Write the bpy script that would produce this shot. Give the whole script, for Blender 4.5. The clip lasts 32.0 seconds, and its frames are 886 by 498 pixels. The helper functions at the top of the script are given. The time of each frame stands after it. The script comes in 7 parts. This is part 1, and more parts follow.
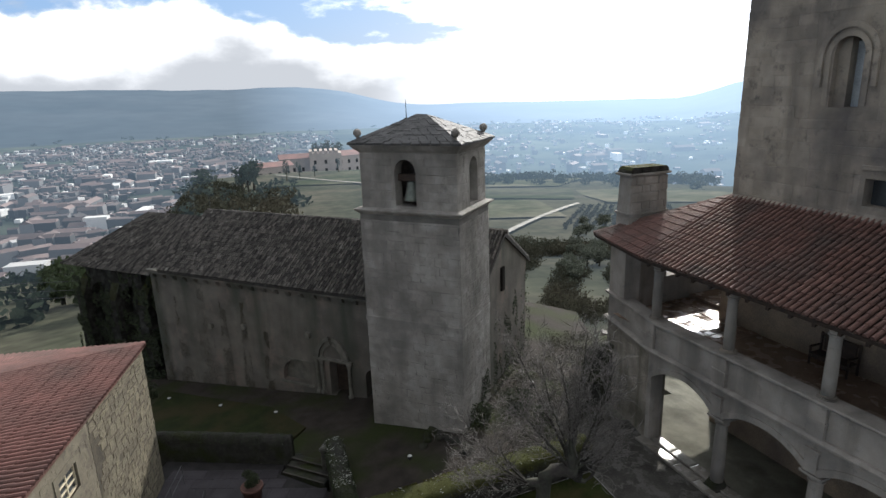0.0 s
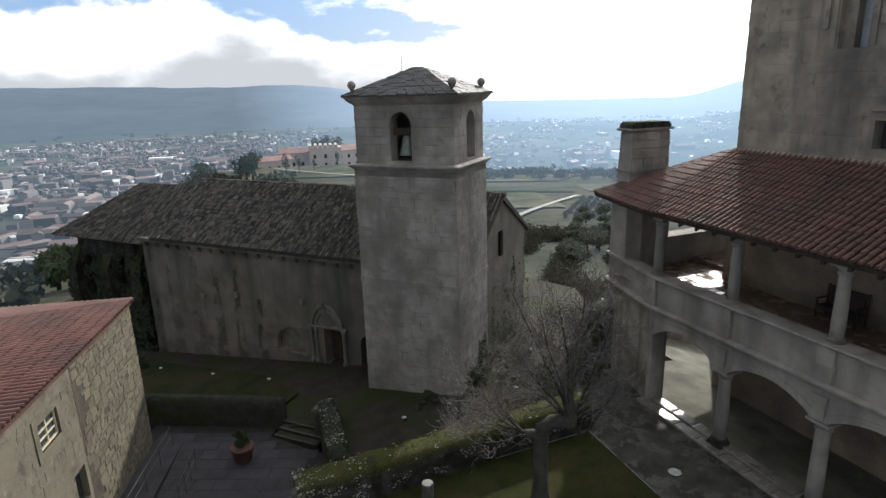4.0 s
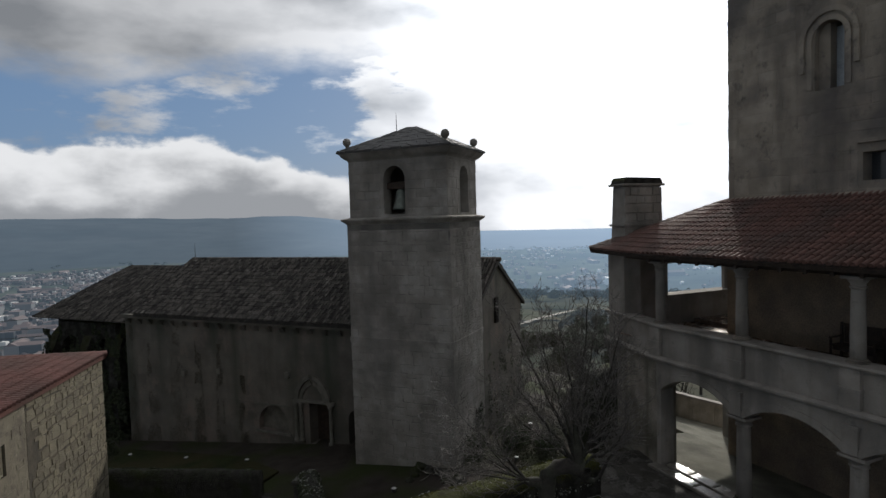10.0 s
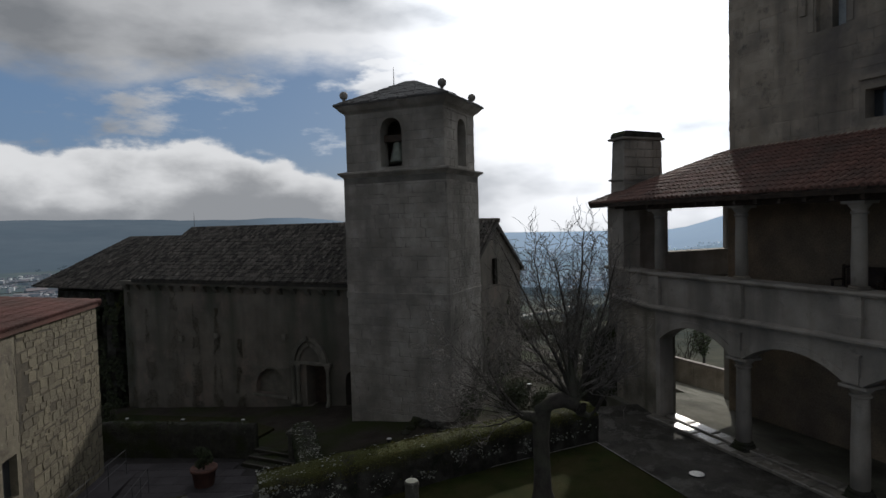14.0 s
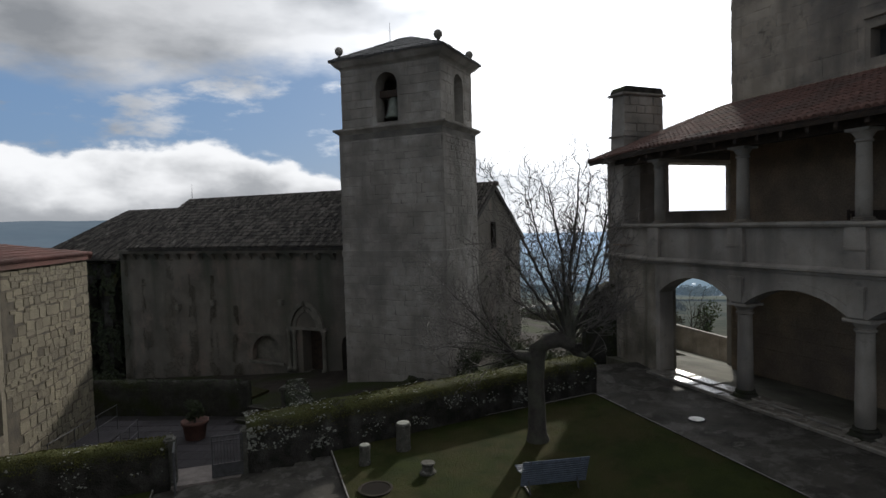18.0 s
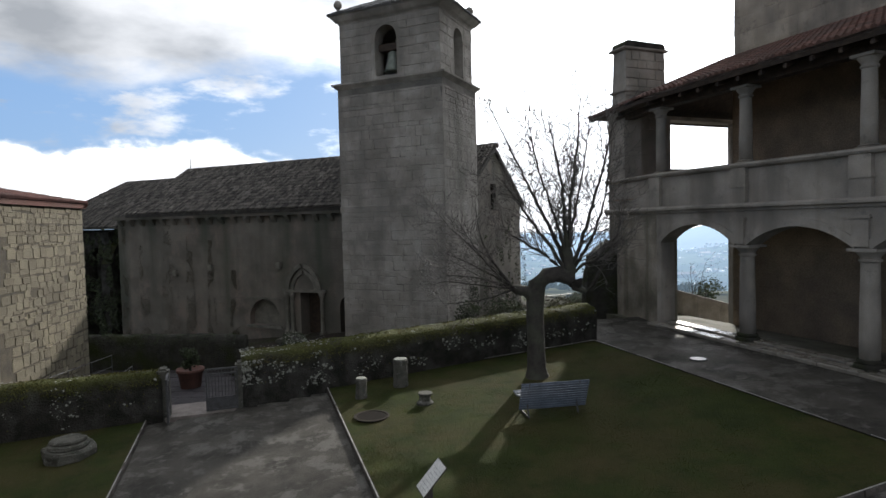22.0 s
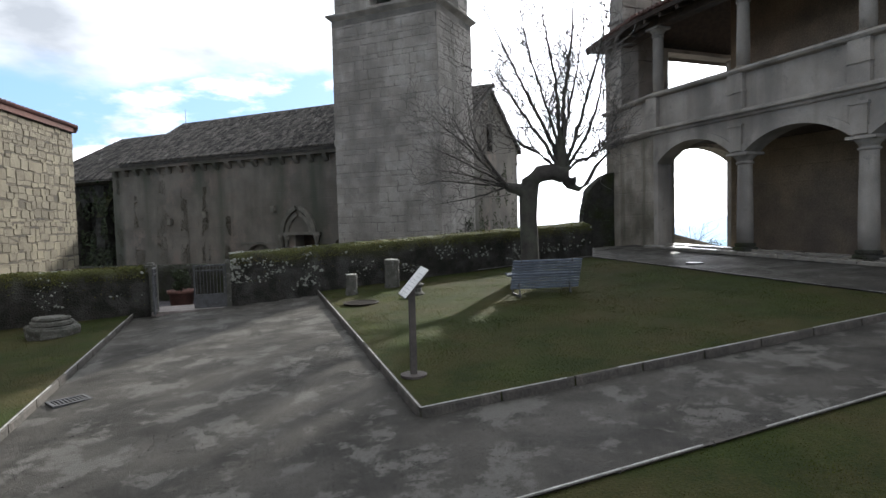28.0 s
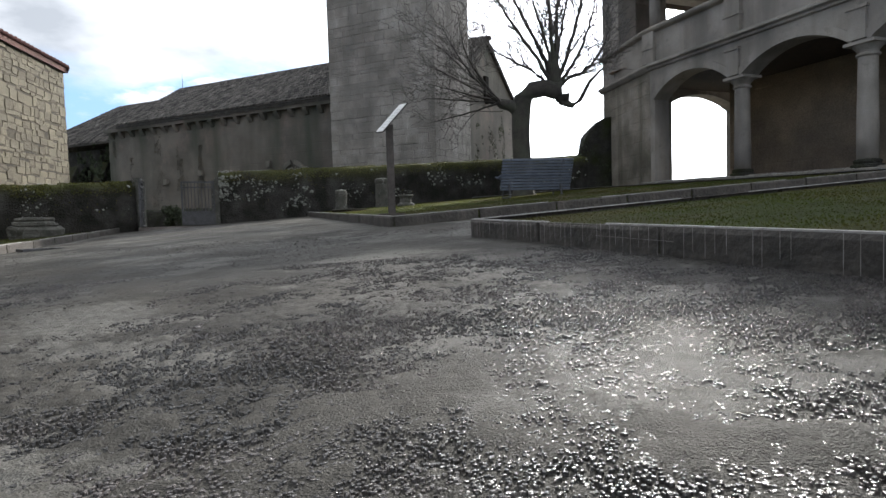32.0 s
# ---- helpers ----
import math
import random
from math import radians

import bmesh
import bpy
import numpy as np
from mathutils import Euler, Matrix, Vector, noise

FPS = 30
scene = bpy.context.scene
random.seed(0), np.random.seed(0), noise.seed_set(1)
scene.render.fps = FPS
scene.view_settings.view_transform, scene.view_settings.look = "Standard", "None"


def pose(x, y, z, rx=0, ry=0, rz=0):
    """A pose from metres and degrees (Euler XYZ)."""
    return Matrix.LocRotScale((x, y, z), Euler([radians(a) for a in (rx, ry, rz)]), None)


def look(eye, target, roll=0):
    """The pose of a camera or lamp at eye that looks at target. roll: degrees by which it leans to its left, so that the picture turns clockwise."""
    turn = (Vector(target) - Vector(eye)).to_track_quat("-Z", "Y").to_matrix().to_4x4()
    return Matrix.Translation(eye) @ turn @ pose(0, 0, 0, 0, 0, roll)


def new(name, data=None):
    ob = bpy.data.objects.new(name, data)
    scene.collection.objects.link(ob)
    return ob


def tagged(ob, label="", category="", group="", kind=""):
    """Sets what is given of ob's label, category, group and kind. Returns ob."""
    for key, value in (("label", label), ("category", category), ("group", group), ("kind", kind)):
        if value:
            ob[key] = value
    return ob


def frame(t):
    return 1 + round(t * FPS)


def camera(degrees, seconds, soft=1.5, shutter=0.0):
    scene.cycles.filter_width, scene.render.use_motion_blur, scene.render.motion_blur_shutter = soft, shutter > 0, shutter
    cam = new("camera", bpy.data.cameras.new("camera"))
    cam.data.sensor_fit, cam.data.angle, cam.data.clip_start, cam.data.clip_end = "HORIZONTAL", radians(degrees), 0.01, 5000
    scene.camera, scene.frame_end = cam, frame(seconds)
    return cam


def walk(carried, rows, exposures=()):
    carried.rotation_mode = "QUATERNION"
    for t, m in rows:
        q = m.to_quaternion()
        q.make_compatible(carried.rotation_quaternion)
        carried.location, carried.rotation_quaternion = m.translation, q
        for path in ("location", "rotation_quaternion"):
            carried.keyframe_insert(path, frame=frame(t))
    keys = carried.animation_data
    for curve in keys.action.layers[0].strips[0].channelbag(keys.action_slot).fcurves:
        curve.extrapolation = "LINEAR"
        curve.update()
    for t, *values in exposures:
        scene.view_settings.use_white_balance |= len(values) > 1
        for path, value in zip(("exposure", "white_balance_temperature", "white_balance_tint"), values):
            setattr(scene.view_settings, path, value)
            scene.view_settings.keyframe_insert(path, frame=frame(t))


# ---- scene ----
cam = camera(73.7, 32.0)
PATH = [
    (0, (0.792, 0.544, 14.809), (0.726, 2.475, 14.289), -1.9),
    (0.5, (0.769, 0.589, 14.691), (0.705, 2.518, 14.166), -1.6),
    (1, (0.761, 0.663, 14.497), (0.697, 2.591, 13.968), -1.6),
    (1.5, (0.822, 0.668, 14.284), (0.757, 2.595, 13.754), -1.6),
    (2, (0.826, 0.694, 14.02), (0.762, 2.622, 13.491), -1.6),
    (2.5, (0.867, 0.699, 13.764), (0.801, 2.627, 13.235), -1.6),
    (3, (0.857, 0.696, 13.48), (0.792, 2.625, 12.955), -1.6),
    (3.5, (0.865, 0.699, 13.232), (0.799, 2.629, 12.708), -1.7),
    (4, (0.888, 0.704, 12.988), (0.822, 2.633, 12.464), -1.7),
    (4.5, (0.859, 0.729, 12.755), (0.794, 2.658, 12.23), -1.7),
    (6.5, (0.89, 0.797, 11.692), (0.828, 2.735, 11.2), -1.9),
    (7, (0.92, 0.804, 11.481), (0.859, 2.761, 11.071), -1.9),
    (7.5, (0.9, 0.828, 11.307), (0.847, 2.808, 11.032), -1.9),
    (8, (0.768, 0.873, 11.067), (0.73, 2.869, 10.946), -1.8),
    (8.5, (0.746, 0.858, 10.796), (0.711, 2.855, 10.688), -1.7),
    (9, (0.742, 0.855, 10.529), (0.709, 2.852, 10.423), -1.7),
    (9.5, (0.785, 0.86, 10.268), (0.75, 2.857, 10.164), -1.7),
    (10, (0.822, 0.855, 9.956), (0.786, 2.853, 9.856), -1.7),
    (10.5, (0.838, 0.884, 9.637), (0.805, 2.882, 9.54), -1.7),
    (11, (0.902, 0.894, 9.388), (0.864, 2.891, 9.291), -1.7),
    (11.5, (0.942, 0.907, 9.128), (0.901, 2.904, 9.033), -1.7),
    (12, (1.009, 0.93, 8.858), (0.963, 2.928, 8.766), -1.7),
    (12.5, (1.035, 0.936, 8.61), (0.986, 2.933, 8.521), -1.7),
    (13, (1.051, 0.944, 8.382), (1.001, 2.941, 8.293), -1.6),
    (13.5, (1.1, 0.981, 8.155), (1.047, 2.978, 8.066), -1.6),
    (14, (1.072, 0.988, 7.984), (1.02, 2.985, 7.892), -1.6),
    (14.5, (1.046, 1.014, 7.818), (0.995, 3.011, 7.723), -1.6),
    (16.5, (1.299, 1.232, 6.85), (1.233, 3.229, 6.766), -1.5),
    (17, (1.329, 1.24, 6.657), (1.262, 3.237, 6.57), -1.5),
    (17.5, (1.356, 1.27, 6.435), (1.288, 3.267, 6.349), -1.5),
    (18, (1.366, 1.299, 6.227), (1.296, 3.296, 6.139), -1.6),
    (18.5, (1.375, 1.337, 6.007), (1.305, 3.334, 5.919), -1.6),
    (19, (1.366, 1.375, 5.769), (1.296, 3.372, 5.683), -1.5),
    (19.5, (1.386, 1.409, 5.554), (1.315, 3.406, 5.468), -1.5),
    (20, (1.377, 1.416, 5.334), (1.307, 3.413, 5.248), -1.5),
    (20.5, (1.384, 1.403, 5.114), (1.314, 3.4, 5.028), -1.5),
    (21, (1.358, 1.426, 4.894), (1.288, 3.423, 4.809), -1.5),
    (21.5, (1.377, 1.454, 4.689), (1.305, 3.451, 4.602), -1.4),
    (22, (1.375, 1.445, 4.472), (1.303, 3.442, 4.384), -1.4),
    (22.5, (1.397, 1.455, 4.276), (1.324, 3.452, 4.186), -1.4),
    (23, (1.405, 1.478, 4.085), (1.333, 3.475, 3.994), -1.4),
    (23.5, (1.397, 1.512, 3.868), (1.326, 3.508, 3.779), -1.4),
    (24, (1.393, 1.535, 3.636), (1.321, 3.532, 3.548), -1.4),
    (24.5, (1.398, 1.53, 3.422), (1.324, 3.527, 3.333), -1.4),
    (25, (1.437, 1.541, 3.19), (1.362, 3.538, 3.1), -1.4),
    (25.5, (1.477, 1.549, 2.957), (1.401, 3.545, 2.868), -1.4),
    (27.5, (1.526, 1.564, 2.103), (1.45, 3.561, 2.009), -1.5),
    (28, (1.545, 1.577, 1.887), (1.469, 3.574, 1.792), -1.5),
    (28.5, (1.557, 1.575, 1.666), (1.48, 3.571, 1.569), -1.5),
    (29, (1.604, 1.587, 1.448), (1.526, 3.583, 1.349), -1.5),
    (29.5, (1.6, 1.597, 1.221), (1.521, 3.592, 1.121), -1.6),
    (30, (1.546, 1.55, 0.983), (1.467, 3.546, 0.883), -1.5),
    (30.5, (1.541, 1.522, 0.719), (1.462, 3.518, 0.617), -1.5),
    (31, (1.631, 1.537, 0.453), (1.545, 3.533, 0.348), -1.5),
    (31.5, (1.728, 1.590, 0.183), (1.638, 3.585, 0.075), -1.6),
    (32, (1.791, 1.705, -0.170), (1.703, 3.701, -0.269), -1.7),
]
walk(cam, [(t, look(eye, target, roll)) for t, eye, target, roll in PATH],
     exposures=[(0.0, 0.1, 6250, 10), (4.2, 0.1, 6300, 10), (6.5, 0.33, 6350, 10), (7.5, 0.15, 6350, 10), (8.0, -0.15, 6350, 10), (9.0, -0.65, 6350, 10), (13.0, -1.12, 6350, 10), (16.5, -0.92, 6350, 10), (19.0, -0.48, 6350, 10), (23.0, 0.2, 6250, 10), (25.0, 0.47, 6200, 10), (28.0, 0.72, 6150, 10), (30.5, 0.87, 6150, 10), (32.0, 0.7, 6150, 10)])

# ---- daylight: hazy low winter sun ahead and to the right, broken cloud ----
SUN_EL, SUN_AZ = radians(27.6), radians(21.8)          # azimuth clockwise from +y
SUN_DIR = Vector((math.sin(SUN_AZ) * math.cos(SUN_EL), math.cos(SUN_AZ) * math.cos(SUN_EL), math.sin(SUN_EL)))
world = bpy.data.worlds.new("sky")
scene.world = world
world.use_nodes = True
wn, wl = world.node_tree.nodes, world.node_tree.links
wn.clear()
sky = wn.new("ShaderNodeTexSky")
sky.sky_type, sky.sun_disc = "NISHITA", False
sky.sun_elevation, sky.sun_rotation = SUN_EL, SUN_AZ
sky.air_density, sky.dust_density, sky.ozone_density = 1.0, 1.5, 1.5
tc = wn.new("ShaderNodeTexCoord")


def wmath(op, a, b=None, c=None, clamp=False):
    n_ = wn.new("ShaderNodeMath")
    n_.operation, n_.use_clamp = op, clamp
    for k, v in enumerate((a, b, c)):
        if v is None:
            continue
        if isinstance(v, (int, float)):
            n_.inputs[k].default_value = v
        else:
            wl.new(v, n_.inputs[k])
    return n_.outputs[0]


def toward(az, el, a, z):
    """How near the sky's direction lies to a bearing and height in degrees, 0 to 1."""
    d_ = wn.new("ShaderNodeVectorMath")
    d_.operation = "DOT_PRODUCT"
    az, el = radians(az), radians(el)
    d_.inputs[1].default_value = (math.sin(az) * math.cos(el), math.cos(az) * math.cos(el), math.sin(el))
    wl.new(tc.outputs["Generated"], d_.inputs[0])
    r_ = wn.new("ShaderNodeMapRange")
    r_.interpolation_type = "SMOOTHSTEP"
    r_.inputs["From Min"].default_value, r_.inputs["From Max"].default_value = a, z
    wl.new(d_.outputs["Value"], r_.inputs["Value"])
    return r_.outputs["Result"]


def wnoise(scale, stretch, detail, shift, rough=0.55):
    m_ = wn.new("ShaderNodeMapping")
    m_.inputs["Scale"].default_value, m_.inputs["Location"].default_value = (1, 1, stretch), shift
    t_ = wn.new("ShaderNodeTexNoise")
    t_.inputs["Scale"].default_value, t_.inputs["Detail"].default_value, t_.inputs["Roughness"].default_value = scale, detail, rough
    wl.new(tc.outputs["Generated"], m_.inputs["Vector"])
    wl.new(m_.outputs["Vector"], t_.inputs["Vector"])
    return t_.outputs["Fac"]


def wmix(fac, a, b):
    x_ = wn.new("ShaderNodeMix")
    x_.data_type = "RGBA"
    for k, v in (("Factor", fac), ("A", a), ("B", b)):
        if isinstance(v, tuple):
            x_.inputs[k].default_value = (*v, 1)
        elif isinstance(v, (int, float)):
            x_.inputs[k].default_value = v
        else:
            wl.new(v, x_.inputs[k])
    return x_.outputs["Result"]


sun_near = toward(21.8, 27.6, 0.86, 0.995)          # thin bright cloud round the sun
sun_side = toward(21.8, 27.6, -0.2, 0.93)           # the sunward half of the sky
puff = wnoise(3.2, 2.6, 10.0, (0.31, 0.2, 0.12), 0.56)
shade = wnoise(4.5, 2.4, 8.0, (2.3, 0.7, 0.25), 0.5)
broad = wnoise(2.6, 1.5, 3.0, (0.9, 1.7, 0.4), 0.5)
billow = wnoise(9.0, 1.6, 9.0, (1.1, 4.2, 0.6), 0.55)
wisp_n = wnoise(5.5, 3.0, 9.0, (3.1, 0.4, 2.2), 0.6)
axes = wn.new("ShaderNodeSeparateXYZ")
wl.new(tc.outputs["Generated"], axes.inputs[0])
height = axes.outputs["Z"]                                                     # sine of the elevation
bearing = wmath("ARCTAN2", axes.outputs["X"], axes.outputs["Y"])


def ramp(value, a, z):
    r_ = wn.new("ShaderNodeMapRange")
    r_.interpolation_type = "SMOOTHSTEP"
    r_.inputs["From Min"].default_value, r_.inputs["From Max"].default_value = a, z
    wl.new(value, r_.inputs["Value"])
    return r_.outputs["Result"]


# bank of cumulus along the mountains, its top higher to the left; a blue gap above it; a grey sheet over that
bank_top = wmath("MULTIPLY_ADD", broad, 0.10, wmath("MULTIPLY_ADD", billow, 0.10, 0.017))
bank_top = wmath("SUBTRACT", bank_top, wmath("MULTIPLY", ramp(bearing, -0.42, -0.12), 0.045))
over_bank = wmath("SUBTRACT", height, bank_top)
bank = wmath("SUBTRACT", 1.0, ramp(over_bank, -0.006, 0.010))
sheet_base = wmath("MULTIPLY_ADD", wmath("SUBTRACT", puff, 0.5), -0.22, 0.248)
sheet = ramp(wmath("SUBTRACT", height, sheet_base), -0.035, 0.030)
sheet = wmath("MAXIMUM", sheet, ramp(wmath("MULTIPLY_ADD", wmath("SUBTRACT", wisp_n, 0.5), 0.95, bearing), -0.17, -0.05))
wisp = wmath("MULTIPLY", ramp(wisp_n, 0.50, 0.66), 0.85)
cover = wmath("MAXIMUM", wmath("MAXIMUM", bank, sheet), wisp)
cover = wmath("ADD", cover, wmath("MULTIPLY", sun_near, 2.0), clamp=True)
tone = wn.new("ShaderNodeMapRange")
tone.inputs["From Min"].default_value, tone.inputs["From Max"].default_value = 0.36, 0.62
wl.new(shade, tone.inputs["Value"])
cloud = wmix(tone.outputs["Result"], (0.52, 0.545, 0.58), (1.12, 1.13, 1.15))
level = wmath("MULTIPLY_ADD", sun_side, 0.95, 0.50)
level = wmath("SUBTRACT", level, wmath("MULTIPLY", toward(-26, 30, 0.88, 0.97), 0.42))
level = wmath("ADD", level, wmath("MULTIPLY", sun_near, 2.6))
level = wmath("ADD", level, wmath("MULTIPLY", ramp(bearing, -0.50, -0.10), 0.45))
lit = wn.new("ShaderNodeVectorMath")
lit.operation = "SCALE"
wl.new(cloud, lit.inputs[0])
wl.new(level, lit.inputs["Scale"])
# the bank: dim flat base, bright heads
head = wmath("MULTIPLY_ADD", wmath("SUBTRACT", shade, 0.5), 0.16, over_bank)
bank_col = wmix(ramp(head, -0.075, -0.004), (0.64, 0.66, 0.69), (1.6, 1.6, 1.6))
clouds = wmix(wmath("MULTIPLY", bank, wmath("SUBTRACT", 1.0, ramp(bearing, -0.16, 0.0))), lit.outputs["Vector"], bank_col)
skys = wn.new("ShaderNodeVectorMath")
skys.operation = "SCALE"
skys.inputs["Scale"].default_value = 0.15
wl.new(sky.outputs["Color"], skys.inputs[0])
blue = wmix(0.75, skys.outputs["Vector"], (0.26, 0.46, 0.80))
mixed = wmix(cover, blue, clouds)
bg = wn.new("ShaderNodeBackground")
out = wn.new("ShaderNodeOutputWorld")
wl.new(mixed, bg.inputs["Color"])
bg.inputs["Strength"].default_value = 0.95
wl.new(bg.outputs["Background"], out.inputs["Surface"])

sun = new("sun", bpy.data.lights.new("sun", "SUN"))
sun.data.energy, sun.data.angle, sun.data.color = 5.0, radians(1.2), (1.0, 0.94, 0.84)
sun.matrix_world = look((0, 0, 60), Vector((0, 0, 60)) - SUN_DIR)


# ---- materials ----
def mat(name, base, rough=0.9, second=None, scale=3.0, third=None, scale2=0.6, bump=0.3, bscale=30.0, detail=6.0, metallic=0.0,
        rnd=0.0, spec=0.4, moss=None, mossamt=0.5, glowing=None, wet=None, lo=0.35, hi=0.65, streak=None, thin=0.0, lo3=0.45, hi3=0.68, depth=0.02, spots=None, grain=0.26):
    """Two noise scales of colour, a fine bump, optional variation from object to object, moss on upward faces, wet film in patches."""
    m = bpy.data.materials.new(name)
    m.use_nodes = True
    n, l = m.node_tree.nodes, m.node_tree.links
    b = n["Principled BSDF"]
    b.inputs["Roughness"].default_value, b.inputs["Metallic"].default_value = rough, metallic
    b.inputs["Specular IOR Level"].default_value = spec
    geo, co = n.new("ShaderNodeNewGeometry"), n.new("ShaderNodeTexCoord")

    def noise_fac(sc, det, a, z, w=0.0):
        t = n.new("ShaderNodeTexNoise")
        t.inputs["Scale"].default_value, t.inputs["Detail"].default_value = sc, det
        t.inputs["Roughness"].default_value = 0.5 if det < 9 else 0.72
        off = n.new("ShaderNodeVectorMath")
        off.inputs[1].default_value = (w, w * 1.7, -w)
        l.new(geo.outputs["Position"], off.inputs[0])
        l.new(off.outputs["Vector"], t.inputs["Vector"])
        r = n.new("ShaderNodeMapRange")
        r.inputs["From Min"].default_value, r.inputs["From Max"].default_value = a, z
        l.new(t.outputs["Fac"], r.inputs["Value"])
        return r.outputs["Result"]

    def mix(fac, a, c, kind="MIX"):
        x = n.new("ShaderNodeMix")
        x.data_type, x.blend_type = "RGBA", kind
        for v, k in ((fac, "Factor"), (a, "A"), (c, "B")):
            if isinstance(v, (int, float)):
                x.inputs[k].default_value = v
            elif isinstance(v, tuple):
                x.inputs[k].default_value = (*v, 1)
            else:
                l.new(v, x.inputs[k])
        return x.outputs["Result"]

    col = (*base,)
    if second:
        col = mix(noise_fac(scale, detail, lo, hi), col, second)
    if third:
        col = mix(noise_fac(scale2, 9.0 if hi3 < 0.67 else 5.0, lo3, hi3, 7.3), col, third)
    if spots:
        col = mix(noise_fac(spots[1], 9.0, spots[2], spots[3], 15.7), col, spots[0])
    if streak:
        st_ = n.new("ShaderNodeTexNoise")
        st_.inputs["Scale"].default_value, st_.inputs["Detail"].default_value = streak[1], 7.0
        mp_ = n.new("ShaderNodeMapping")
        mp_.inputs["Scale"].default_value = (1, 1, 0.13)
        l.new(geo.outputs["Position"], mp_.inputs["Vector"])
        l.new(mp_.outputs["Vector"], st_.inputs["Vector"])
        r_ = n.new("ShaderNodeMapRange")
        r_.inputs["From Min"].default_value, r_.inputs["From Max"].default_value = 0.50, 0.70
        r_.inputs["To Max"].default_value = streak[2]
        l.new(st_.outputs["Fac"], r_.inputs["Value"])
        col = mix(r_.outputs["Result"], col, streak[0])
    fine = noise_fac(bscale, 5.0, 0.25, 0.75, 3.1)
    g = n.new("ShaderNodeMapRange")
    g.inputs["To Min"].default_value, g.inputs["To Max"].default_value = 1 - grain, 1 + grain
    l.new(fine, g.inputs["Value"])
    comb = n.new("ShaderNodeCombineColor")
    for k in ("Red", "Green", "Blue"):
        l.new(g.outputs["Result"], comb.inputs[k])
    col = mix(1.0, col, comb.outputs["Color"], "MULTIPLY")
    if rnd:
        info = n.new("ShaderNodeObjectInfo")
        add = n.new("ShaderNodeMath")
        add.operation = "ADD"
        fr = n.new("ShaderNodeMath")
        fr.operation = "FRACT"
        l.new(info.outputs["Random"], add.inputs[0])
        l.new(geo.outputs["Random Per Island"], add.inputs[1])
        l.new(add.outputs[0], fr.inputs[0])
        r = n.new("ShaderNodeMapRange")
        r.inputs["To Min"].default_value, r.inputs["To Max"].default_value = 1 - rnd, 1 + rnd
        l.new(fr.outputs[0], r.inputs["Value"])
        cc = n.new("ShaderNodeCombineColor")
        for k in ("Red", "Green", "Blue"):
            l.new(r.outputs["Result"], cc.inputs[k])
        col = mix(1.0, col, cc.outputs["Color"], "MULTIPLY")
    if moss:
        sep = n.new("ShaderNodeSeparateXYZ")
        l.new(geo.outputs["Normal"], sep.inputs[0])
        up = n.new("ShaderNodeMapRange")
        up.inputs["From Min"].default_value, up.inputs["From Max"].default_value = 0.1, 0.8
        l.new(sep.outputs["Z"], up.inputs["Value"])
        mul = n.new("ShaderNodeMath")
        mul.operation = "MULTIPLY"
        l.new(up.outputs["Result"], mul.inputs[0])
        l.new(noise_fac(1.3, 6.0, 0.6 - mossamt * 0.5, 0.75 - mossamt * 0.4, 11.0), mul.inputs[1])
        col = mix(mul.outputs[0], col, moss)
    if isinstance(col, tuple):
        b.inputs["Base Color"].default_value = (*col, 1)
    else:
        l.new(col, b.inputs["Base Color"])
    if wet:
        w = noise_fac(wet[0], 5.0, wet[1], wet[2], 21.0)
        rr = n.new("ShaderNodeMapRange")
        rr.inputs["To Min"].default_value, rr.inputs["To Max"].default_value = rough, wet[3]
        l.new(w, rr.inputs["Value"])
        l.new(rr.outputs["Result"], b.inputs["Roughness"])
    if bump:
        bp = n.new("ShaderNodeBump")
        bp.inputs["Strength"].default_value, bp.inputs["Distance"].default_value = bump, depth
        l.new(fine, bp.inputs["Height"])
        l.new(bp.outputs["Normal"], b.inputs["Normal"])
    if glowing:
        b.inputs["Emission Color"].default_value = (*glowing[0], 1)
        # haze painted as emission: more with distance, brighter towards the sun
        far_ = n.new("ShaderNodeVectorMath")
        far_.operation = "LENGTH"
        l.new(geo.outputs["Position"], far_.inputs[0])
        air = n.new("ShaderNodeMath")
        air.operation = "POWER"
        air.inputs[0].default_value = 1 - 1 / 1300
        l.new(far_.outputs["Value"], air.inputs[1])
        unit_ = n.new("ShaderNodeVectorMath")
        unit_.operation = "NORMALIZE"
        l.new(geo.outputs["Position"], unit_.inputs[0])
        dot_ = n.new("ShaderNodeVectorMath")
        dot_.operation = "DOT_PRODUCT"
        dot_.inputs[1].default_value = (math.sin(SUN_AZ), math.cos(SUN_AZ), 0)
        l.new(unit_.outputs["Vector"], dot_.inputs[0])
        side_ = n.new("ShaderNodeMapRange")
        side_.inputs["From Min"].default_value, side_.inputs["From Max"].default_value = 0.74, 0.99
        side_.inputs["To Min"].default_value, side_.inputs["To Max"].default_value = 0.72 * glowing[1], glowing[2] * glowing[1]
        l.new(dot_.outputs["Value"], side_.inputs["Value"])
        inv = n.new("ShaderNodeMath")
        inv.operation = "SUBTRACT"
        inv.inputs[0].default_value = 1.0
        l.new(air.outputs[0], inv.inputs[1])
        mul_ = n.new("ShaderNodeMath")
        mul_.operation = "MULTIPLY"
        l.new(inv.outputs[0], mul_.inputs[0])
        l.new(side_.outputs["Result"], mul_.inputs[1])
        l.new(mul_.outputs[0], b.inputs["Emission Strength"])
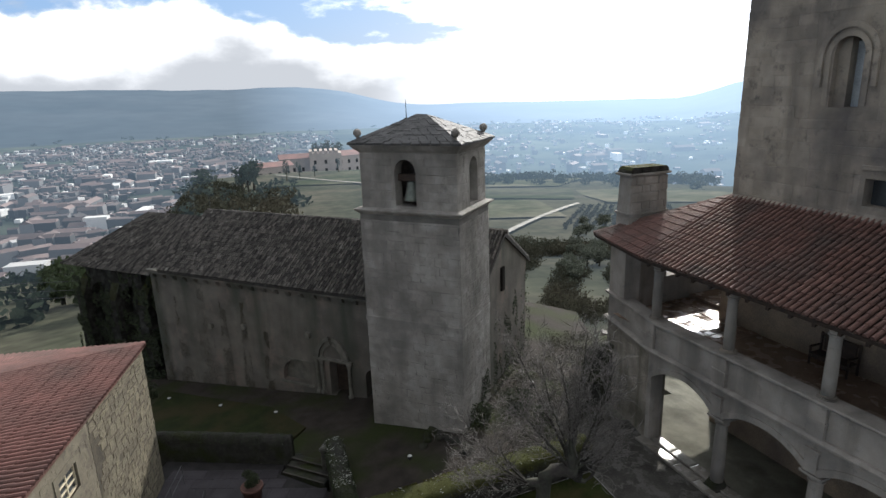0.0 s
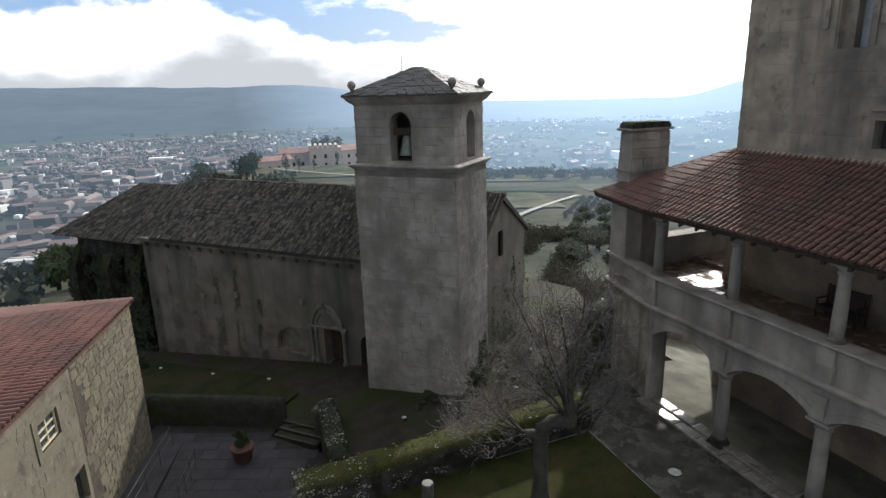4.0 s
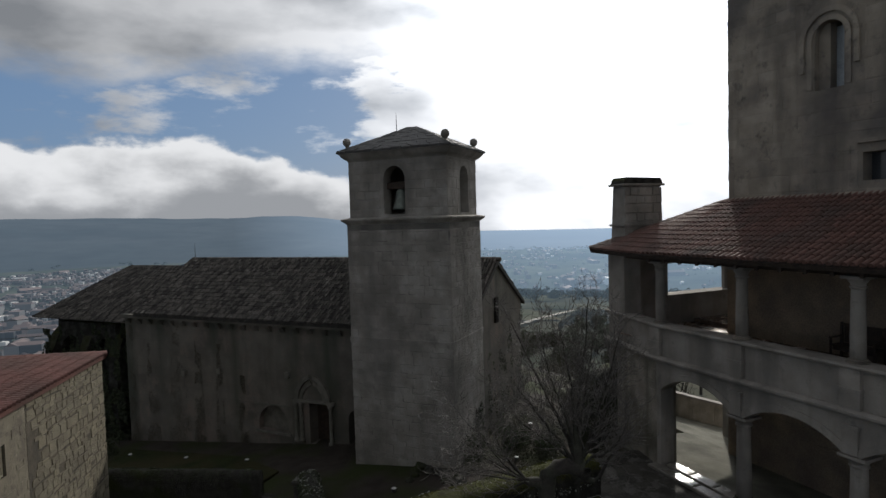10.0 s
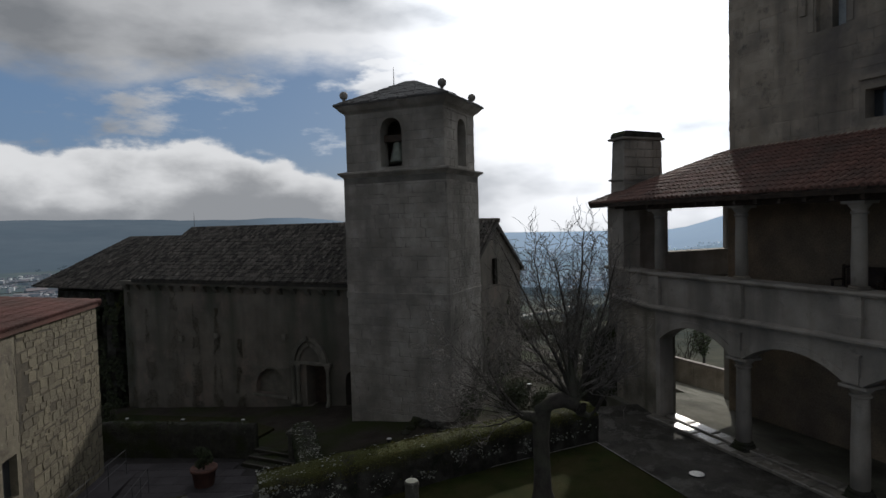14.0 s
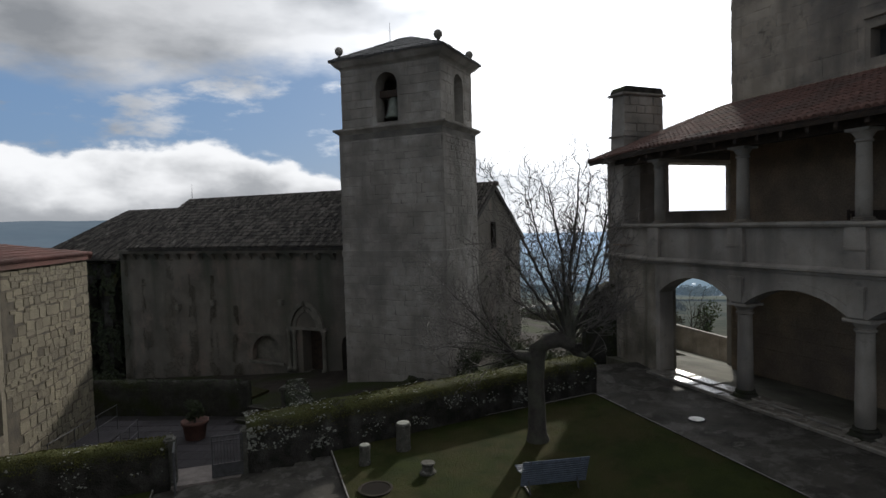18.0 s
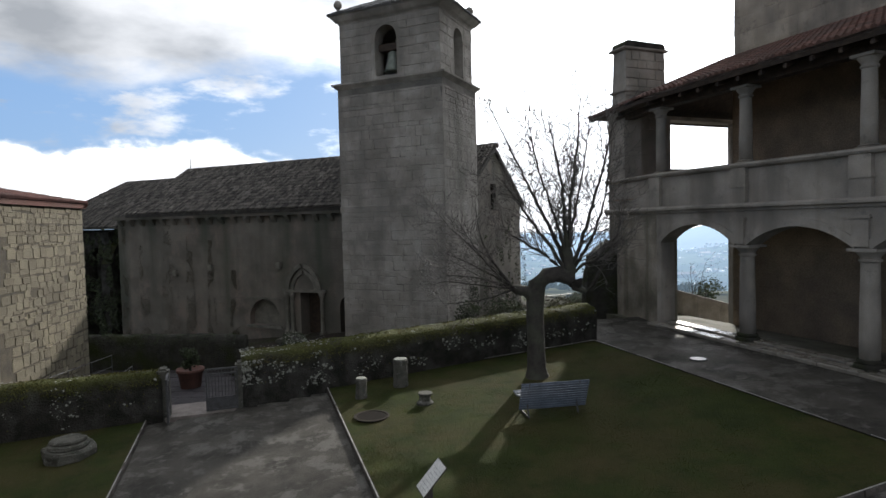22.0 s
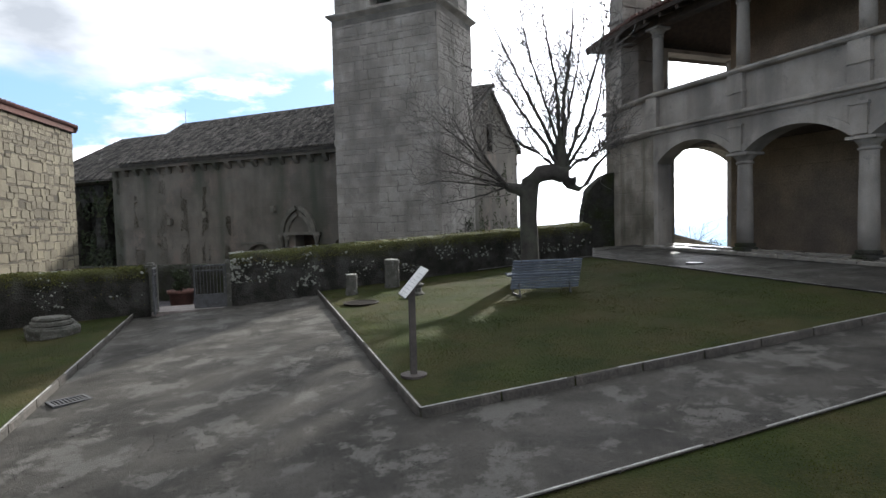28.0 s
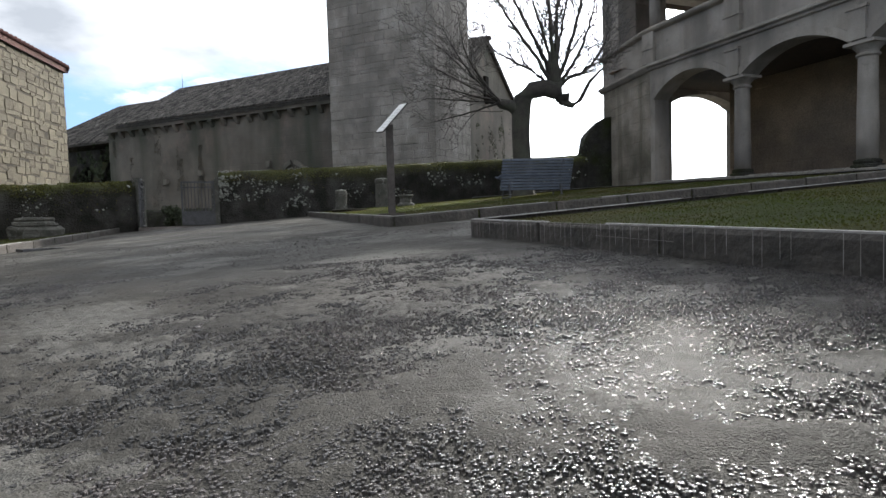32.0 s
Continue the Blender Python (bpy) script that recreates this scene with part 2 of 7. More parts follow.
    if thin:
        tr = n.new("ShaderNodeBsdfTranslucent")
        if isinstance(col, tuple):
            tr.inputs["Color"].default_value = (*col, 1)
        else:
            l.new(col, tr.inputs["Color"])
        ms = n.new("ShaderNodeMixShader")
        ms.inputs[0].default_value = thin
        l.new(b.outputs[0], ms.inputs[1])
        l.new(tr.outputs[0], ms.inputs[2])
        l.new(ms.outputs[0], n["Material Output"].inputs["Surface"])
    return m


HAZE_GLOW = ((0.335, 0.465, 0.61), 0.50, 2.7)          # valley haze put in as emission: colour, strength, gain towards the sun


GRANITE = mat("granite", (0.35, 0.328, 0.298), 0.92, (0.26, 0.243, 0.218), 2.2, (0.175, 0.162, 0.144), 0.55, 0.8, 45, rnd=0.085, streak=((0.12, 0.112, 0.102), 0.9, 0.7), spots=((0.17, 0.158, 0.145), 0.8, 0.55, 0.70), grain=0.16)
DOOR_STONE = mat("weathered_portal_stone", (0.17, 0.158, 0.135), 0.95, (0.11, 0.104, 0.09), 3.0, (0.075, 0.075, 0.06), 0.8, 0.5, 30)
JOINT = mat("mortar_joint", (0.20, 0.187, 0.168), 0.95, (0.13, 0.121, 0.108), 2.0, (0.075, 0.074, 0.07), 0.5, bump=0.5)
GRANITE_WARM = mat("warm_granite", (0.385, 0.335, 0.272), 0.92, (0.28, 0.243, 0.196), 1.1, (0.15, 0.135, 0.122), 0.5, 0.5, 50, rnd=0.10, streak=((0.095, 0.086, 0.077), 0.6, 0.9), spots=((0.12, 0.108, 0.097), 1.6, 0.55, 0.70), grain=0.12)
RUBBLE = mat("rubble_stone", (0.155, 0.136, 0.096), 0.93, (0.124, 0.109, 0.076), 3.0, (0.12, 0.107, 0.077), 0.8, 0.7, 30, rnd=0.17, grain=0.12)
MORTAR_PALE = mat("pale_mortar", (0.157, 0.139, 0.103), 0.95, (0.13, 0.114, 0.085), 1.2, (0.075, 0.066, 0.052), 1.4, 0.5, 30, lo3=0.52, hi3=0.64, spots=((0.20, 0.18, 0.14), 3.5, 0.56, 0.66), grain=0.14)
PLASTER = mat("stained_render", (0.152, 0.136, 0.117), 0.95, (0.105, 0.095, 0.081), 0.9, (0.073, 0.069, 0.058), 0.35, 0.4, 24, streak=((0.05, 0.056, 0.042), 0.7, 0.85), spots=((0.17, 0.135, 0.115), 0.5, 0.52, 0.66), grain=0.13)
LIMEWASH = mat("weathered_limewash", (0.355, 0.325, 0.29), 0.92, (0.27, 0.245, 0.217), 1.4, (0.175, 0.163, 0.15), 0.5, 0.3, 40, streak=((0.14, 0.127, 0.112), 1.3, 0.75), spots=((0.15, 0.139, 0.127), 1.7, 0.56, 0.72), grain=0.10)
TILE_OLD = mat("old_roof_tile", (0.072, 0.064, 0.056), 0.92, (0.04, 0.037, 0.033), 5.0, (0.12, 0.115, 0.10), 3.2, 0.6, 40, rnd=0.7, lo3=0.56, hi3=0.66, grain=0.15)
PIER = mat("stained_pier_stone", (0.36, 0.325, 0.275), 0.93, (0.24, 0.215, 0.18), 1.4, (0.12, 0.11, 0.085), 0.6, 0.5, 28, streak=((0.09, 0.085, 0.06), 1.3, 0.8))
TILE_RED = mat("red_roof_tile", (0.148, 0.081, 0.066), 0.8, (0.112, 0.064, 0.053), 3.0, (0.085, 0.062, 0.054), 0.7, 0.4, 30, rnd=0.16, spec=0.3)
SHEET_RED = mat("red_sheet_roof", (0.15, 0.075, 0.064), 0.75, (0.12, 0.062, 0.053), 1.2, (0.095, 0.058, 0.05), 0.5, 0.15, 30, rnd=0.12, spec=0.2)
GRASS_SOIL = mat("lawn_soil", (0.027, 0.035, 0.010), 0.95, (0.019, 0.024, 0.008), 1.6, (0.045, 0.038, 0.017), 0.55, 0.6, 40, spec=0.08, lo3=0.44, hi3=0.66)
CONCRETE = mat("worn_concrete", (0.066, 0.062, 0.055), 0.66, (0.041, 0.039, 0.035), 1.3, (0.102, 0.098, 0.089), 1.7, 1.0, 240, wet=(1.3, 0.36, 0.54, 0.48), lo=0.40, hi=0.60, lo3=0.52, hi3=0.57, depth=0.004, spec=0.03, spots=((0.072, 0.068, 0.06), 6.0, 0.54, 0.66))
GRIT = mat("wet_aggregate", (0.052, 0.049, 0.046), 0.27, (0.03, 0.029, 0.028), 14.0, (0.085, 0.075, 0.07), 3.0, 0.5, 140, rnd=0.5, spec=0.32, depth=0.004)
KERB = mat("kerb_stone", (0.070, 0.062, 0.054), 0.92, (0.04, 0.037, 0.032), 5.0, bump=0.5, rnd=0.15)
MOSSWALL = mat("mossy_wall", (0.034, 0.032, 0.028), 0.95, (0.018, 0.018, 0.015), 4.0, (0.062, 0.06, 0.055), 2.2, 0.9, 26, moss=(0.052, 0.056, 0.017), mossamt=0.7, depth=0.04, spec=0.15)
# hillside, valley and mountain carry their haze as emission
TERRAIN = mat("hillside", (0.06, 0.062, 0.042), 1.0, (0.036, 0.038, 0.027), 0.25, (0.082, 0.076, 0.055), 0.05, 0.0, 0.6, spec=0.0, glowing=HAZE_GLOW)
VALLEY = mat("hazy_valley", (0.036, 0.046, 0.038), 1.0, (0.07, 0.078, 0.058), 0.008, (0.024, 0.032, 0.032), 0.003, 0.0, 0.03, spec=0.0, glowing=HAZE_GLOW)
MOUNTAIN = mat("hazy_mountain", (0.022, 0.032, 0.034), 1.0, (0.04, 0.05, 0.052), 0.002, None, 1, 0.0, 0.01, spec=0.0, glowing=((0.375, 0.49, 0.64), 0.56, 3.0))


# ---- mesh helpers ----
def part(name, bm, material, parent=None, label="", m=None, smooth=False, kind=""):
    me = bpy.data.meshes.new(name)
    bmesh.ops.remove_doubles(bm, verts=bm.verts, dist=0.0004)
    bm.normal_update()
    bm.to_mesh(me)
    bm.free()
    if material:
        me.materials.append(material)
    if smooth:
        for p in me.polygons:
            p.use_smooth = True
    ob = new(name, me)
    if parent:
        ob.parent = parent
    if m is not None:
        ob.matrix_basis = m
    if label or kind:
        tagged(ob, label, kind=kind)
    return ob


def raw(name, verts, faces, material, parent=None, label="", m=None, smooth=False, kind=""):
    me = bpy.data.meshes.new(name)
    me.from_pydata([tuple(v) for v in verts], [], faces)
    me.materials.append(material)
    if smooth:
        for p in me.polygons:
            p.use_smooth = True
    ob = new(name, me)
    if parent:
        ob.parent = parent
    if m is not None:
        ob.matrix_basis = m
    if label or kind:
        tagged(ob, label, kind=kind)
    return ob


def thing(name, m, label, category, group="", kind=""):
    e = new(name)
    e.empty_display_size = 0.2
    e.matrix_basis = m
    return tagged(e, label, category, group, kind)


def box(bm, x0, x1, y0, y1, z0, z1, m=None):
    vs = [bm.verts.new((m or Matrix()) @ Vector((x, y, z))) for z in (z0, z1) for x, y in ((x0, y0), (x1, y0), (x1, y1), (x0, y1))]
    for f in ((3, 2, 1, 0), (4, 5, 6, 7), (0, 1, 5, 4), (1, 2, 6, 5), (2, 3, 7, 6), (3, 0, 4, 7)):
        bm.faces.new([vs[i] for i in f])
    return vs


def prism(bm, outline, z0, z1):
    """A flat outline (x, y) raised from z0 to z1; z0, z1 numbers or functions of (x, y)."""
    f0 = z0 if callable(z0) else (lambda x, y: z0)
    f1 = z1 if callable(z1) else (lambda x, y: z1)
    lo_ = [bm.verts.new((x, y, f0(x, y))) for x, y in outline]
    hi_ = [bm.verts.new((x, y, f1(x, y))) for x, y in outline]
    k = len(outline)
    bm.faces.new(hi_)
    bm.faces.new(lo_[::-1])
    for i in range(k):
        bm.faces.new((lo_[i], lo_[(i + 1) % k], hi_[(i + 1) % k], hi_[i]))


def extrude_profile(bm, prof, x0, x1, m=None):
    """A closed profile (y, z) drawn along x."""
    m = m or Matrix()
    a = [bm.verts.new(m @ Vector((x0, y, z))) for y, z in prof]
    b = [bm.verts.new(m @ Vector((x1, y, z))) for y, z in prof]
    k = len(prof)
    bm.faces.new(a[::-1])
    bm.faces.new(b)
    for i in range(k):
        bm.faces.new((a[i], a[(i + 1) % k], b[(i + 1) % k], b[i]))
    bmesh.ops.recalc_face_normals(bm, faces=bm.faces)


def lathe(bm, prof, seg=20, m=None, square=False):
    """Profile (r, z) turned about z."""
    m = m or Matrix()
    rings = []
    for r, z in prof:
        rings.append([bm.verts.new(m @ Vector((r * math.cos(2 * math.pi * i / seg), r * math.sin(2 * math.pi * i / seg), z))) for i in range(seg)])
    for a, b in zip(rings, rings[1:]):
        for i in range(seg):
            bm.faces.new((a[i], a[(i + 1) % seg], b[(i + 1) % seg], b[i]))
    bm.faces.new(rings[0][::-1])
    bm.faces.new(rings[-1])


def bored_wall(bm, u0, u1, y0, y1, z0, z1, holes):
    """A wall along x from u0 to u1, thick from y0 to y1, with holes (ua, ub, za, zb, rise): rise > 0 gives a segmental or round head above zb."""
    cuts = sorted({u0, u1, *[h[0] for h in holes], *[h[1] for h in holes]})
    for a, b in zip(cuts, cuts[1:]):
        hs = sorted([h for h in holes if h[0] <= a + 1e-6 and h[1] >= b - 1e-6], key=lambda h: h[2])
        z = z0
        for h in hs:
            ua, ub, za, zb, rise = h
            if za > z + 1e-4:
                box(bm, a, b, y0, y1, z, za)
            z = zb
            if rise > 0:
                k = 14
                mid, half = (ua + ub) / 2, (ub - ua) / 2
                rad = (half * half + rise * rise) / (2 * rise)
                top = zb + rise + 0.06
                for i in range(k):
                    p, q = ua + (ub - ua) * i / k, ua + (ub - ua) * (i + 1) / k
                    zp, zq = [zb + math.sqrt(max(rad * rad - (w - mid) ** 2, 0)) - (rad - rise) for w in (p, q)]
                    vs = [bm.verts.new(c) for y in (y0, y1) for c in ((p, y, zp), (q, y, zq), (q, y, top), (p, y, top))]
                    for f in ((0, 1, 2, 3), (7, 6, 5, 4), (0, 4, 5, 1), (3, 2, 6, 7)):
                        bm.faces.new([vs[j] for j in f])
                z = top
        if z1 > z + 1e-4:
            box(bm, a, b, y0, y1, z, z1)


def court(x, y):
    """Height of the courtyard paving, which rises gently towards the arcade."""
    return -0.55 + 0.05 * x + 0.047 * y


def pave(x, y):
    """Height of the paving, a kerb's height below the lawns."""
    return court(x, y) - 0.105


CH = Matrix.Rotation(radians(-23), 4, "Z")                               # church: x along the nave, y to its back
PA = Matrix.Translation((9.4, 19.0, 0)) @ Matrix.Rotation(radians(-65.8), 4, "Z")   # palace: x along the arcade, y inwards


# ---- land ----
def smooth(a, b, x):
    t = min(1.0, max(0.0, (x - a) / (b - a)))
    return t * t * (3 - 2 * t)


def land(x, y):
    """Castle hill with a spur to the back, the valley floor and the mountains round it."""
    dx, dy = x - 0.0, y - 14.0
    r = math.hypot(dx, dy)
    az = math.degrees(math.atan2(dx, dy))
    spur = smooth(-33, -25, az) * (1 - smooth(28, 60, az))
    steep = -2.6 - max(0, r - 24) * (0.16 + 0.085 * smooth(90, 330, r))
    soft_ = -2.6 - max(0, r - 24) * (0.068 + 0.037 * smooth(-9, 1, az)) - max(0, r - 290) * 0.35
    z = soft_ * spur + steep * (1 - spur)
    z = max(z, -112 + 4 * noise.noise((x / 400, y / 400, 0)))
    if r > 40:
        z += 2.0 * noise.noise((x / 60, y / 60, 3)) * smooth(40, 200, r)
    left = 1 - smooth(-6, 14, az)
    right = smooth(19, 30, az)
    open_ = smooth(-16, -3, az) * (1 - smooth(19, 27, az))
    rim = (1 - 0.88 * open_) * smooth(2300, 4300, r) * (120 + 95 * left * (0.7 + 0.5 * noise.noise((az / 14, 1, 0))) + 20 * noise.noise((az / 4, 5, 2)))
    rim += right * smooth(900, 2300, r) * 60 * (0.8 + 0.3 * noise.noise((az / 9, 2, 8)))
    return z + rim


rings = [0, 8, 16, 24, 32, 42, 54, 68, 84, 102, 124, 150, 180, 215, 255, 300, 350, 410, 480, 560, 660, 780, 920, 1100, 1300, 1550, 1850, 2200, 2600, 3100, 3700, 4300, 4800]
SEG = 240
lv = [(0.0, 14.0, land(0, 14))]
for r in rings[1:]:
    for i in range(SEG):
        an = 2 * math.pi * i / SEG
        x, y = r * math.sin(an), 14 + r * math.cos(an)
        lv.append((x, y, land(x, y)))
lf = [(0, 1 + (i + 1) % SEG, 1 + i) for i in range(SEG)]
for k in range(len(rings) - 2):
    for i in range(SEG):
        a, b = 1 + k * SEG + i, 1 + k * SEG + (i + 1) % SEG
        lf.append((a, b, b + SEG, a + SEG))
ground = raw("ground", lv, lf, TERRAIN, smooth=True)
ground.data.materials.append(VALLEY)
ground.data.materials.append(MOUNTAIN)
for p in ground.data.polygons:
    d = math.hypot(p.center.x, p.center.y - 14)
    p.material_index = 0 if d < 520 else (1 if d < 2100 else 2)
tagged(ground, "green and brown hillside falling to a wide hazy valley", "ground", kind="structure")

# ---- pieces ----
def worn_block(seed, rough=0.04):
    """A unit block with its front towards -y: worn, chamfered edges."""
    rng = random.Random(seed)
    j = lambda a: rng.uniform(-a, a)
    v = []
    for y, s in ((0.5, 0.5), (-0.30, 0.5), (-0.5, 0.44)):
        for x, z in ((-s, -s), (s, -s), (s, s), (-s, s)):
            v.append((x + (j(rough) if y < 0 else 0), y + (j(min(rough, 0.05)) if y < -0.4 else 0), z + (j(rough) if y < 0 else 0)))
    f = [(8, 9, 10, 11)] + [(a + i, a + (i + 1) % 4, a + 4 + (i + 1) % 4, a + 4 + i) for a in (0, 4) for i in range(4)]
    return v, f


BLOCKS = [worn_block(i) for i in range(6)]
def field_stone(seed):
    """A unit rubble stone with its front towards -y: a skewed, roughly squared outline with knocked-off corners."""
    rng = random.Random(seed)
    j = lambda a: rng.uniform(-a, a)
    ring = []
    for cx, cz in ((-1, -1), (1, -1), (1, 1), (-1, 1)):
        ax, az = cx * (0.5 + j(0.035)), cz * (0.5 + j(0.045))
        cut = rng.choice((0.05, 0.08, 0.14, 0.2))
        first, second = (ax, az - cz * cut * rng.uniform(0.5, 1.1)), (ax - cx * cut * rng.uniform(0.5, 1.1), az)
        ring += [first, second] if cx * cz > 0 else [second, first]
    k = len(ring)
    v = []
    for y, sc in ((0.5, 1.0), (-0.25, 1.0), (-0.5, 0.93)):
        v += [(x * sc, y + (j(0.1) if y < -0.4 else 0), z * sc) for x, z in ring]
    f = [tuple(2 * k + i for i in range(k))] + [(a + i, a + (i + 1) % k, a + k + (i + 1) % k, a + k + i) for a in (0, k) for i in range(k)]
    return v, f


STONES = [field_stone(20 + i) for i in range(14)]
PIECE_MESHES = {}


def piece_mesh(name, shape, material):
    key = (name, id(shape), material.name)
    if key not in PIECE_MESHES:
        me = bpy.data.meshes.new(name)
        me.from_pydata(shape[0], [], shape[1])
        me.materials.append(material)
        PIECE_MESHES[key] = me
    return PIECE_MESHES[key]


def masonry(name, parent, m, u0, u1, z0, z1, course, length, material, holes=(), near=(0, 0), limit=300, proud=0.02, deep=0.1, gap=0.014,
            kinds=BLOCKS, seed=1, keep=None, wild=0.0, vary=0.2):
    """Courses of stones on the face y = 0 of the frame m, front towards -y. The nearest are parts, the others joined."""
    rng = random.Random(seed)
    made = []
    z = z0
    while z < z1 - 0.05:
        h = min(course * rng.uniform(1 - vary, 1 + vary), z1 - z)
        if z1 - z - h < 0.08:
            h = z1 - z
        u = u0 - rng.uniform(0, length * 0.6)
        while u < u1:
            w = length * rng.uniform(0.55, 1.4)
            a, b = max(u, u0), min(u + w, u1)
            u += w
            if b - a < 0.07:
                continue
            spans = [(a, b)]
            for ha, hb, za, zb in holes:
                if z + h > za + 0.05 and z < zb - 0.05:
                    nxt = []
                    for p, q in spans:
                        if q <= ha or p >= hb:
                            nxt.append((p, q))
                        else:
                            nxt += [(p, ha)] if ha - p > 0.06 else []
                            nxt += [(hb, q)] if q - hb > 0.06 else []
                    spans = nxt
            for p, q in spans:
                if keep and not keep((p + q) / 2, z + h / 2):
                    continue
                made.append(((p + q) / 2, z + h / 2 + rng.uniform(-wild, wild), q - p - gap, h - gap, rng.uniform(0.2, 1.0) * proud, rng.randrange(len(kinds)), rng.uniform(-wild, wild)))
        z += h
    made.sort(key=lambda s: (s[0] - near[0]) ** 2 + (s[1] - near[1]) ** 2)
    for u, zc, w, h, p, k, tilt in made[:limit]:
        ob = new(name, piece_mesh(name, kinds[k], material))
        ob.parent = parent
        ob.matrix_basis = m @ Matrix.Translation((u, deep / 2 - p, zc)) @ Matrix.Rotation(tilt * 1.2, 4, "Y") @ Matrix.Diagonal((w, deep, h, 1))
    verts, faces = [], []
    for u, zc, w, h, p, k, tilt in made[limit:]:
        mm = m @ Matrix.Translation((u, deep / 2 - p, zc)) @ Matrix.Rotation(tilt * 1.2, 4, "Y") @ Matrix.Diagonal((w, deep, h, 1))
        b = len(verts)
        verts += [mm @ Vector(c) for c in kinds[k][0]]
        faces += [tuple(b + i for i in f) for f in kinds[k][1]]
    if verts:
        raw("stonework", verts, faces, material, parent, kind="stuff")


def turn_to(ax, ay, bx, by, z=0.0):
    """A frame at (ax, ay, z) with x towards (bx, by)."""
    return Matrix.Translation((ax, ay, z)) @ Matrix.Rotation(math.atan2(by - ay, bx - ax), 4, "Z")


IRON = mat("grey_painted_iron", (0.07, 0.07, 0.074), 0.6, (0.045, 0.045, 0.045), 6.0, bump=0.1, metallic=0.3)
BLUE_SLAT = mat("blue_grey_paint", (0.082, 0.10, 0.135), 0.5, (0.055, 0.068, 0.09), 5.0, bump=0.15, rnd=0.12)
DARKWOOD = mat("dark_old_wood", (0.055, 0.038, 0.028), 0.8, (0.03, 0.022, 0.018), 6.0, bump=0.4)
BRONZE = mat("green_bronze", (0.22, 0.24, 0.21), 0.6, (0.14, 0.16, 0.14), 4.0, bump=0.2, metallic=0.5)
GLASS = mat("dark_window_glass", (0.045, 0.05, 0.055), 0.12, spec=0.4, bump=0.0)
PALE_GLASS = mat("pale_leaded_glass", (0.42, 0.46, 0.48), 0.25, (0.34, 0.38, 0.41), 4.0, bump=0.1)
CREAM = mat("cream_paint", (0.60, 0.54, 0.40), 0.6, (0.48, 0.42, 0.30), 5.0, bump=0.15)
TERRACOTTA = mat("terracotta", (0.125, 0.06, 0.047), 0.85, (0.085, 0.045, 0.037), 6.0, bump=0.2)
FLOOR_TILE = mat("wet_clay_floor", (0.26, 0.19, 0.145), 0.3, (0.19, 0.135, 0.10), 2.0, bump=0.1, rnd=0.3, wet=(2.2, 0.40, 0.6, 0.08), spec=0.6)
TWIG = mat("grey_twig", (0.15, 0.137, 0.125), 0.9, (0.095, 0.087, 0.08), 9.0, bump=0.0)
BARK = mat("grey_bark", (0.052, 0.046, 0.04), 0.95, (0.032, 0.029, 0.026), 9.0, (0.065, 0.067, 0.05), 2.0, 0.7, 40)
LEAF = mat("dull_green_leaf", (0.04, 0.055, 0.025), 0.8, (0.028, 0.04, 0.018), 0.8, bump=0.0, rnd=0.35, thin=0.3)
IVY = mat("dark_ivy_leaf", (0.035, 0.046, 0.02), 0.7, (0.024, 0.03, 0.016), 1.5, bump=0.0, rnd=0.4, thin=0.25)
STONE_DARK = mat("lichened_granite", (0.085, 0.082, 0.07), 0.93, (0.05, 0.05, 0.041), 6.0, (0.16, 0.16, 0.145), 9.0, 0.7, 40, lo3=0.56, hi3=0.64)
# dark rubble; on the yard walls its dark tone stands for shade
WALL_DARK = mat("dark_rubble_wall", (0.05, 0.048, 0.042), 0.95, (0.03, 0.03, 0.026), 4.0, (0.03, 0.036, 0.014), 1.2, 0.9, 26, depth=0.04, spec=0.15)
MOSS_TUFT = mat("moss_tuft", (0.088, 0.09, 0.024), 0.95, (0.04, 0.046, 0.016), 2.0, (0.085, 0.075, 0.032), 0.7, 0.0, 30, rnd=0.4, spec=0.1, thin=0.45)
DAMP_BED = mat("damp_joint", (0.03, 0.028, 0.028), 0.9, (0.02, 0.019, 0.019), 2.0, bump=0.4, spec=0.15)
DRY_VINE = mat("dry_vine_stem", (0.095, 0.085, 0.065), 0.95, (0.06, 0.056, 0.042), 4.0, bump=0.3)
BLADE = mat("grass_blade", (0.063, 0.078, 0.019), 0.85, (0.042, 0.052, 0.014), 1.2, (0.086, 0.069, 0.03), 0.55, 0.0, 30, rnd=0.3, spec=0.12, thin=0.75, lo3=0.44, hi3=0.66)
EARTH_PALE = mat("pale_dry_earth", (0.17, 0.165, 0.132), 0.95, (0.12, 0.117, 0.09), 1.2, (0.075, 0.075, 0.055), 0.8, bump=0.4)
EARTH = mat("damp_earth", (0.04, 0.034, 0.029), 0.95, (0.026, 0.022, 0.019), 1.5, (0.026, 0.032, 0.012), 0.45, 0.6, 30, spec=0.1)
SLAB = mat("dark_wet_slab", (0.040, 0.036, 0.040), 0.75, (0.026, 0.0235, 0.026), 1.5, bump=0.3, rnd=0.12, spec=0.2)
LICHEN = mat("pale_lichen", (0.25, 0.25, 0.225), 0.95, (0.20, 0.21, 0.18), 12.0, bump=0.4)
STEEL = mat("pale_steel_strip", (0.34, 0.335, 0.315), 0.6, (0.2, 0.193, 0.18), 8.0, bump=0.1, metallic=0.2)
WHITE_PANEL = mat("white_sign_panel", (0.52, 0.52, 0.505), 0.35, (0.44, 0.44, 0.43), 4.0, bump=0.05)
INK = mat("grey_print", (0.27, 0.27, 0.27), 0.5, bump=0.0)
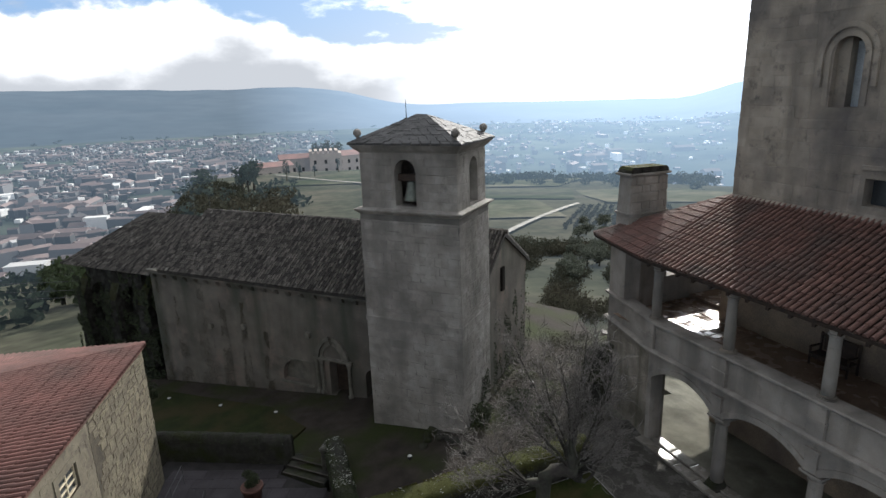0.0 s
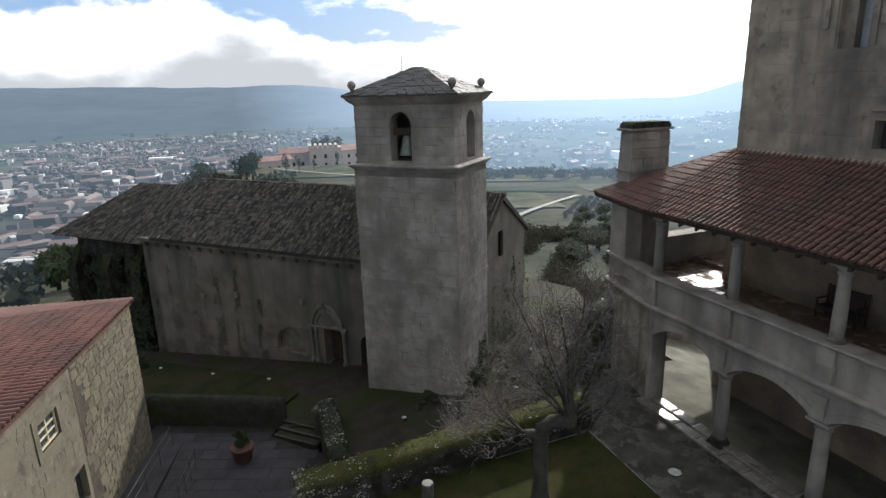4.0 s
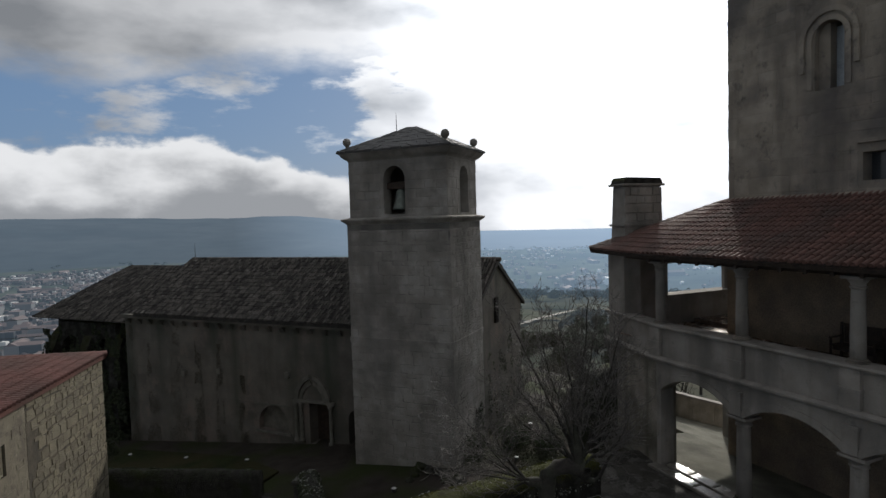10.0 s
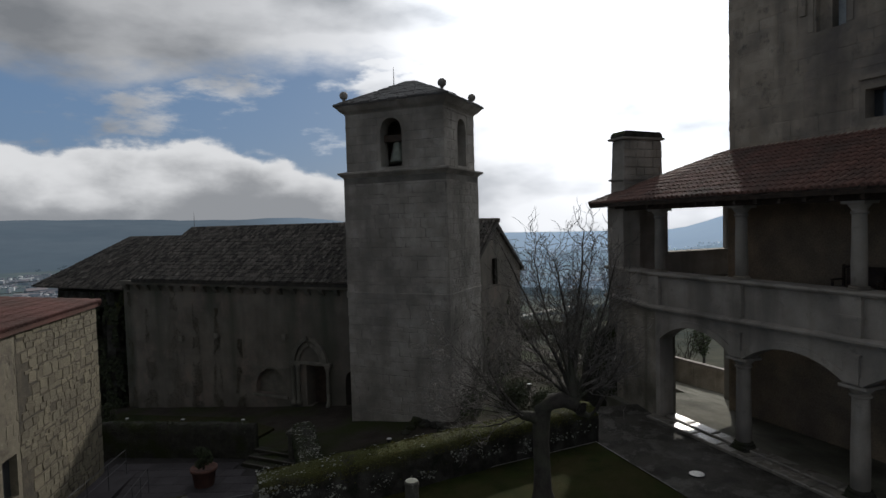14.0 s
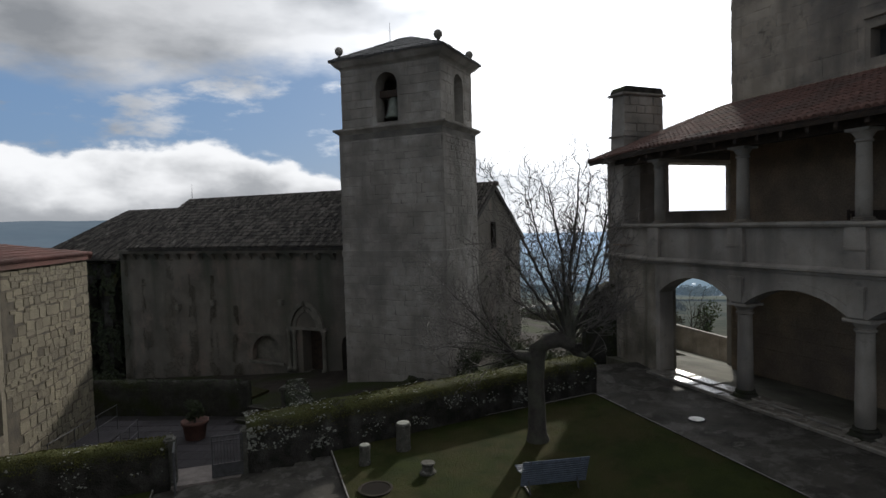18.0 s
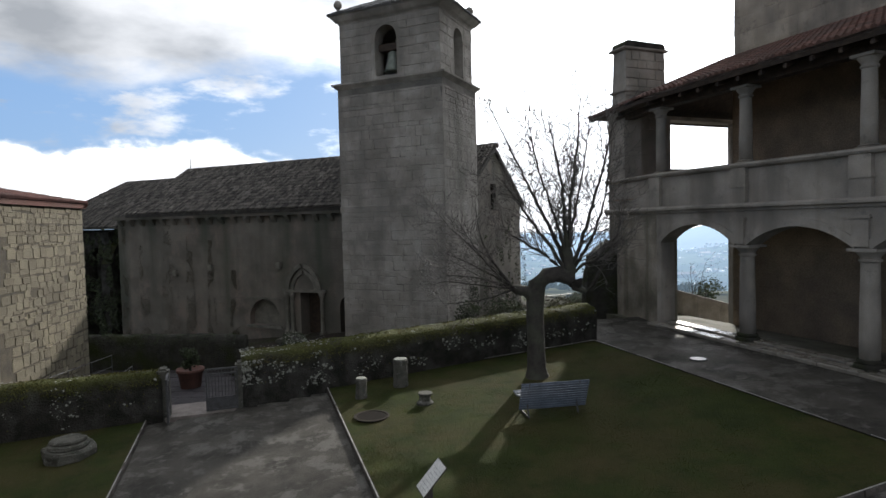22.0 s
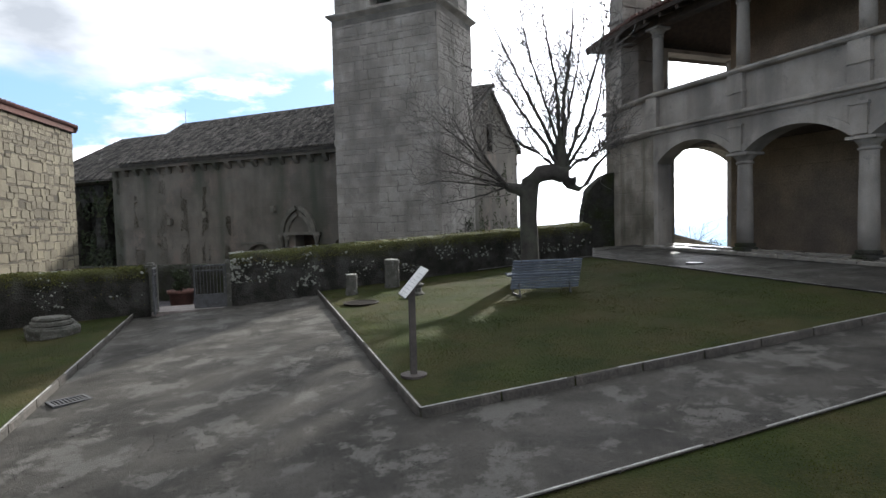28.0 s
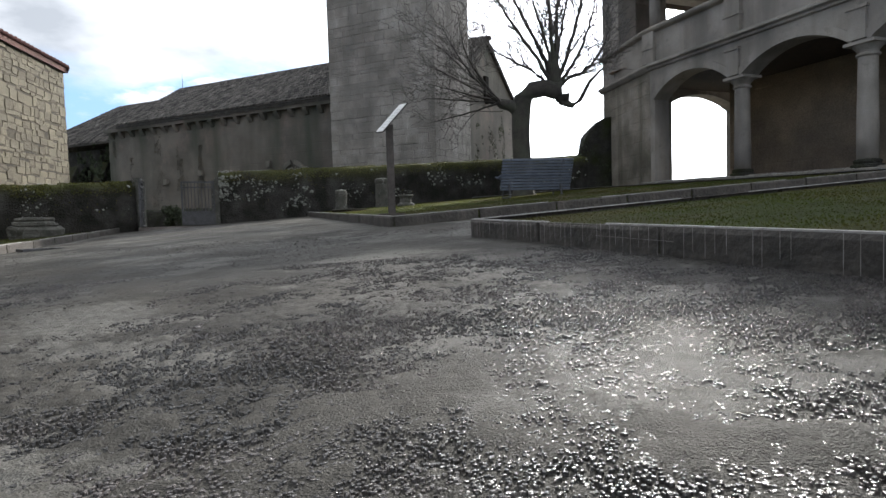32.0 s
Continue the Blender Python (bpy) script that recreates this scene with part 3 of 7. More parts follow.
RUST = mat("brown_steel", (0.06, 0.05, 0.044), 0.7, (0.042, 0.036, 0.032), 6.0, bump=0.2)
# near-black that stands in for the unlit depth of openings
BLACK = mat("unlit_black", (0.02, 0.018, 0.016), 0.95, bump=0.0, spec=0.02)
OCHRE_WALL = mat("stained_ochre_render", (0.30, 0.235, 0.165), 0.95, (0.21, 0.165, 0.12), 1.2, (0.13, 0.105, 0.085), 0.4, 0.4, 22)
TOWN_WALL = mat("hazy_town_wall", (0.095, 0.092, 0.09), 0.9, bump=0.0, rnd=0.8, glowing=HAZE_GLOW)
TOWN_WHITE = mat("white_town_wall", (0.48, 0.47, 0.45), 0.8, bump=0.0, rnd=0.3, glowing=HAZE_GLOW)
TOWN_ROOF = mat("hazy_town_roof", (0.095, 0.068, 0.06), 0.85, bump=0.0, rnd=0.8, glowing=HAZE_GLOW)
WOODS = mat("hazy_woods", (0.028, 0.04, 0.024), 1.0, (0.04, 0.048, 0.026), 0.05, bump=0.0, rnd=0.4, glowing=HAZE_GLOW)
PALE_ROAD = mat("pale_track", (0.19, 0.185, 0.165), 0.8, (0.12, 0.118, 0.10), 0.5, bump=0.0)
VINE_ROW = mat("vine_row", (0.05, 0.05, 0.028), 1.0, (0.036, 0.036, 0.022), 0.3, bump=0.0, rnd=0.2, glowing=HAZE_GLOW)


# ---- churchyard ----
def yard(x, y):
    return 0.86 + 0.112 * x - 0.026 * y


gv, gf = [], []
NX, NY = 34, 30
for j in range(NY + 1):
    for i in range(NX + 1):
        x, y = -24 + 33 * i / NX, 15.5 + 26 * j / NY
        z = yard(x, y) + 0.06 * noise.noise((x * 0.7, y * 0.7, 1))
        if x > 2.5:
            z = min(z, 0.45) - (x - 2.5) * 0.05 * max(0, y - 21) / 4
        if y < 20.0 and x > -4:
            z = min(z, court(x, y) - 0.2)
        gv.append((x, y, z - 0.03 if y > 17.5 else z - 0.5))
for j in range(NY):
    for i in range(NX):
        a = j * (NX + 1) + i
        cx, cy = -24 + 33 * (i + 0.5) / NX, 15.5 + 26 * (j + 0.5) / NY
        if -12.4 < cx < -4.6 and cy < 22.9 and not (cx > -7.0 and cy > 22.0):
            continue
        gf.append((a, a + 1, a + NX + 2, a + NX + 1))
yard_ob = raw("churchyard_ground", gv, gf, EARTH, smooth=True)
tagged(yard_ob, "damp brown earth and moss round the church", "ground", kind="structure")

LAWN_YARD = [(-16.6, 24.0), (-7.6, 23.6), (-6.9, 25.4), (-9.4, 27.9), (-16.9, 31.6)]
bm = bmesh.new()
prism(bm, LAWN_YARD, lambda x, y: yard(x, y) - 0.2, lambda x, y: yard(x, y) + 0.06)
# grass darkened in its colour for the shade below the church
SHADED_GRASS = mat("shaded_grass", (0.024, 0.03, 0.011), 0.95, (0.016, 0.02, 0.009), 1.6, (0.034, 0.03, 0.015), 0.6, 0.6, 40, spec=0.08)
tagged(part("churchyard_lawn", bm, SHADED_GRASS), "dark green strip of grass below the church wall", "lawn", kind="structure")
bm = bmesh.new()
prism(bm, [(-12.6, 14.6), (-6.3, 16.3), (-4.4, 16.9), (-4.4, 20.8), (-7.2, 22.2), (-7.2, 22.9), (-12.6, 23.2)], -2.2, -0.80)
yard_floor = tagged(part("yard_floor", bm, DAMP_BED), "dark damp slab paving between house and church", "pavement", kind="structure")
rng = random.Random(5)
shape = worn_block(60, 0.01)
for i in range(10):
    for j in range(10):
        x, y = -11.9 + 0.78 * i + (0.3 if j % 2 else 0), 16.6 + 0.62 * j
        if x > -4.9 or (y > 21.0 and x > -7.0) or y < 15.9 + 0.25 * (x + 8):
            continue
        ob = new("slab", piece_mesh("slab", shape, SLAB))
        ob.parent = yard_floor
        ob.matrix_basis = Matrix.Translation((x, y, -0.798 + rng.uniform(-0.002, 0.004))) @ Matrix.Rotation(radians(-90), 4, "X") @ Matrix.Diagonal((0.775, 0.06, 0.615, 1))

steps = thing("stone_steps", turn_to(-7.2, 22.1, -5.1, 21.25, -0.8), "three worn stone steps up to the church path", "steps")
for i in range(3):
    bm = bmesh.new()
    box(bm, 0.05, 2.2, 0.1 + 0.34 * i, 0.46 + 0.34 * i, -0.5, 0.13 + 0.13 * i)
    bmesh.ops.bevel(bm, geom=bm.edges, offset=0.02, segments=2, affect="EDGES")
    part("step", bm, WALL_DARK, steps)
    bm = bmesh.new()
    box(bm, 0.08, 2.17, 0.094 + 0.34 * i, 0.15 + 0.34 * i, 0.105 + 0.13 * i, 0.135 + 0.13 * i)
    part("nosing", bm, KERB, steps, "pale worn edge")


def mossy_wall(name, a, b, thick, za, zb, base_a, base_b, label, seed, lichens=60, material=None):
    """A garden wall with a rounded mossy top, uneven faces and pale lichen scales."""
    fr = turn_to(a[0], a[1], b[0], b[1])
    ln = math.hypot(b[0] - a[0], b[1] - a[1])
    e = thing(name, fr, label, "wall", kind="structure")
    k = max(6, int(ln / 0.22))
    prof = [(0.0, -1.0), (0.0, 0.30), (-0.01, 0.62), (0.03, 0.82), (0.12, 0.94), (0.3, 0.99), (0.5, 1.0), (0.7, 0.99), (0.88, 0.94), (0.97, 0.82), (1.01, 0.62), (1.0, 0.30), (1.0, -1.0)]
    v, f = [], []
    for i in range(k + 1):
        t = i / k
        top, bas = za + (zb - za) * t, base_a + (base_b - base_a) * t
        for n, (py, pz) in enumerate(prof):
            x = ln * t
            z = bas + (top - bas) * pz if pz > 0 else bas - 0.6
            w = noise.noise((x * 1.6 + seed, py * 4, z * 2.0)) * 0.055 + noise.noise((x * 6 + seed, py * 9, z * 7)) * 0.02
            y = py * thick + (w if py > 0.5 else -w)
            v.append((x + noise.noise((x * 3, py * 7, seed)) * 0.03, y, z + (w if pz > 0.8 else 0)))
    m_ = len(prof)
    for i in range(k):
        for n in range(m_ - 1):
            f.append((i * m_ + n, (i + 1) * m_ + n, (i + 1) * m_ + n + 1, i * m_ + n + 1))
    f.append(tuple(range(m_)))
    f.append(tuple(k * m_ + n for n in range(m_ - 1, -1, -1)))
    raw("wall_core", v, f, material or MOSSWALL, e, smooth=True)
    rng = random.Random(seed)
    lv_, lf_ = [], []
    for _ in range(lichens):
        x = rng.uniform(0.05, ln - 0.05) * (rng.random() ** 0.35 if seed == 1 else 1.0)
        if seed == 1:
            x = ln * (rng.random() ** 1.7)
        t = x / ln
        top, bas = za + (zb - za) * t, base_a + (base_b - base_a) * t
        z = bas + (top - bas) * rng.uniform(0.12, 0.9)
        if noise.noise((x * 1.3, z * 2.6, seed + 5)) < 0.02 + 0.25 * rng.random():
            continue
        r = 0.007 + 0.036 * rng.random() ** 2.2
        nn = rng.randint(8, 11)
        b0 = len(lv_)
        y = -0.035 - noise.noise((x * 1.6 + seed, 0, z * 2.0)) * 0.055
        for q in range(nn):
            an = 2 * math.pi * q / nn
            rr = r * rng.uniform(0.45, 1.4)
            lv_.append((x + rr * math.cos(an), y + 0.02, z + rr * math.sin(an) * 0.9))
        lv_.append((x, y - 0.012, z))
        if rng.random() < (0.75 if seed == 4 else 0.3):
            y2, z2 = rng.uniform(0.04, thick - 0.04), top + 0.012 + noise.noise((x * 1.6 + seed, 2.0, 0)) * 0.03
            for q in range(nn + 1):
                p_ = lv_[b0 + q]
                lv_[b0 + q] = (p_[0], y2 + (p_[2] - z), z2 + (0.012 if q == nn else 0.0))
        lf_ += [(b0 + q, b0 + (q + 1) % nn, b0 + nn) for q in range(nn)]
    tv, tf = [], []
    for _ in range(int(ln * (950 if thick > 0.6 else 500))):
        x = rng.uniform(0, ln)
        t = x / ln
        top, bas = za + (zb - za) * t, base_a + (base_b - base_a) * t
        an = rng.uniform(-0.15, math.pi + 0.15)
        y = thick * (0.5 - 0.53 * math.cos(an)) + rng.uniform(-0.02, 0.02)
        w = noise.noise((x * 1.6 + seed, 2.0, 0)) * 0.04
        hang = rng.random() ** 3 * 0.55 if rng.random() < 0.3 else 0.0
        z = top - (top - bas) * (0.22 * (1 - abs(math.sin(an))) ** 1.5 + (hang if math.cos(an) > 0.75 else 0)) + w + rng.uniform(-0.03, 0.02)
        if noise.noise((x * 2.3, z * 3, seed)) < -0.35:
            continue
        c_ = Vector((x, y, z))
        s_ = rng.uniform(0.012, 0.034)
        a_ = Vector((rng.gauss(0, 1), rng.gauss(0, 1), rng.gauss(0.3, 1))).normalized()
        b_ = a_.orthogonal().normalized()
        k0 = len(tv)
        tv += [c_ - a_ * s_, c_ + b_ * s_ * 0.6, c_ + a_ * s_, c_ - b_ * s_ * 0.6]
        tf.append((k0, k0 + 1, k0 + 2, k0 + 3))
    # walls 3 and up lie in shade: their tufts take a darker colour
    raw("moss_tufts", tv, tf, MOSS_TUFT if seed < 3 else IVY, e, "yellow-green moss and small leaves" if seed < 3 else "dark ivy-like leaves", kind="stuff")
    if lichens:
        raw("lichen", lv_, lf_, LICHEN, e, "pale crusty lichen scales", kind="stuff")
    return e


mossy_wall("garden_wall", (-4.35, 16.15), (5.55, 20.35), 1.12, 1.18, 1.72, -0.05, 0.72, "thick garden wall under yellow-green moss and lichen", 1, 3200)
mossy_wall("garden_wall", (-15.2, 12.9), (-6.1, 15.45), 0.8, 0.72, 0.98, -0.7, -0.2, "garden wall with a mossy rounded top beside the gate", 2, 1500)
# yard walls: shade put into darker stone and leaf colours
mossy_wall("yard_wall", (-13.2, 23.3), (-6.9, 22.85), 0.5, 0.5, 0.5, -1.0, -1.0, "low mossy wall along the churchyard lawn, coloured dark for shade", 3, 40, WALL_DARK)
mossy_wall("yard_wall", (-3.2, 18.9), (-4.6, 22.9), 0.8, 0.55, 0.6, -0.9, -0.8, "low lichen-spotted wall beside the stone steps", 4, 1000, WALL_DARK)

stone_table = thing("stone_table", turn_to(-5.35, 22.35, -4.6, 22.2, -0.55), "old stone slab on two rough uprights by the steps", "stone table")
for nm, bx in (("slab_top", (-0.05, 0.95, -0.25, 0.3, 0.86, 1.02)), ("upright", (0.02, 0.24, -0.2, 0.24, -0.4, 0.857)), ("upright", (0.62, 0.86, -0.2, 0.24, -0.4, 0.857))):
    bm = bmesh.new()
    box(bm, *bx)
    bmesh.ops.bevel(bm, geom=bm.edges, offset=0.04, segments=2, affect="EDGES")
    for w in bm.verts:
        w.co += 0.03 * noise.noise_vector(w.co * 4)
    part(nm, bm, STONE_DARK, stone_table)

# ---- church: walls, roofs, tower ----
church = thing("church", Matrix(), "old grey granite church with bell tower and long tiled roof", "church")
bm = bmesh.new()
bored_wall(bm, -29.4, -8.8, 23.9, 24.9, -3.6, 5.05, [(-17.0, -15.85, -0.6, 1.5, 0.0), (-14.8, -13.95, -0.6, 0.85, 0.42), (-20.1, -18.25, -0.25, 0.25, 0.75)])
part("nave_wall", bm, PLASTER, church, "stained grey render with dark vertical streaks", CH)
bm = bmesh.new()
box(bm, -29.4, -28.4, 24.9, 31.0, -3.6, 5.05)
box(bm, -29.4, -8.8, 31.0, 31.8, -3.6, 5.4)
part("back_wall", bm, PLASTER, church, m=CH)
# black sheets put the shade inside the doorways into colour
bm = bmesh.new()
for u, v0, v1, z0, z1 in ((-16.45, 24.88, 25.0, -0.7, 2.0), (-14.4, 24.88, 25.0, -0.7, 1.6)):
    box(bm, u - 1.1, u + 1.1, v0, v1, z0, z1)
part("recess_back", bm, BLACK, church, "black sheet in place of the unlit doorway depth", CH)
bm = bmesh.new()
box(bm, -20.3, -18.1, 24.22, 24.3, -0.4, 1.2)
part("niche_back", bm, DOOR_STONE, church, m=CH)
bm = bmesh.new()
extrude_profile(bm, [(24.9, -3), (31.0, -3), (31.75, 5.45), (27.8, 7.95), (24.0, 5.45)], -9.5, -8.75)
part("gable_wall", bm, PLASTER, church, m=CH)
# slit window of the gable: a black block stands for its unlit opening
bm = bmesh.new()
box(bm, -8.78, -8.63, 27.35, 27.72, 5.0, 6.2)
part("gable_window", bm, BLACK, church, "narrow dark slit window", CH)
bm = bmesh.new()
extrude_profile(bm, [(23.55, 5.3), (27.8, 7.95), (32.1, 5.42), (32.1, 5.25), (27.8, 7.72), (23.55, 5.15)], -28.3, -8.62)
part("roof_deck", bm, TILE_OLD, church, m=CH)
bm = bmesh.new()
box(bm, -29.4, -13.1, 23.62, 23.95, 5.03, 5.22)
part("eaves_cornice", bm, PLASTER, church, m=CH)
corbel = bmesh.new()
extrude_profile(corbel, [(0.0, 0.0), (0.0, -0.34), (-0.10, -0.30), (-0.26, -0.08), (-0.27, 0.0)], -0.11, 0.11)
corbel_mesh = bpy.data.meshes.new("corbel")
corbel.to_mesh(corbel_mesh)
corbel.free()
corbel_mesh.materials.append(PLASTER)
for i in range(20):
    ob = new("corbel", corbel_mesh)
    ob.parent = church
    ob.matrix_basis = CH @ Matrix.Translation((-29.0 + 0.82 * i, 23.91, 5.03))
masonry("ashlar", church, CH @ Matrix.Translation((0, 23.895, 0)), -29.4, -13.1, -2.4, 5.0, 0.42, 0.95, PLASTER,
        [(-17.95, -15.6, -1, 2.9), (-14.9, -13.85, -1, 1.4), (-20.3, -18.1, -0.6, 1.2)], near=(-16, 2), limit=180, proud=0.003, deep=0.03, gap=0.003, seed=3)
# portal: two pointed orders, jamb shafts, tympanum, lintel
for n, (rad, wide, dep) in enumerate(((1.02, 0.2, 0.10), (0.78, 0.18, 0.02))):
    bm = bmesh.new()
    cx, spring = -16.75, 1.45
    for side in (-1, 1):
        prev = None
        for i in range(13):
            a = radians(68) * i / 12
            off = rad * 0.38
            pts = []
            for r in (rad + off - wide, rad + off):
                x = cx + side * (r * math.cos(a) - off)
                pts.append((x, spring + r * math.sin(a)))
            if prev:
                quad = [prev[0], prev[1], pts[1], pts[0]]
                lo_ = [bm.verts.new((x, 23.9 - 0.05 - dep, z)) for x, z in quad]
                hi_ = [bm.verts.new((x, 23.95, z)) for x, z in quad]
                bm.faces.new(lo_)
                for q in range(4):
                    bm.faces.new((lo_[q], hi_[q], hi_[(q + 1) % 4], lo_[(q + 1) % 4]))
            prev = pts
    bmesh.ops.recalc_face_normals(bm, faces=bm.faces)
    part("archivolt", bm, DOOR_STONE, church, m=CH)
for u in (-17.72, -17.42, -15.72):
    bm = bmesh.new()
    lathe(bm, [(0.15, -0.55), (0.15, -0.4), (0.09, -0.36), (0.085, 1.15), (0.13, 1.25), (0.16, 1.45)], 10, Matrix.Translation((u, 23.82, 0)))
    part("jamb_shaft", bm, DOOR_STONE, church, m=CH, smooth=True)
bm = bmesh.new()
box(bm, -17.95, -15.5, 23.72, 23.92, 1.42, 1.54)
part("impost", bm, DOOR_STONE, church, m=CH)
bm = bmesh.new()
box(bm, -17.0, -15.85, 24.55, 24.63, -0.6, 1.5)
door = part("church_door", bm, DARKWOOD, church, "dark weathered plank door", CH)
bm = bmesh.new()
box(bm, -20.3, -18.1, 23.8, 23.95, -0.38, -0.25)
part("niche_ledge", bm, DOOR_STONE, church, m=CH)
bm = bmesh.new()
box(bm, -20.3, -18.05, 23.86, 23.93, 1.02, 1.1)
part("string_course", bm, DOOR_STONE, church, m=CH)
for u, z in ((-18.15, 2.66), (-22.5, 2.5), (-25.0, 2.2)):
    bm = bmesh.new()
    box(bm, u - 0.12, u + 0.12, 23.72, 23.92, z - 0.14, z + 0.14)
    part("wall_corbel", bm, DOOR_STONE, church, m=CH)
# chancel with buttresses and hipped roof
bm = bmesh.new()
box(bm, -37.2, -29.4, 25.2, 30.4, -5, 4.55)
part("chancel_wall", bm, MOSSWALL, church, m=CH)
for u in (-30.9, -33.6, -36.6):
    bm = bmesh.new()
    extrude_profile(bm, [(25.3, -5), (23.95, -5), (24.1, 2.6), (24.6, 3.6), (25.3, 4.2)], u - 0.35, u + 0.35)
    part("buttress", bm, MOSSWALL, church, m=CH)
bm = bmesh.new()
bored_wall(bm, -36.3, -31.2, 24.6, 25.25, -4, 4.4, [(-33.2, -31.3, -4, 2.6, 0.9), (-36.2, -34.0, -4, 2.6, 0.9)])
part("blind_arch", bm, MOSSWALL, church, m=CH)
cr = dict(e0=(-29.0, 24.1, 4.62), e1=(-37.9, 24.1, 4.62), r0=(-29.0, 27.8, 7.5), r1=(-33.6, 27.8, 7.5), b1=(-37.9, 31.2, 4.62), b0=(-29.0, 31.2, 4.62))
cw = {k: CH @ Vector(p) for k, p in cr.items()}
bm = bmesh.new()
for quad in (("e0", "e1", "r1", "r0"), ("b1", "b0", "r0", "r1")):
    bm.faces.new([bm.verts.new(cw[k]) for k in quad])
bm.faces.new([bm.verts.new(cw[k]) for k in ("e1", "b1", "r1")])
bmesh.ops.solidify(bm, geom=bm.faces[:], thickness=0.16)
part("chancel_roof_deck", bm, TILE_OLD, church)
# bell tower
bm = bmesh.new()
box(bm, -13.1, -8.5, 21.8, 25.1, -3, 9.85)
part("tower_shaft", bm, JOINT, church, m=CH)
bm = bmesh.new()
bored_wall(bm, -13.0, -8.6, 21.9, 22.5, 9.85, 12.5, [(-11.38, -10.42, 10.22, 11.68, 0.46)])
part("belfry_wall", bm, GRANITE, church, m=CH)
bm = bmesh.new()
bored_wall(bm, 22.5, 25.0, 0.0, 0.6, 9.85, 12.5, [(23.2, 24.1, 10.22, 11.68, 0.44)])
part("belfry_wall", bm, GRANITE, church, m=CH @ Matrix.Translation((-8.6, 0, 0)) @ Matrix.Rotation(radians(90), 4, "Z"))
bm = bmesh.new()
box(bm, -13.0, -12.4, 22.5, 25.0, 9.85, 12.5)
box(bm, -12.4, -9.2, 24.4, 25.0, 9.85, 12.5)
part("belfry_wall", bm, GRANITE, church, m=CH)
def ring_course(bm, u0, u1, v0, v1, prof):
    """A moulding that runs round a rectangle, mitred at its corners: prof holds (how far out, z)."""
    loops = [[bm.verts.new(c) for c in ((u0 - o, v0 - o, z), (u1 + o, v0 - o, z), (u1 + o, v1 + o, z), (u0 - o, v1 + o, z))] for o, z in prof]
    for p_, q_ in zip(loops, loops[1:]):
        for k in range(4):
            bm.faces.new((p_[k], p_[(k + 1) % 4], q_[(k + 1) % 4], q_[k]))
    bm.faces.new(loops[0][::-1])
    bm.faces.new(loops[-1])


bm = bmesh.new()
ring_course(bm, -13.08, -8.52, 21.82, 25.08, [(0.0, 9.62), (0.02, 9.84), (0.08, 9.9), (0.2, 10.0), (0.21, 10.06), (-0.05, 10.12)])
part("belt_course", bm, GRANITE, church, m=CH)
bm = bmesh.new()
ring_course(bm, -13.08, -8.52, 21.82, 25.08, [(0.0, 4.94), (0.045, 4.97), (0.055, 5.2), (0.0, 5.26)])
part("offset_course", bm, GRANITE, church, "slight ledge where the tower steps back", m=CH)
bm = bmesh.new()
ring_course(bm, -13.0, -8.6, 21.9, 25.0, [(0.0, 12.4), (0.05, 12.47), (0.14, 12.53), (0.25, 12.66), (0.29, 12.72), (0.29, 12.78), (-0.1, 12.79)])
part("tower_cornice", bm, GRANITE, church, m=CH)
# slab roof of the tower, course by course
TC = (-10.8, 23.45)
SLATE = mat("stone_roof_slab", (0.075, 0.072, 0.07), 0.7, (0.048, 0.047, 0.046), 2.5, bump=0.4, rnd=0.25)
rng = random.Random(8)
for c in range(14):
    f0, f1 = c / 14, min(1.03, (c + 1) / 14 + 0.03)
    hx0, hy0, hx1, hy1 = 2.56 - 2.25 * f0, 1.9 - 1.84 * f0, 2.56 - 2.25 * f1, max(0.02, 1.9 - 1.84 * f1)
    z0, z1 = 12.76 + 1.0 * f0, 12.76 + 1.0 * f1
    for side in range(4):
        (ax, ay), (bx, by) = [((-hx0, -hy0), (hx0, -hy0)), ((hx0, -hy0), (hx0, hy0)), ((hx0, hy0), (-hx0, hy0)), ((-hx0, hy0), (-hx0, -hy0))][side]
        (cx, cy), (dx, dy) = [((-hx1, -hy1), (hx1, -hy1)), ((hx1, -hy1), (hx1, hy1)), ((hx1, hy1), (-hx1, hy1)), ((-hx1, hy1), (-hx1, -hy1))][side]
        k = max(1, round(math.hypot(bx - ax, by - ay) / 0.42))
        for i in range(k):
            p, q = i / k + 0.004, (i + 1) / k - 0.004
            up = rng.uniform(0, 0.035)
            corners = [(ax + (bx - ax) * p, ay + (by - ay) * p, z0), (ax + (bx - ax) * q, ay + (by - ay) * q, z0), (cx + (dx - cx) * q, cy + (dy - cy) * q, z1), (cx + (dx - cx) * p, cy + (dy - cy) * p, z1)]
            bm = bmesh.new()
            top = [bm.verts.new((TC[0] + x, TC[1] + y, z + 0.05 + up)) for x, y, z in corners]
            low = [bm.verts.new((TC[0] + x, TC[1] + y, z - 0.02)) for x, y, z in corners]
            bm.faces.new(top)
            for q_ in range(4):
                bm.faces.new((top[q_], low[q_], low[(q_ + 1) % 4], top[(q_ + 1) % 4]))
            part("roof_slab", bm, SLATE, church, m=CH)
bm = bmesh.new()
lathe(bm, [(3.1, 12.7), (0.4, 13.72)], 4, Matrix.Translation((*TC, 0)) @ Matrix.Diagonal((1.1, 0.8, 1, 1)) @ Matrix.Rotation(radians(45), 4, "Z"))
part("tower_roof_core", bm, SLATE, church, m=CH)
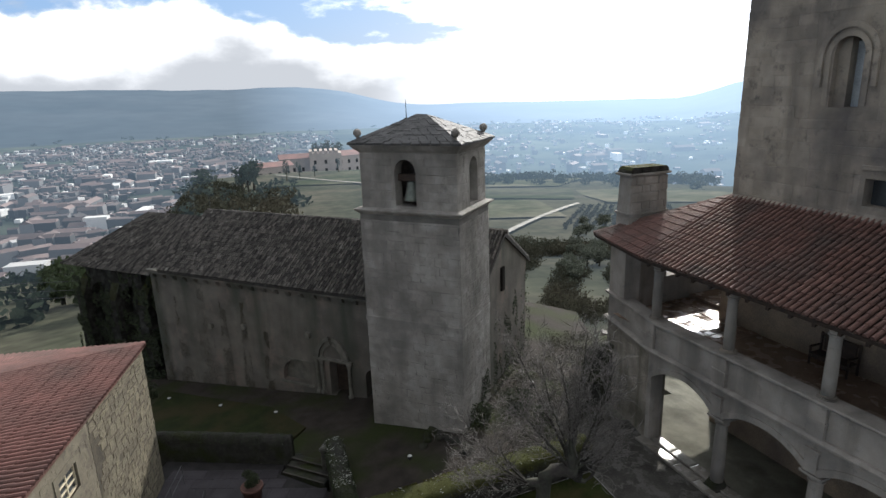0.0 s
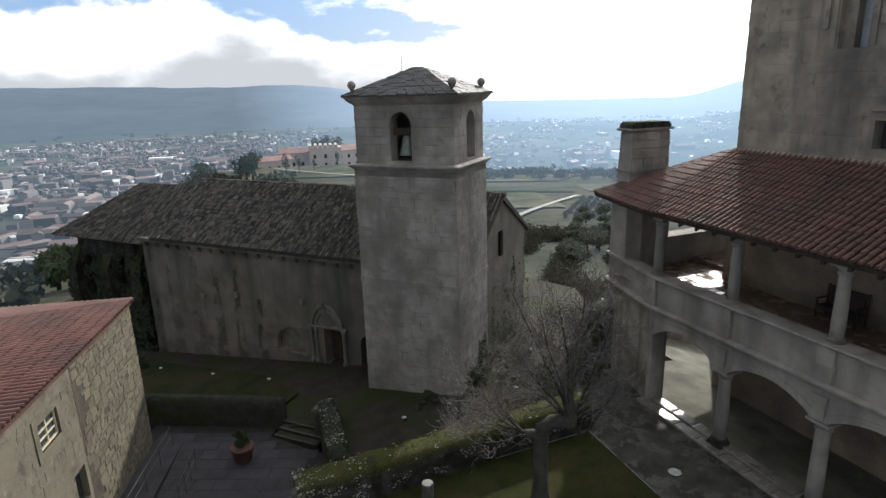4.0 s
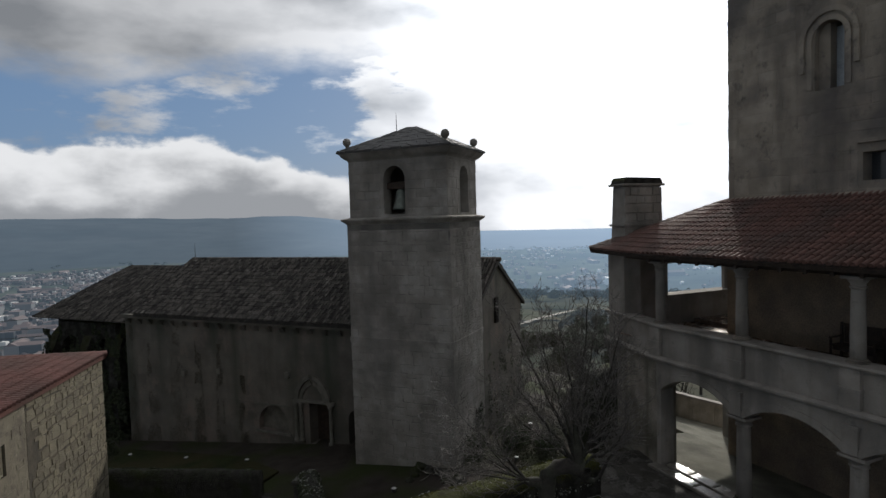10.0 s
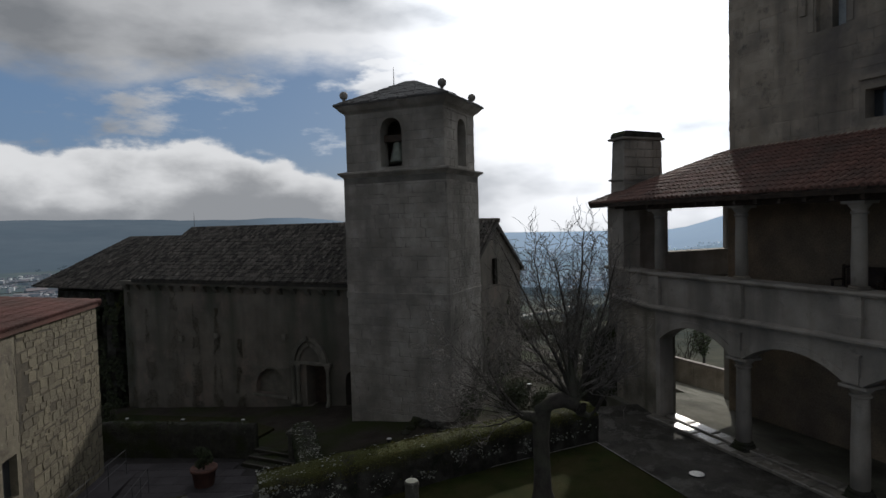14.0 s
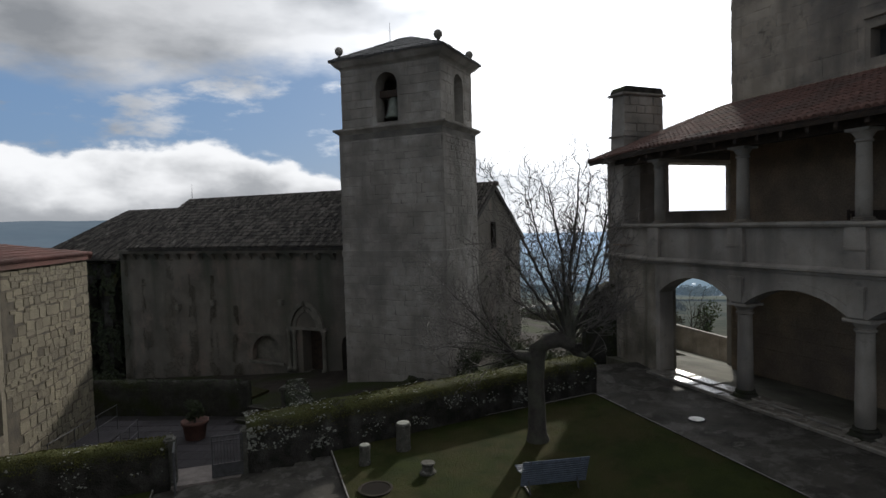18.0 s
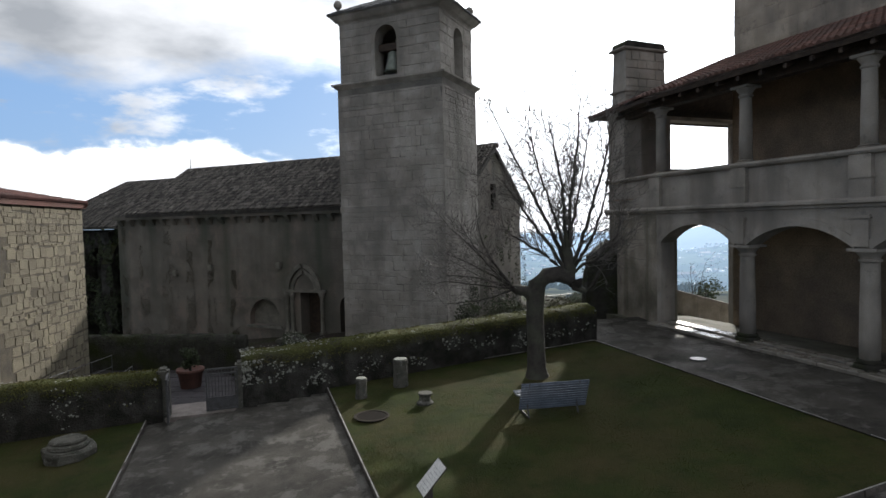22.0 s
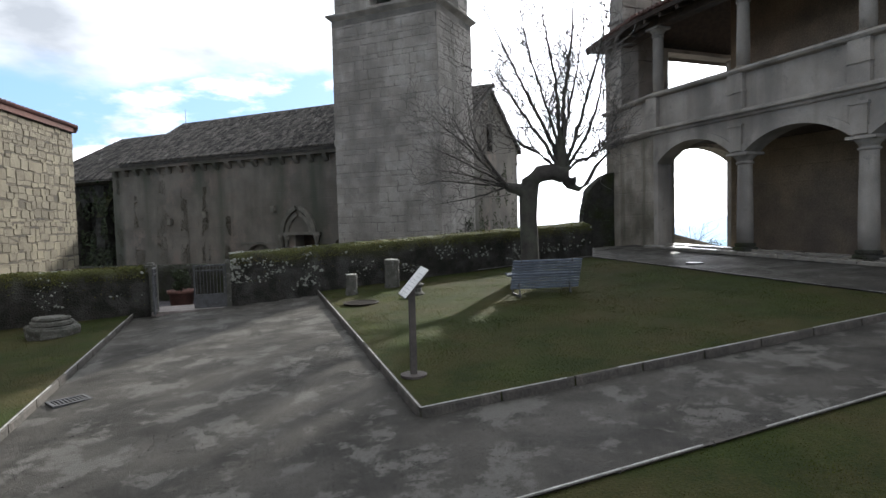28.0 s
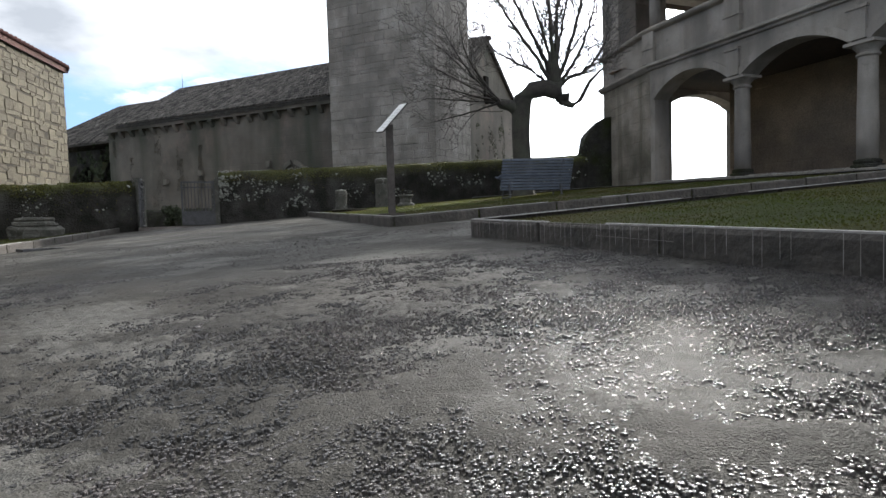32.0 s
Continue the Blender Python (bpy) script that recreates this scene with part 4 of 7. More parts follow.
for u, v in ((-13.0, 21.85), (-8.6, 21.85), (-8.65, 25.0), (-13.0, 25.0)):
    bm = bmesh.new()
    prof = [(0.12, 12.75), (0.12, 12.85), (0.06, 12.93), (0.05, 13.0), (0.08, 13.05)]
    prof += [(0.17 * math.cos(a), 13.21 + 0.17 * math.sin(a)) for a in [radians(-60 + 15 * i) for i in range(10)]] + [(0.02, 13.38)]
    lathe(bm, prof, 16, Matrix.Translation((u, v, 0)))
    part("ball_finial", bm, GRANITE, church, "round stone ball on a short neck", CH, smooth=True)
bm = bmesh.new()
lathe(bm, [(0.03, 13.4), (0.02, 13.8), (0.012, 14.3), (0.004, 14.5)], 6, Matrix.Translation((-11.45, 23.3, 0)))
box(bm, -11.57, -11.33, 23.29, 23.31, 13.7, 13.725)
part("lightning_rod", bm, IRON, church, m=CH)
bm = bmesh.new()
lathe(bm, [(0.018, 7.9), (0.014, 8.6), (0.003, 9.0)], 6, Matrix.Translation((-28.0, 27.8, 0)))
part("lightning_rod", bm, IRON, church, m=CH)
bm = bmesh.new()
lathe(bm, [(0.36, 10.42), (0.37, 10.46), (0.31, 10.58), (0.25, 10.78), (0.22, 11.0), (0.20, 11.14), (0.12, 11.22), (0.05, 11.24)], 20, Matrix.Translation((-10.82, 22.35, 0)))
bell = part("bell", bm, BRONZE, church, "grey-green bronze bell", CH, smooth=True)
bm = bmesh.new()
box(bm, -11.45, -10.35, 22.2, 22.5, 11.24, 11.5)
part("bell_yoke", bm, DARKWOOD, church, m=CH)
masonry("ashlar", church, CH @ Matrix.Translation((0, 21.79, 0)), -13.1, -8.5, -0.6, 9.6, 0.27, 0.52, GRANITE, near=(-10.8, 4), limit=300, proud=0.011, deep=0.06, gap=0.0075, seed=11, wild=0.007, vary=0.55)
masonry("ashlar", church, CH @ Matrix.Translation((-8.49, 0, 0)) @ Matrix.Rotation(radians(90), 4, "Z"), 21.8, 25.1, -0.6, 9.6, 0.29, 0.56, GRANITE, limit=0, proud=0.011, deep=0.06, gap=0.0075, seed=12, wild=0.007, vary=0.55)
masonry("ashlar", church, CH @ Matrix.Translation((0, 21.89, 0)), -13.0, -8.6, 10.12, 12.38, 0.36, 0.7, GRANITE, [(-11.5, -10.3, 10.1, 12.2)], near=(-10, 11), limit=60, proud=0.014, seed=13)
masonry("ashlar", church, CH @ Matrix.Translation((-8.59, 0, 0)) @ Matrix.Rotation(radians(90), 4, "Z"), 21.9, 25.0, 10.12, 12.38, 0.36, 0.7, GRANITE, [(23.1, 24.2, 10.1, 12.2)], limit=0, proud=0.014, seed=14)


def tiles(name, a, b, c, d, material, parent, count, wide, course, near_first=True, jitter=0.012):
    """Roof tiles from the eave a-b up to the top c (over a) and d (over b): the first count are parts, the others joined."""
    ea, eb, ta, tb = [Vector(p) for p in (a, b, c, d)]
    cols = max(2, round((eb - ea).length / wide))
    nrm = (eb - ea).cross(ta - ea).normalized()
    nrm = -nrm if nrm.z < 0 else nrm
    rng = random.Random(cols)
    prof = [(math.cos(math.pi * k / 5), math.sin(math.pi * k / 5)) for k in range(6)]
    unit = [(px * 0.37, 0.0, pz * 0.62 + 0.1) for px, pz in prof] + [(px * 0.30, 1.0, pz * 0.52) for px, pz in prof]
    unit_f = [(k + 1, k, k + 6, k + 7) for k in range(5)] + [tuple(range(6))]
    me = bpy.data.meshes.new("roof_tile")
    me.from_pydata(unit, [], unit_f)
    me.materials.append(material)
    verts, faces, n = [], [], 0
    for c_ in range(cols):
        f = (c_ + 0.5) / cols
        p0, p1 = ea.lerp(eb, f), ta.lerp(tb, f)
        length = (p1 - p0).length
        if length < 0.1:
            continue
        up = (p1 - p0).normalized()
        side = up.cross(nrm).normalized()
        rows = max(1, round(length / course))
        for r in range(rows):
            o = p0 + up * (length * r / rows - 0.04) + side * rng.uniform(-jitter, jitter) + nrm * rng.uniform(0, jitter)
            tw = rng.uniform(-0.03, 0.03)
            s2 = (side * math.cos(tw) + up * math.sin(tw))
            L = length / rows + 0.05
            W = wide * 0.98
            mm = Matrix(((*(s2 * W),), (*(up * L),), (*(nrm * W * 0.8),))).transposed().to_4x4()
            mm.translation = o
            if r * cols + c_ < count or (r < count / cols):
                ob = new("roof_tile", me)
                ob.parent = parent
                ob.matrix_basis = mm
            else:
                base = len(verts)
                verts += [mm @ Vector(q) for q in unit]
                faces += [tuple(base + i for i in g) for g in unit_f]
    if verts:
        raw(name, verts, faces, material, parent, kind="stuff")


tiles("tile_field", CH @ Vector((-8.65, 23.5, 5.34)), CH @ Vector((-28.3, 23.5, 5.34)), CH @ Vector((-8.65, 27.8, 8.0)), CH @ Vector((-28.3, 27.8, 8.0)), TILE_OLD, church, 230, 0.17, 0.31, jitter=0.02)
tiles("tile_field", CH @ Vector((-29.0, 24.05, 4.68)), CH @ Vector((-37.9, 24.05, 4.68)), CH @ Vector((-29.0, 27.8, 7.55)), CH @ Vector((-33.6, 27.8, 7.55)), TILE_OLD, church, 0, 0.17, 0.31, jitter=0.02)
tiles("tile_field", CH @ Vector((-28.3, 32.1, 5.46)), CH @ Vector((-8.65, 32.1, 5.46)), CH @ Vector((-28.3, 27.8, 8.0)), CH @ Vector((-8.65, 27.8, 8.0)), TILE_OLD, church, 0, 0.3, 0.5, jitter=0.02)
bm = bmesh.new()
for i in range(48):
    u = -28.2 + 0.41 * i
    lathe(bm, [(0.13, 0.0), (0.11, 0.44)], 8, CH @ Matrix.Translation((u, 27.8, 7.98)) @ Matrix.Rotation(radians(90), 4, "Y"))
part("ridge_tiles", bm, TILE_OLD, church)

# ---- palace: arcade, gallery, keep ----
palace = thing("palace", Matrix(), "palace wing with a two-storey stone arcade under a red tiled roof", "palace")
COLS = [0.0, 3.45, 6.9, 10.35]
bm = bmesh.new()
bored_wall(bm, -3.4, 14.0, 0.02, 0.62, 0.2, 4.68, [(a + 0.2, a + 3.25, 0.2, 3.62, 0.62 if a < 0 else 0.55) for a in (-3.4, 0.05, 3.5, 6.95, 10.4)] + [(c - 0.15, c + 0.25, 0.2, 3.62, 0.0) for c in COLS])
part("arcade_wall", bm, LIMEWASH, palace, "weathered pale stone arcade with flat arches", PA)
# stone surrounds of the arches
for a in (-3.4, 0.05, 3.5, 6.95):
    bm = bmesh.new()
    ua, ub, zb, rise = a + 0.2, a + 3.25, 3.62, 0.62 if a < 0 else 0.55
    mid, half = (ua + ub) / 2, (ub - ua) / 2
    rad = (half * half + rise * rise) / (2 * rise)
    prev = None
    for i in range(19):
        w = ua + (ub - ua) * i / 18
        an = math.asin((w - mid) / rad)
        pts = [(mid + r * math.sin(an), zb + rise - rad + r * math.cos(an)) for r in (rad - 0.01, rad + 0.2)]
        if prev:
            quad = [prev[0], prev[1], pts[1], pts[0]]
            lo_ = [bm.verts.new((x, -0.035, z)) for x, z in quad]
            hi_ = [bm.verts.new((x, 0.6, z)) for x, z in quad]
            bm.faces.new(lo_)
            for q in (0, 1, 2, 3):
                bm.faces.new((lo_[q], hi_[q], hi_[(q + 1) % 4], lo_[(q + 1) % 4]))
        prev = pts
    bmesh.ops.remove_doubles(bm, verts=bm.verts, dist=0.001)
    bmesh.ops.recalc_face_normals(bm, faces=bm.faces)
    part("arch_ring", bm, LIMEWASH, palace, m=PA)


def column(x, z0, z1, r, upper):
    e = palace
    bm = bmesh.new()
    h = z1 - z0
    prof = [(r, z0 + 0.2 * (0.5 if upper else 1)), (r * 1.02, z0 + h * 0.3), (r * 0.9, z1 - 0.3), (r * 0.9, z1 - 0.28)]
    lathe(bm, prof, 20, Matrix.Translation((x, 0.28, 0)))
    shaft = part("column_shaft", bm, LIMEWASH, e, m=PA, smooth=True)
    bm = bmesh.new()
    k = 0.5 if upper else 1.0
    lathe(bm, [(r * 1.5, z0 + 0.02), (r * 1.55, z0 + 0.06 * k), (r * 1.5, z0 + 0.11 * k), (r * 1.2, z0 + 0.13 * k), (r * 1.3, z0 + 0.18 * k), (r * 1.25, z0 + 0.22 * k), (r, z0 + 0.24 * k)], 20, Matrix.Translation((x, 0.28, 0)))
    if not upper:
        box(bm, x - 0.34, x + 0.34, -0.06, 0.62, z0 - 0.5, z0 + 0.03)
    part("column_base", bm, GRANITE_WARM if upper else WALL_DARK, e, m=PA)
    bm = bmesh.new()
    lathe(bm, [(r * 0.9, z1 - 0.34), (r * 1.12, z1 - 0.31), (r * 1.12, z1 - 0.27), (r * 0.92, z1 - 0.25), (r * 1.0, z1 - 0.2), (r * 1.45, z1 - 0.09), (r * 1.45, z1 - 0.07)], 20, Matrix.Translation((x, 0.28, 0)))
    box(bm, x - r * 1.6, x + r * 1.6, 0.28 - r * 1.6, 0.28 + r * 1.6, z1 - 0.075, z1)
    part("column_capital", bm, LIMEWASH, e, m=PA)


for x in COLS:
    g = PA @ Vector((x, 0.2, 0))
    column(x + 0.05, pave(g.x, g.y) + 0.06, 3.62, 0.22, False)
    bm = bmesh.new()
    box(bm, x - 0.2, x + 0.2, -0.06, 0.03, 3.66, 4.35)
    box(bm, x - 0.24, x + 0.24, -0.09, 0.03, 4.35, 4.42)
    part("spandrel_block", bm, LIMEWASH, palace, m=PA)
for x in [-3.42] + COLS:
    column(x, 5.98, 8.22, 0.18, True)
    bm = bmesh.new()
    box(bm, x - 0.26, x + 0.26, -0.07, 0.45, 4.84, 5.86)
    box(bm, x - 0.29, x + 0.29, -0.1, 0.48, 5.3, 5.38)
    part("pedestal", bm, LIMEWASH, palace, m=PA)
bm = bmesh.new()
extrude_profile(bm, [(0.03, 4.6), (-0.05, 4.62), (-0.07, 4.68), (-0.16, 4.72), (-0.16, 4.78), (-0.06, 4.84), (0.5, 4.84), (0.5, 4.6)], -3.45, 14.0)
part("string_course", bm, LIMEWASH, palace, m=PA)
ends = [-3.42] + COLS + [13.8]
for a, b in zip(ends, ends[1:]):
    bm = bmesh.new()
    box(bm, a + 0.26, b - 0.26, 0.06, 0.36, 4.84, 5.86)
    part("parapet_panel", bm, LIMEWASH, palace, m=PA)
bm = bmesh.new()
extrude_profile(bm, [(0.0, 5.84), (-0.1, 5.87), (-0.14, 5.93), (-0.13, 5.99), (0.5, 6.0), (0.5, 5.84)], -3.5, 14.0)
part("parapet_coping", bm, LIMEWASH, palace, m=PA)
# bent bay beside the first column
BB = PA @ turn_to(-6.9, 0.76, -3.4, 0.0)
bl = math.hypot(3.5, 0.76)
bm = bmesh.new()
bored_wall(bm, 0, bl - 0.02, 0.02, 0.8, -2.0, 4.68, [])
part("pier_wall", bm, PIER, palace, "thick corner pier of stained stone", BB)
masonry("ashlar", palace, BB @ Matrix.Translation((0, 0.015, 0)), 0, bl - 0.05, 0.2, 4.6, 0.44, 0.8, PIER, limit=70, proud=0.004, gap=0.004, seed=21, vary=0.4)
bm = bmesh.new()
box(bm, 0, bl, 0.06, 0.38, 4.8, 5.86)
part("parapet_panel", bm, LIMEWASH, palace, m=BB)
bm = bmesh.new()
extrude_profile(bm, [(0.03, 4.6), (-0.05, 4.62), (-0.16, 4.72), (-0.16, 4.78), (-0.06, 4.84), (0.5, 4.84), (0.5, 4.6)], -0.15, bl)
extrude_profile(bm, [(0.0, 5.84), (-0.1, 5.87), (-0.14, 5.93), (-0.13, 5.99), (0.5, 6.0), (0.5, 5.84)], -0.12, bl)
part("parapet_coping", bm, LIMEWASH, palace, m=BB)
# end wall with its openings towards the valley
EW = PA @ Matrix.Translation((-6.9, 0, 0)) @ Matrix.Rotation(radians(90), 4, "Z")      # x inwards along the end wall, y to the outside
bm = bmesh.new()
bored_wall(bm, 0.76, 10.5, -0.62, 0.0, -3.0, 8.6, [(3.42, 7.22, -0.9, 4.18, 0.52), (3.38, 7.2, 6.4, 8.46, 0.0)])
part("end_wall", bm, LIMEWASH, palace, m=EW)
bm = bmesh.new()
lathe(bm, [(0.16, 6.42), (0.13, 6.5), (0.12, 8.1), (0.17, 8.3), (0.2, 8.42)], 14, Matrix.Translation((7.14, -0.3, 0)))
part("window_shaft", bm, LIMEWASH, palace, m=EW, smooth=True)
bm = bmesh.new()
box(bm, 3.3, 7.3, -0.7, 0.1, 6.36, 6.45)
part("window_sill", bm, LIMEWASH, palace, m=EW)
# floors
bm = bmesh.new()
box(bm, -3.4, 14.0, 0.4, 4.1, 4.5, 5.18)
box(bm, -6.85, -3.4, 1.0, 4.1, 4.92, 5.18)
box(bm, -6.9, -3.75, 4.1, 10, 4.92, 5.18)
part("gallery_floor", bm, FLOOR_TILE, palace, "wet clay-tiled gallery floor", PA)
bm = bmesh.new()
box(bm, -3.4, 14.0, 0.64, 3.96, 4.40, 4.49)
box(bm, -6.25, -3.4, 1.0, 9.9, 4.83, 4.91)
part("arcade_ceiling", bm, DARKWOOD, palace, "dark boarded ceiling of the arcade", PA)
bm = bmesh.new()
box(bm, -6.2, -3.8, 4.75, 9.8, 5.18, 5.34)
part("gallery_step", bm, FLOOR_TILE, palace, m=PA)
bm = bmesh.new()
for xa, xb in ((-6.3, -3.4), (-3.4, 0), (0, 4), (4, 8), (8, 14)):
    rows_ = []
    for x in (xa, xb):
        for y in (0.1, 4.3 if x < -3.3 and xb < -3 else 4.1):
            g = PA @ Vector((x, y, 0))
            f0 = PA @ Vector((x, 0.3, 0))
            rows_.append((g.x, g.y, min(pave(f0.x, f0.y), 0.7) + 0.05 - 0.115 * max(0, y - 0.5)))
    tops = [bm.verts.new(rows_[i]) for i in (0, 2, 3, 1)]
    lows = [bm.verts.new((rows_[i][0], rows_[i][1], -1.2)) for i in (0, 2, 3, 1)]
    bm.faces.new(tops)
    for q in range(4):
        bm.faces.new((tops[q], lows[q], lows[(q + 1) % 4], tops[(q + 1) % 4]))
bmesh.ops.recalc_face_normals(bm, faces=bm.faces)
part("arcade_floor", bm, EARTH_PALE, palace, "pale worn flagstone floor", None)
rng = random.Random(17)
shape = worn_block(66, 0.004)
for i in range(12):
    for j in range(11):
        x, y = -6.0 + 0.36 * i, 0.6 + 0.36 * j
        if x > -3.9 and y > 3.9:
            continue
        ob = new("floor_tile", piece_mesh("floor_tile", shape, FLOOR_TILE))
        ob.parent = palace
        ob.matrix_basis = PA @ Matrix.Translation((x, y, 5.185)) @ Matrix.Rotation(rng.gauss(0, 0.05), 4, "X") @ Matrix.Rotation(rng.gauss(0, 0.05), 4, "Y") @ Matrix.Rotation(radians(-90), 4, "X") @ Matrix.Diagonal((0.35, 0.03, 0.35, 1))
WET_STONE = mat("wet_threshold_stone", (0.20, 0.185, 0.16), 0.5, (0.13, 0.12, 0.105), 2.5, bump=0.4, bscale=40, rnd=0.15, wet=(1.1, 0.40, 0.55, 0.2), depth=0.006)
slab_shape = worn_block(68, 0.008)
for i in range(14):
    for y, wide in ((-0.12, 0.46), (0.36, 0.44)):
        x = -3.0 + 1.02 * i + (0.4 if y > 0 else 0)
        g = PA @ Vector((x, y, 0))
        ob = new("threshold_slab", piece_mesh("threshold_slab", slab_shape, WET_STONE))
        ob.parent = palace
        ob.matrix_basis = PA @ Matrix.Translation((x, y, pave(g.x, g.y) + (0.055 if y < 0 else 0.075))) @ Matrix.Rotation(-math.atan2(pave(*(PA @ Vector((x + 1, y, 0))).to_2d()) - pave(g.x, g.y), 1), 4, "Y") @ Matrix.Rotation(radians(-90), 4, "X") @ Matrix.Diagonal((1.0, 0.1, wide, 1))
# keep
bm = bmesh.new()
bored_wall(bm, -3.78, 14.0, 4.1, 5.0, -1, 30, [(-0.35, 0.62, 13.85, 15.55, 0.5), (1.2, 2.6, 10.78, 11.66, 0.0)])
box(bm, -3.78, -2.9, 5.0, 14, -1, 30)
part("keep_wall", bm, GRANITE_WARM, palace, "tall keep of warm weathered granite", PA)
bm = bmesh.new()
box(bm, -2.9, 14, 6.4, 6.5, 10.4, 30)
part("keep_inner_wall", bm, BLACK, palace, m=PA)
bm = bmesh.new()
box(bm, -0.2, 0.5, 4.62, 4.66, 13.85, 15.9)
part("lancet_glass", bm, PALE_GLASS, palace, "pale glass in a tall lancet window", PA)
bm = bmesh.new()
box(bm, -0.35, 0.05, 4.3, 4.61, 13.85, 16.0)
part("lancet_reveal", bm, GRANITE_WARM, palace, m=PA)
for rr, dp in ((0.98, 0.07), (0.72, 0.035)):
    bm = bmesh.new()
    prev = None
    cx, spring = 0.13, 15.45
    path = [(cx - rr, 13.9 + (0.6 if rr > 0.9 else 0))] + [(cx - rr * math.cos(radians(9 * i)), spring + rr * 1.05 * math.sin(radians(9 * i))) for i in range(21)] + [(cx + rr, 13.9 + (0.6 if rr > 0.9 else 0))]
    for (x, z) in path:
        k = (rr - 0.16) / rr
        pts = [(cx + (x - cx) * k, spring + (z - spring) * (k if z > spring else 1)), (x, z)]
        if prev:
            quad = [prev[0], prev[1], pts[1], pts[0]]
            lo_ = [bm.verts.new((px, 4.1 - dp, pz)) for px, pz in quad]
            hi_ = [bm.verts.new((px, 4.12, pz)) for px, pz in quad]
            bm.faces.new(lo_)
            for q in range(4):
                bm.faces.new((lo_[q], hi_[q], hi_[(q + 1) % 4], lo_[(q + 1) % 4]))
        prev = pts
    bmesh.ops.recalc_face_normals(bm, faces=bm.faces)
    part("window_arch", bm, GRANITE_WARM, palace, m=PA)
bm = bmesh.new()
box(bm, 1.2, 2.6, 4.55, 4.6, 10.78, 11.66)
part("keep_window", bm, GLASS, palace, "small dark glazed window", PA)
bm = bmesh.new()
box(bm, 1.05, 2.8, 4.0, 4.12, 11.95, 12.08)
part("drip_mould", bm, GRANITE_WARM, palace, m=PA)
masonry("ashlar", palace, PA @ Matrix.Translation((0, 4.09, 0)), -3.78, 8.5, 10.3, 19.0, 0.46, 0.85, GRANITE_WARM,
        [(-1.0, 1.25, 13.7, 16.7), (1.05, 2.75, 10.6, 12.1)], near=(-0.5, 13), limit=280, proud=0.004, deep=0.03, gap=0.002, seed=31, vary=0.5)
masonry("ashlar", palace, PA @ Matrix.Translation((-3.79, 0, 0)) @ Matrix.Rotation(radians(-90), 4, "Z"), -9.0, -4.1, 10.0, 19.0, 0.46, 0.85, GRANITE_WARM, limit=0, proud=0.025, seed=32)
# inner walls of gallery and arcade
bm = bmesh.new()
box(bm, -3.76, 14.0, 3.98, 4.09, 0.2, 4.5)
box(bm, -3.76, 14.0, 3.98, 4.09, 5.18, 9.95)
part("inner_wall", bm, OCHRE_WALL, palace, "stained ochre render of the inner wall", PA)
masonry("ashlar", palace, PA @ Matrix.Translation((0, 3.975, 0)), -3.7, 9.0, 0.9, 4.4, 0.5, 0.9, OCHRE_WALL, limit=90, near=(2, 2), proud=0.01, seed=33)
# high-backed wooden bench in the gallery
settle = thing("wooden_settle", PA @ Matrix.Translation((1.36, 3.64, 5.185)), "dark high-backed wooden bench against the gallery wall", "bench")
for nm, pieces in (("seat", ((-0.66, 0.66, -0.3, 0.22, 0.40, 0.45),)), ("back_panel", ((-0.55, -0.06, 0.235, 0.265, 0.47, 0.98), (0.06, 0.55, 0.235, 0.265, 0.47, 0.98))),
                   ("back_rail", ((-0.62, 0.62, 0.22, 0.28, 0.98, 1.07), (-0.06, 0.06, 0.225, 0.275, 0.47, 0.98))), ("seat_rail", ((-0.6, 0.6, -0.28, -0.25, 0.28, 0.40),)),
                   ("arm", ((-0.7, -0.62, -0.32, 0.22, 0.63, 0.68),)), ("arm", ((0.62, 0.7, -0.32, 0.22, 0.63, 0.68),)),
                   ("front_leg", ((-0.69, -0.63, -0.3, -0.24, 0.0, 0.63),)), ("front_leg", ((0.63, 0.69, -0.3, -0.24, 0.0, 0.63),)),
                   ("back_post", ((-0.69, -0.62, 0.22, 0.28, 0.0, 1.1),)), ("back_post", ((0.62, 0.69, 0.22, 0.28, 0.0, 1.1),))):
    bm = bmesh.new()
    for b_ in pieces:
        box(bm, *b_)
    bmesh.ops.bevel(bm, geom=bm.edges[:], offset=0.008, segments=1, affect="EDGES")
    part(nm, bm, DARKWOOD, settle)
# roof
ridge_z, eave_z = 10.32, 8.48
E0, E1, E2 = (-7.45, 0.25, eave_z), (-3.55, -0.6, eave_z), (14.0, -0.6, eave_z)
T1, T2 = (-3.78, 4.1, ridge_z), (14.0, 4.1, ridge_z)
NB = (-7.45, 10.0, eave_z)
NT = (-3.78, 10.0, ridge_z)
pw = {k: PA @ Vector(v) for k, v in dict(E0=E0, E1=E1, E2=E2, T1=T1, T2=T2, NB=NB, NT=NT).items()}
bm = bmesh.new()
bm.faces.new([bm.verts.new(pw[k]) for k in ("E2", "E1", "T1", "T2")])
bm.faces.new([bm.verts.new(pw[k]) for k in ("E1", "E0", "T1")])
bm.faces.new([bm.verts.new(pw[k]) for k in ("E0", "NB", "NT", "T1")])
bmesh.ops.recalc_face_normals(bm, faces=bm.faces)
bmesh.ops.solidify(bm, geom=bm.faces[:], thickness=0.12)
part("roof_boarding", bm, DARKWOOD, palace, "dark boarded roof under the tiles")
up = Vector((0, 0, 0.05))
tiles("tile_field", pw["E2"] + up, pw["E1"] + up, pw["T2"] + up, pw["T1"] + up, TILE_RED, palace, 260, 0.205, 0.38)
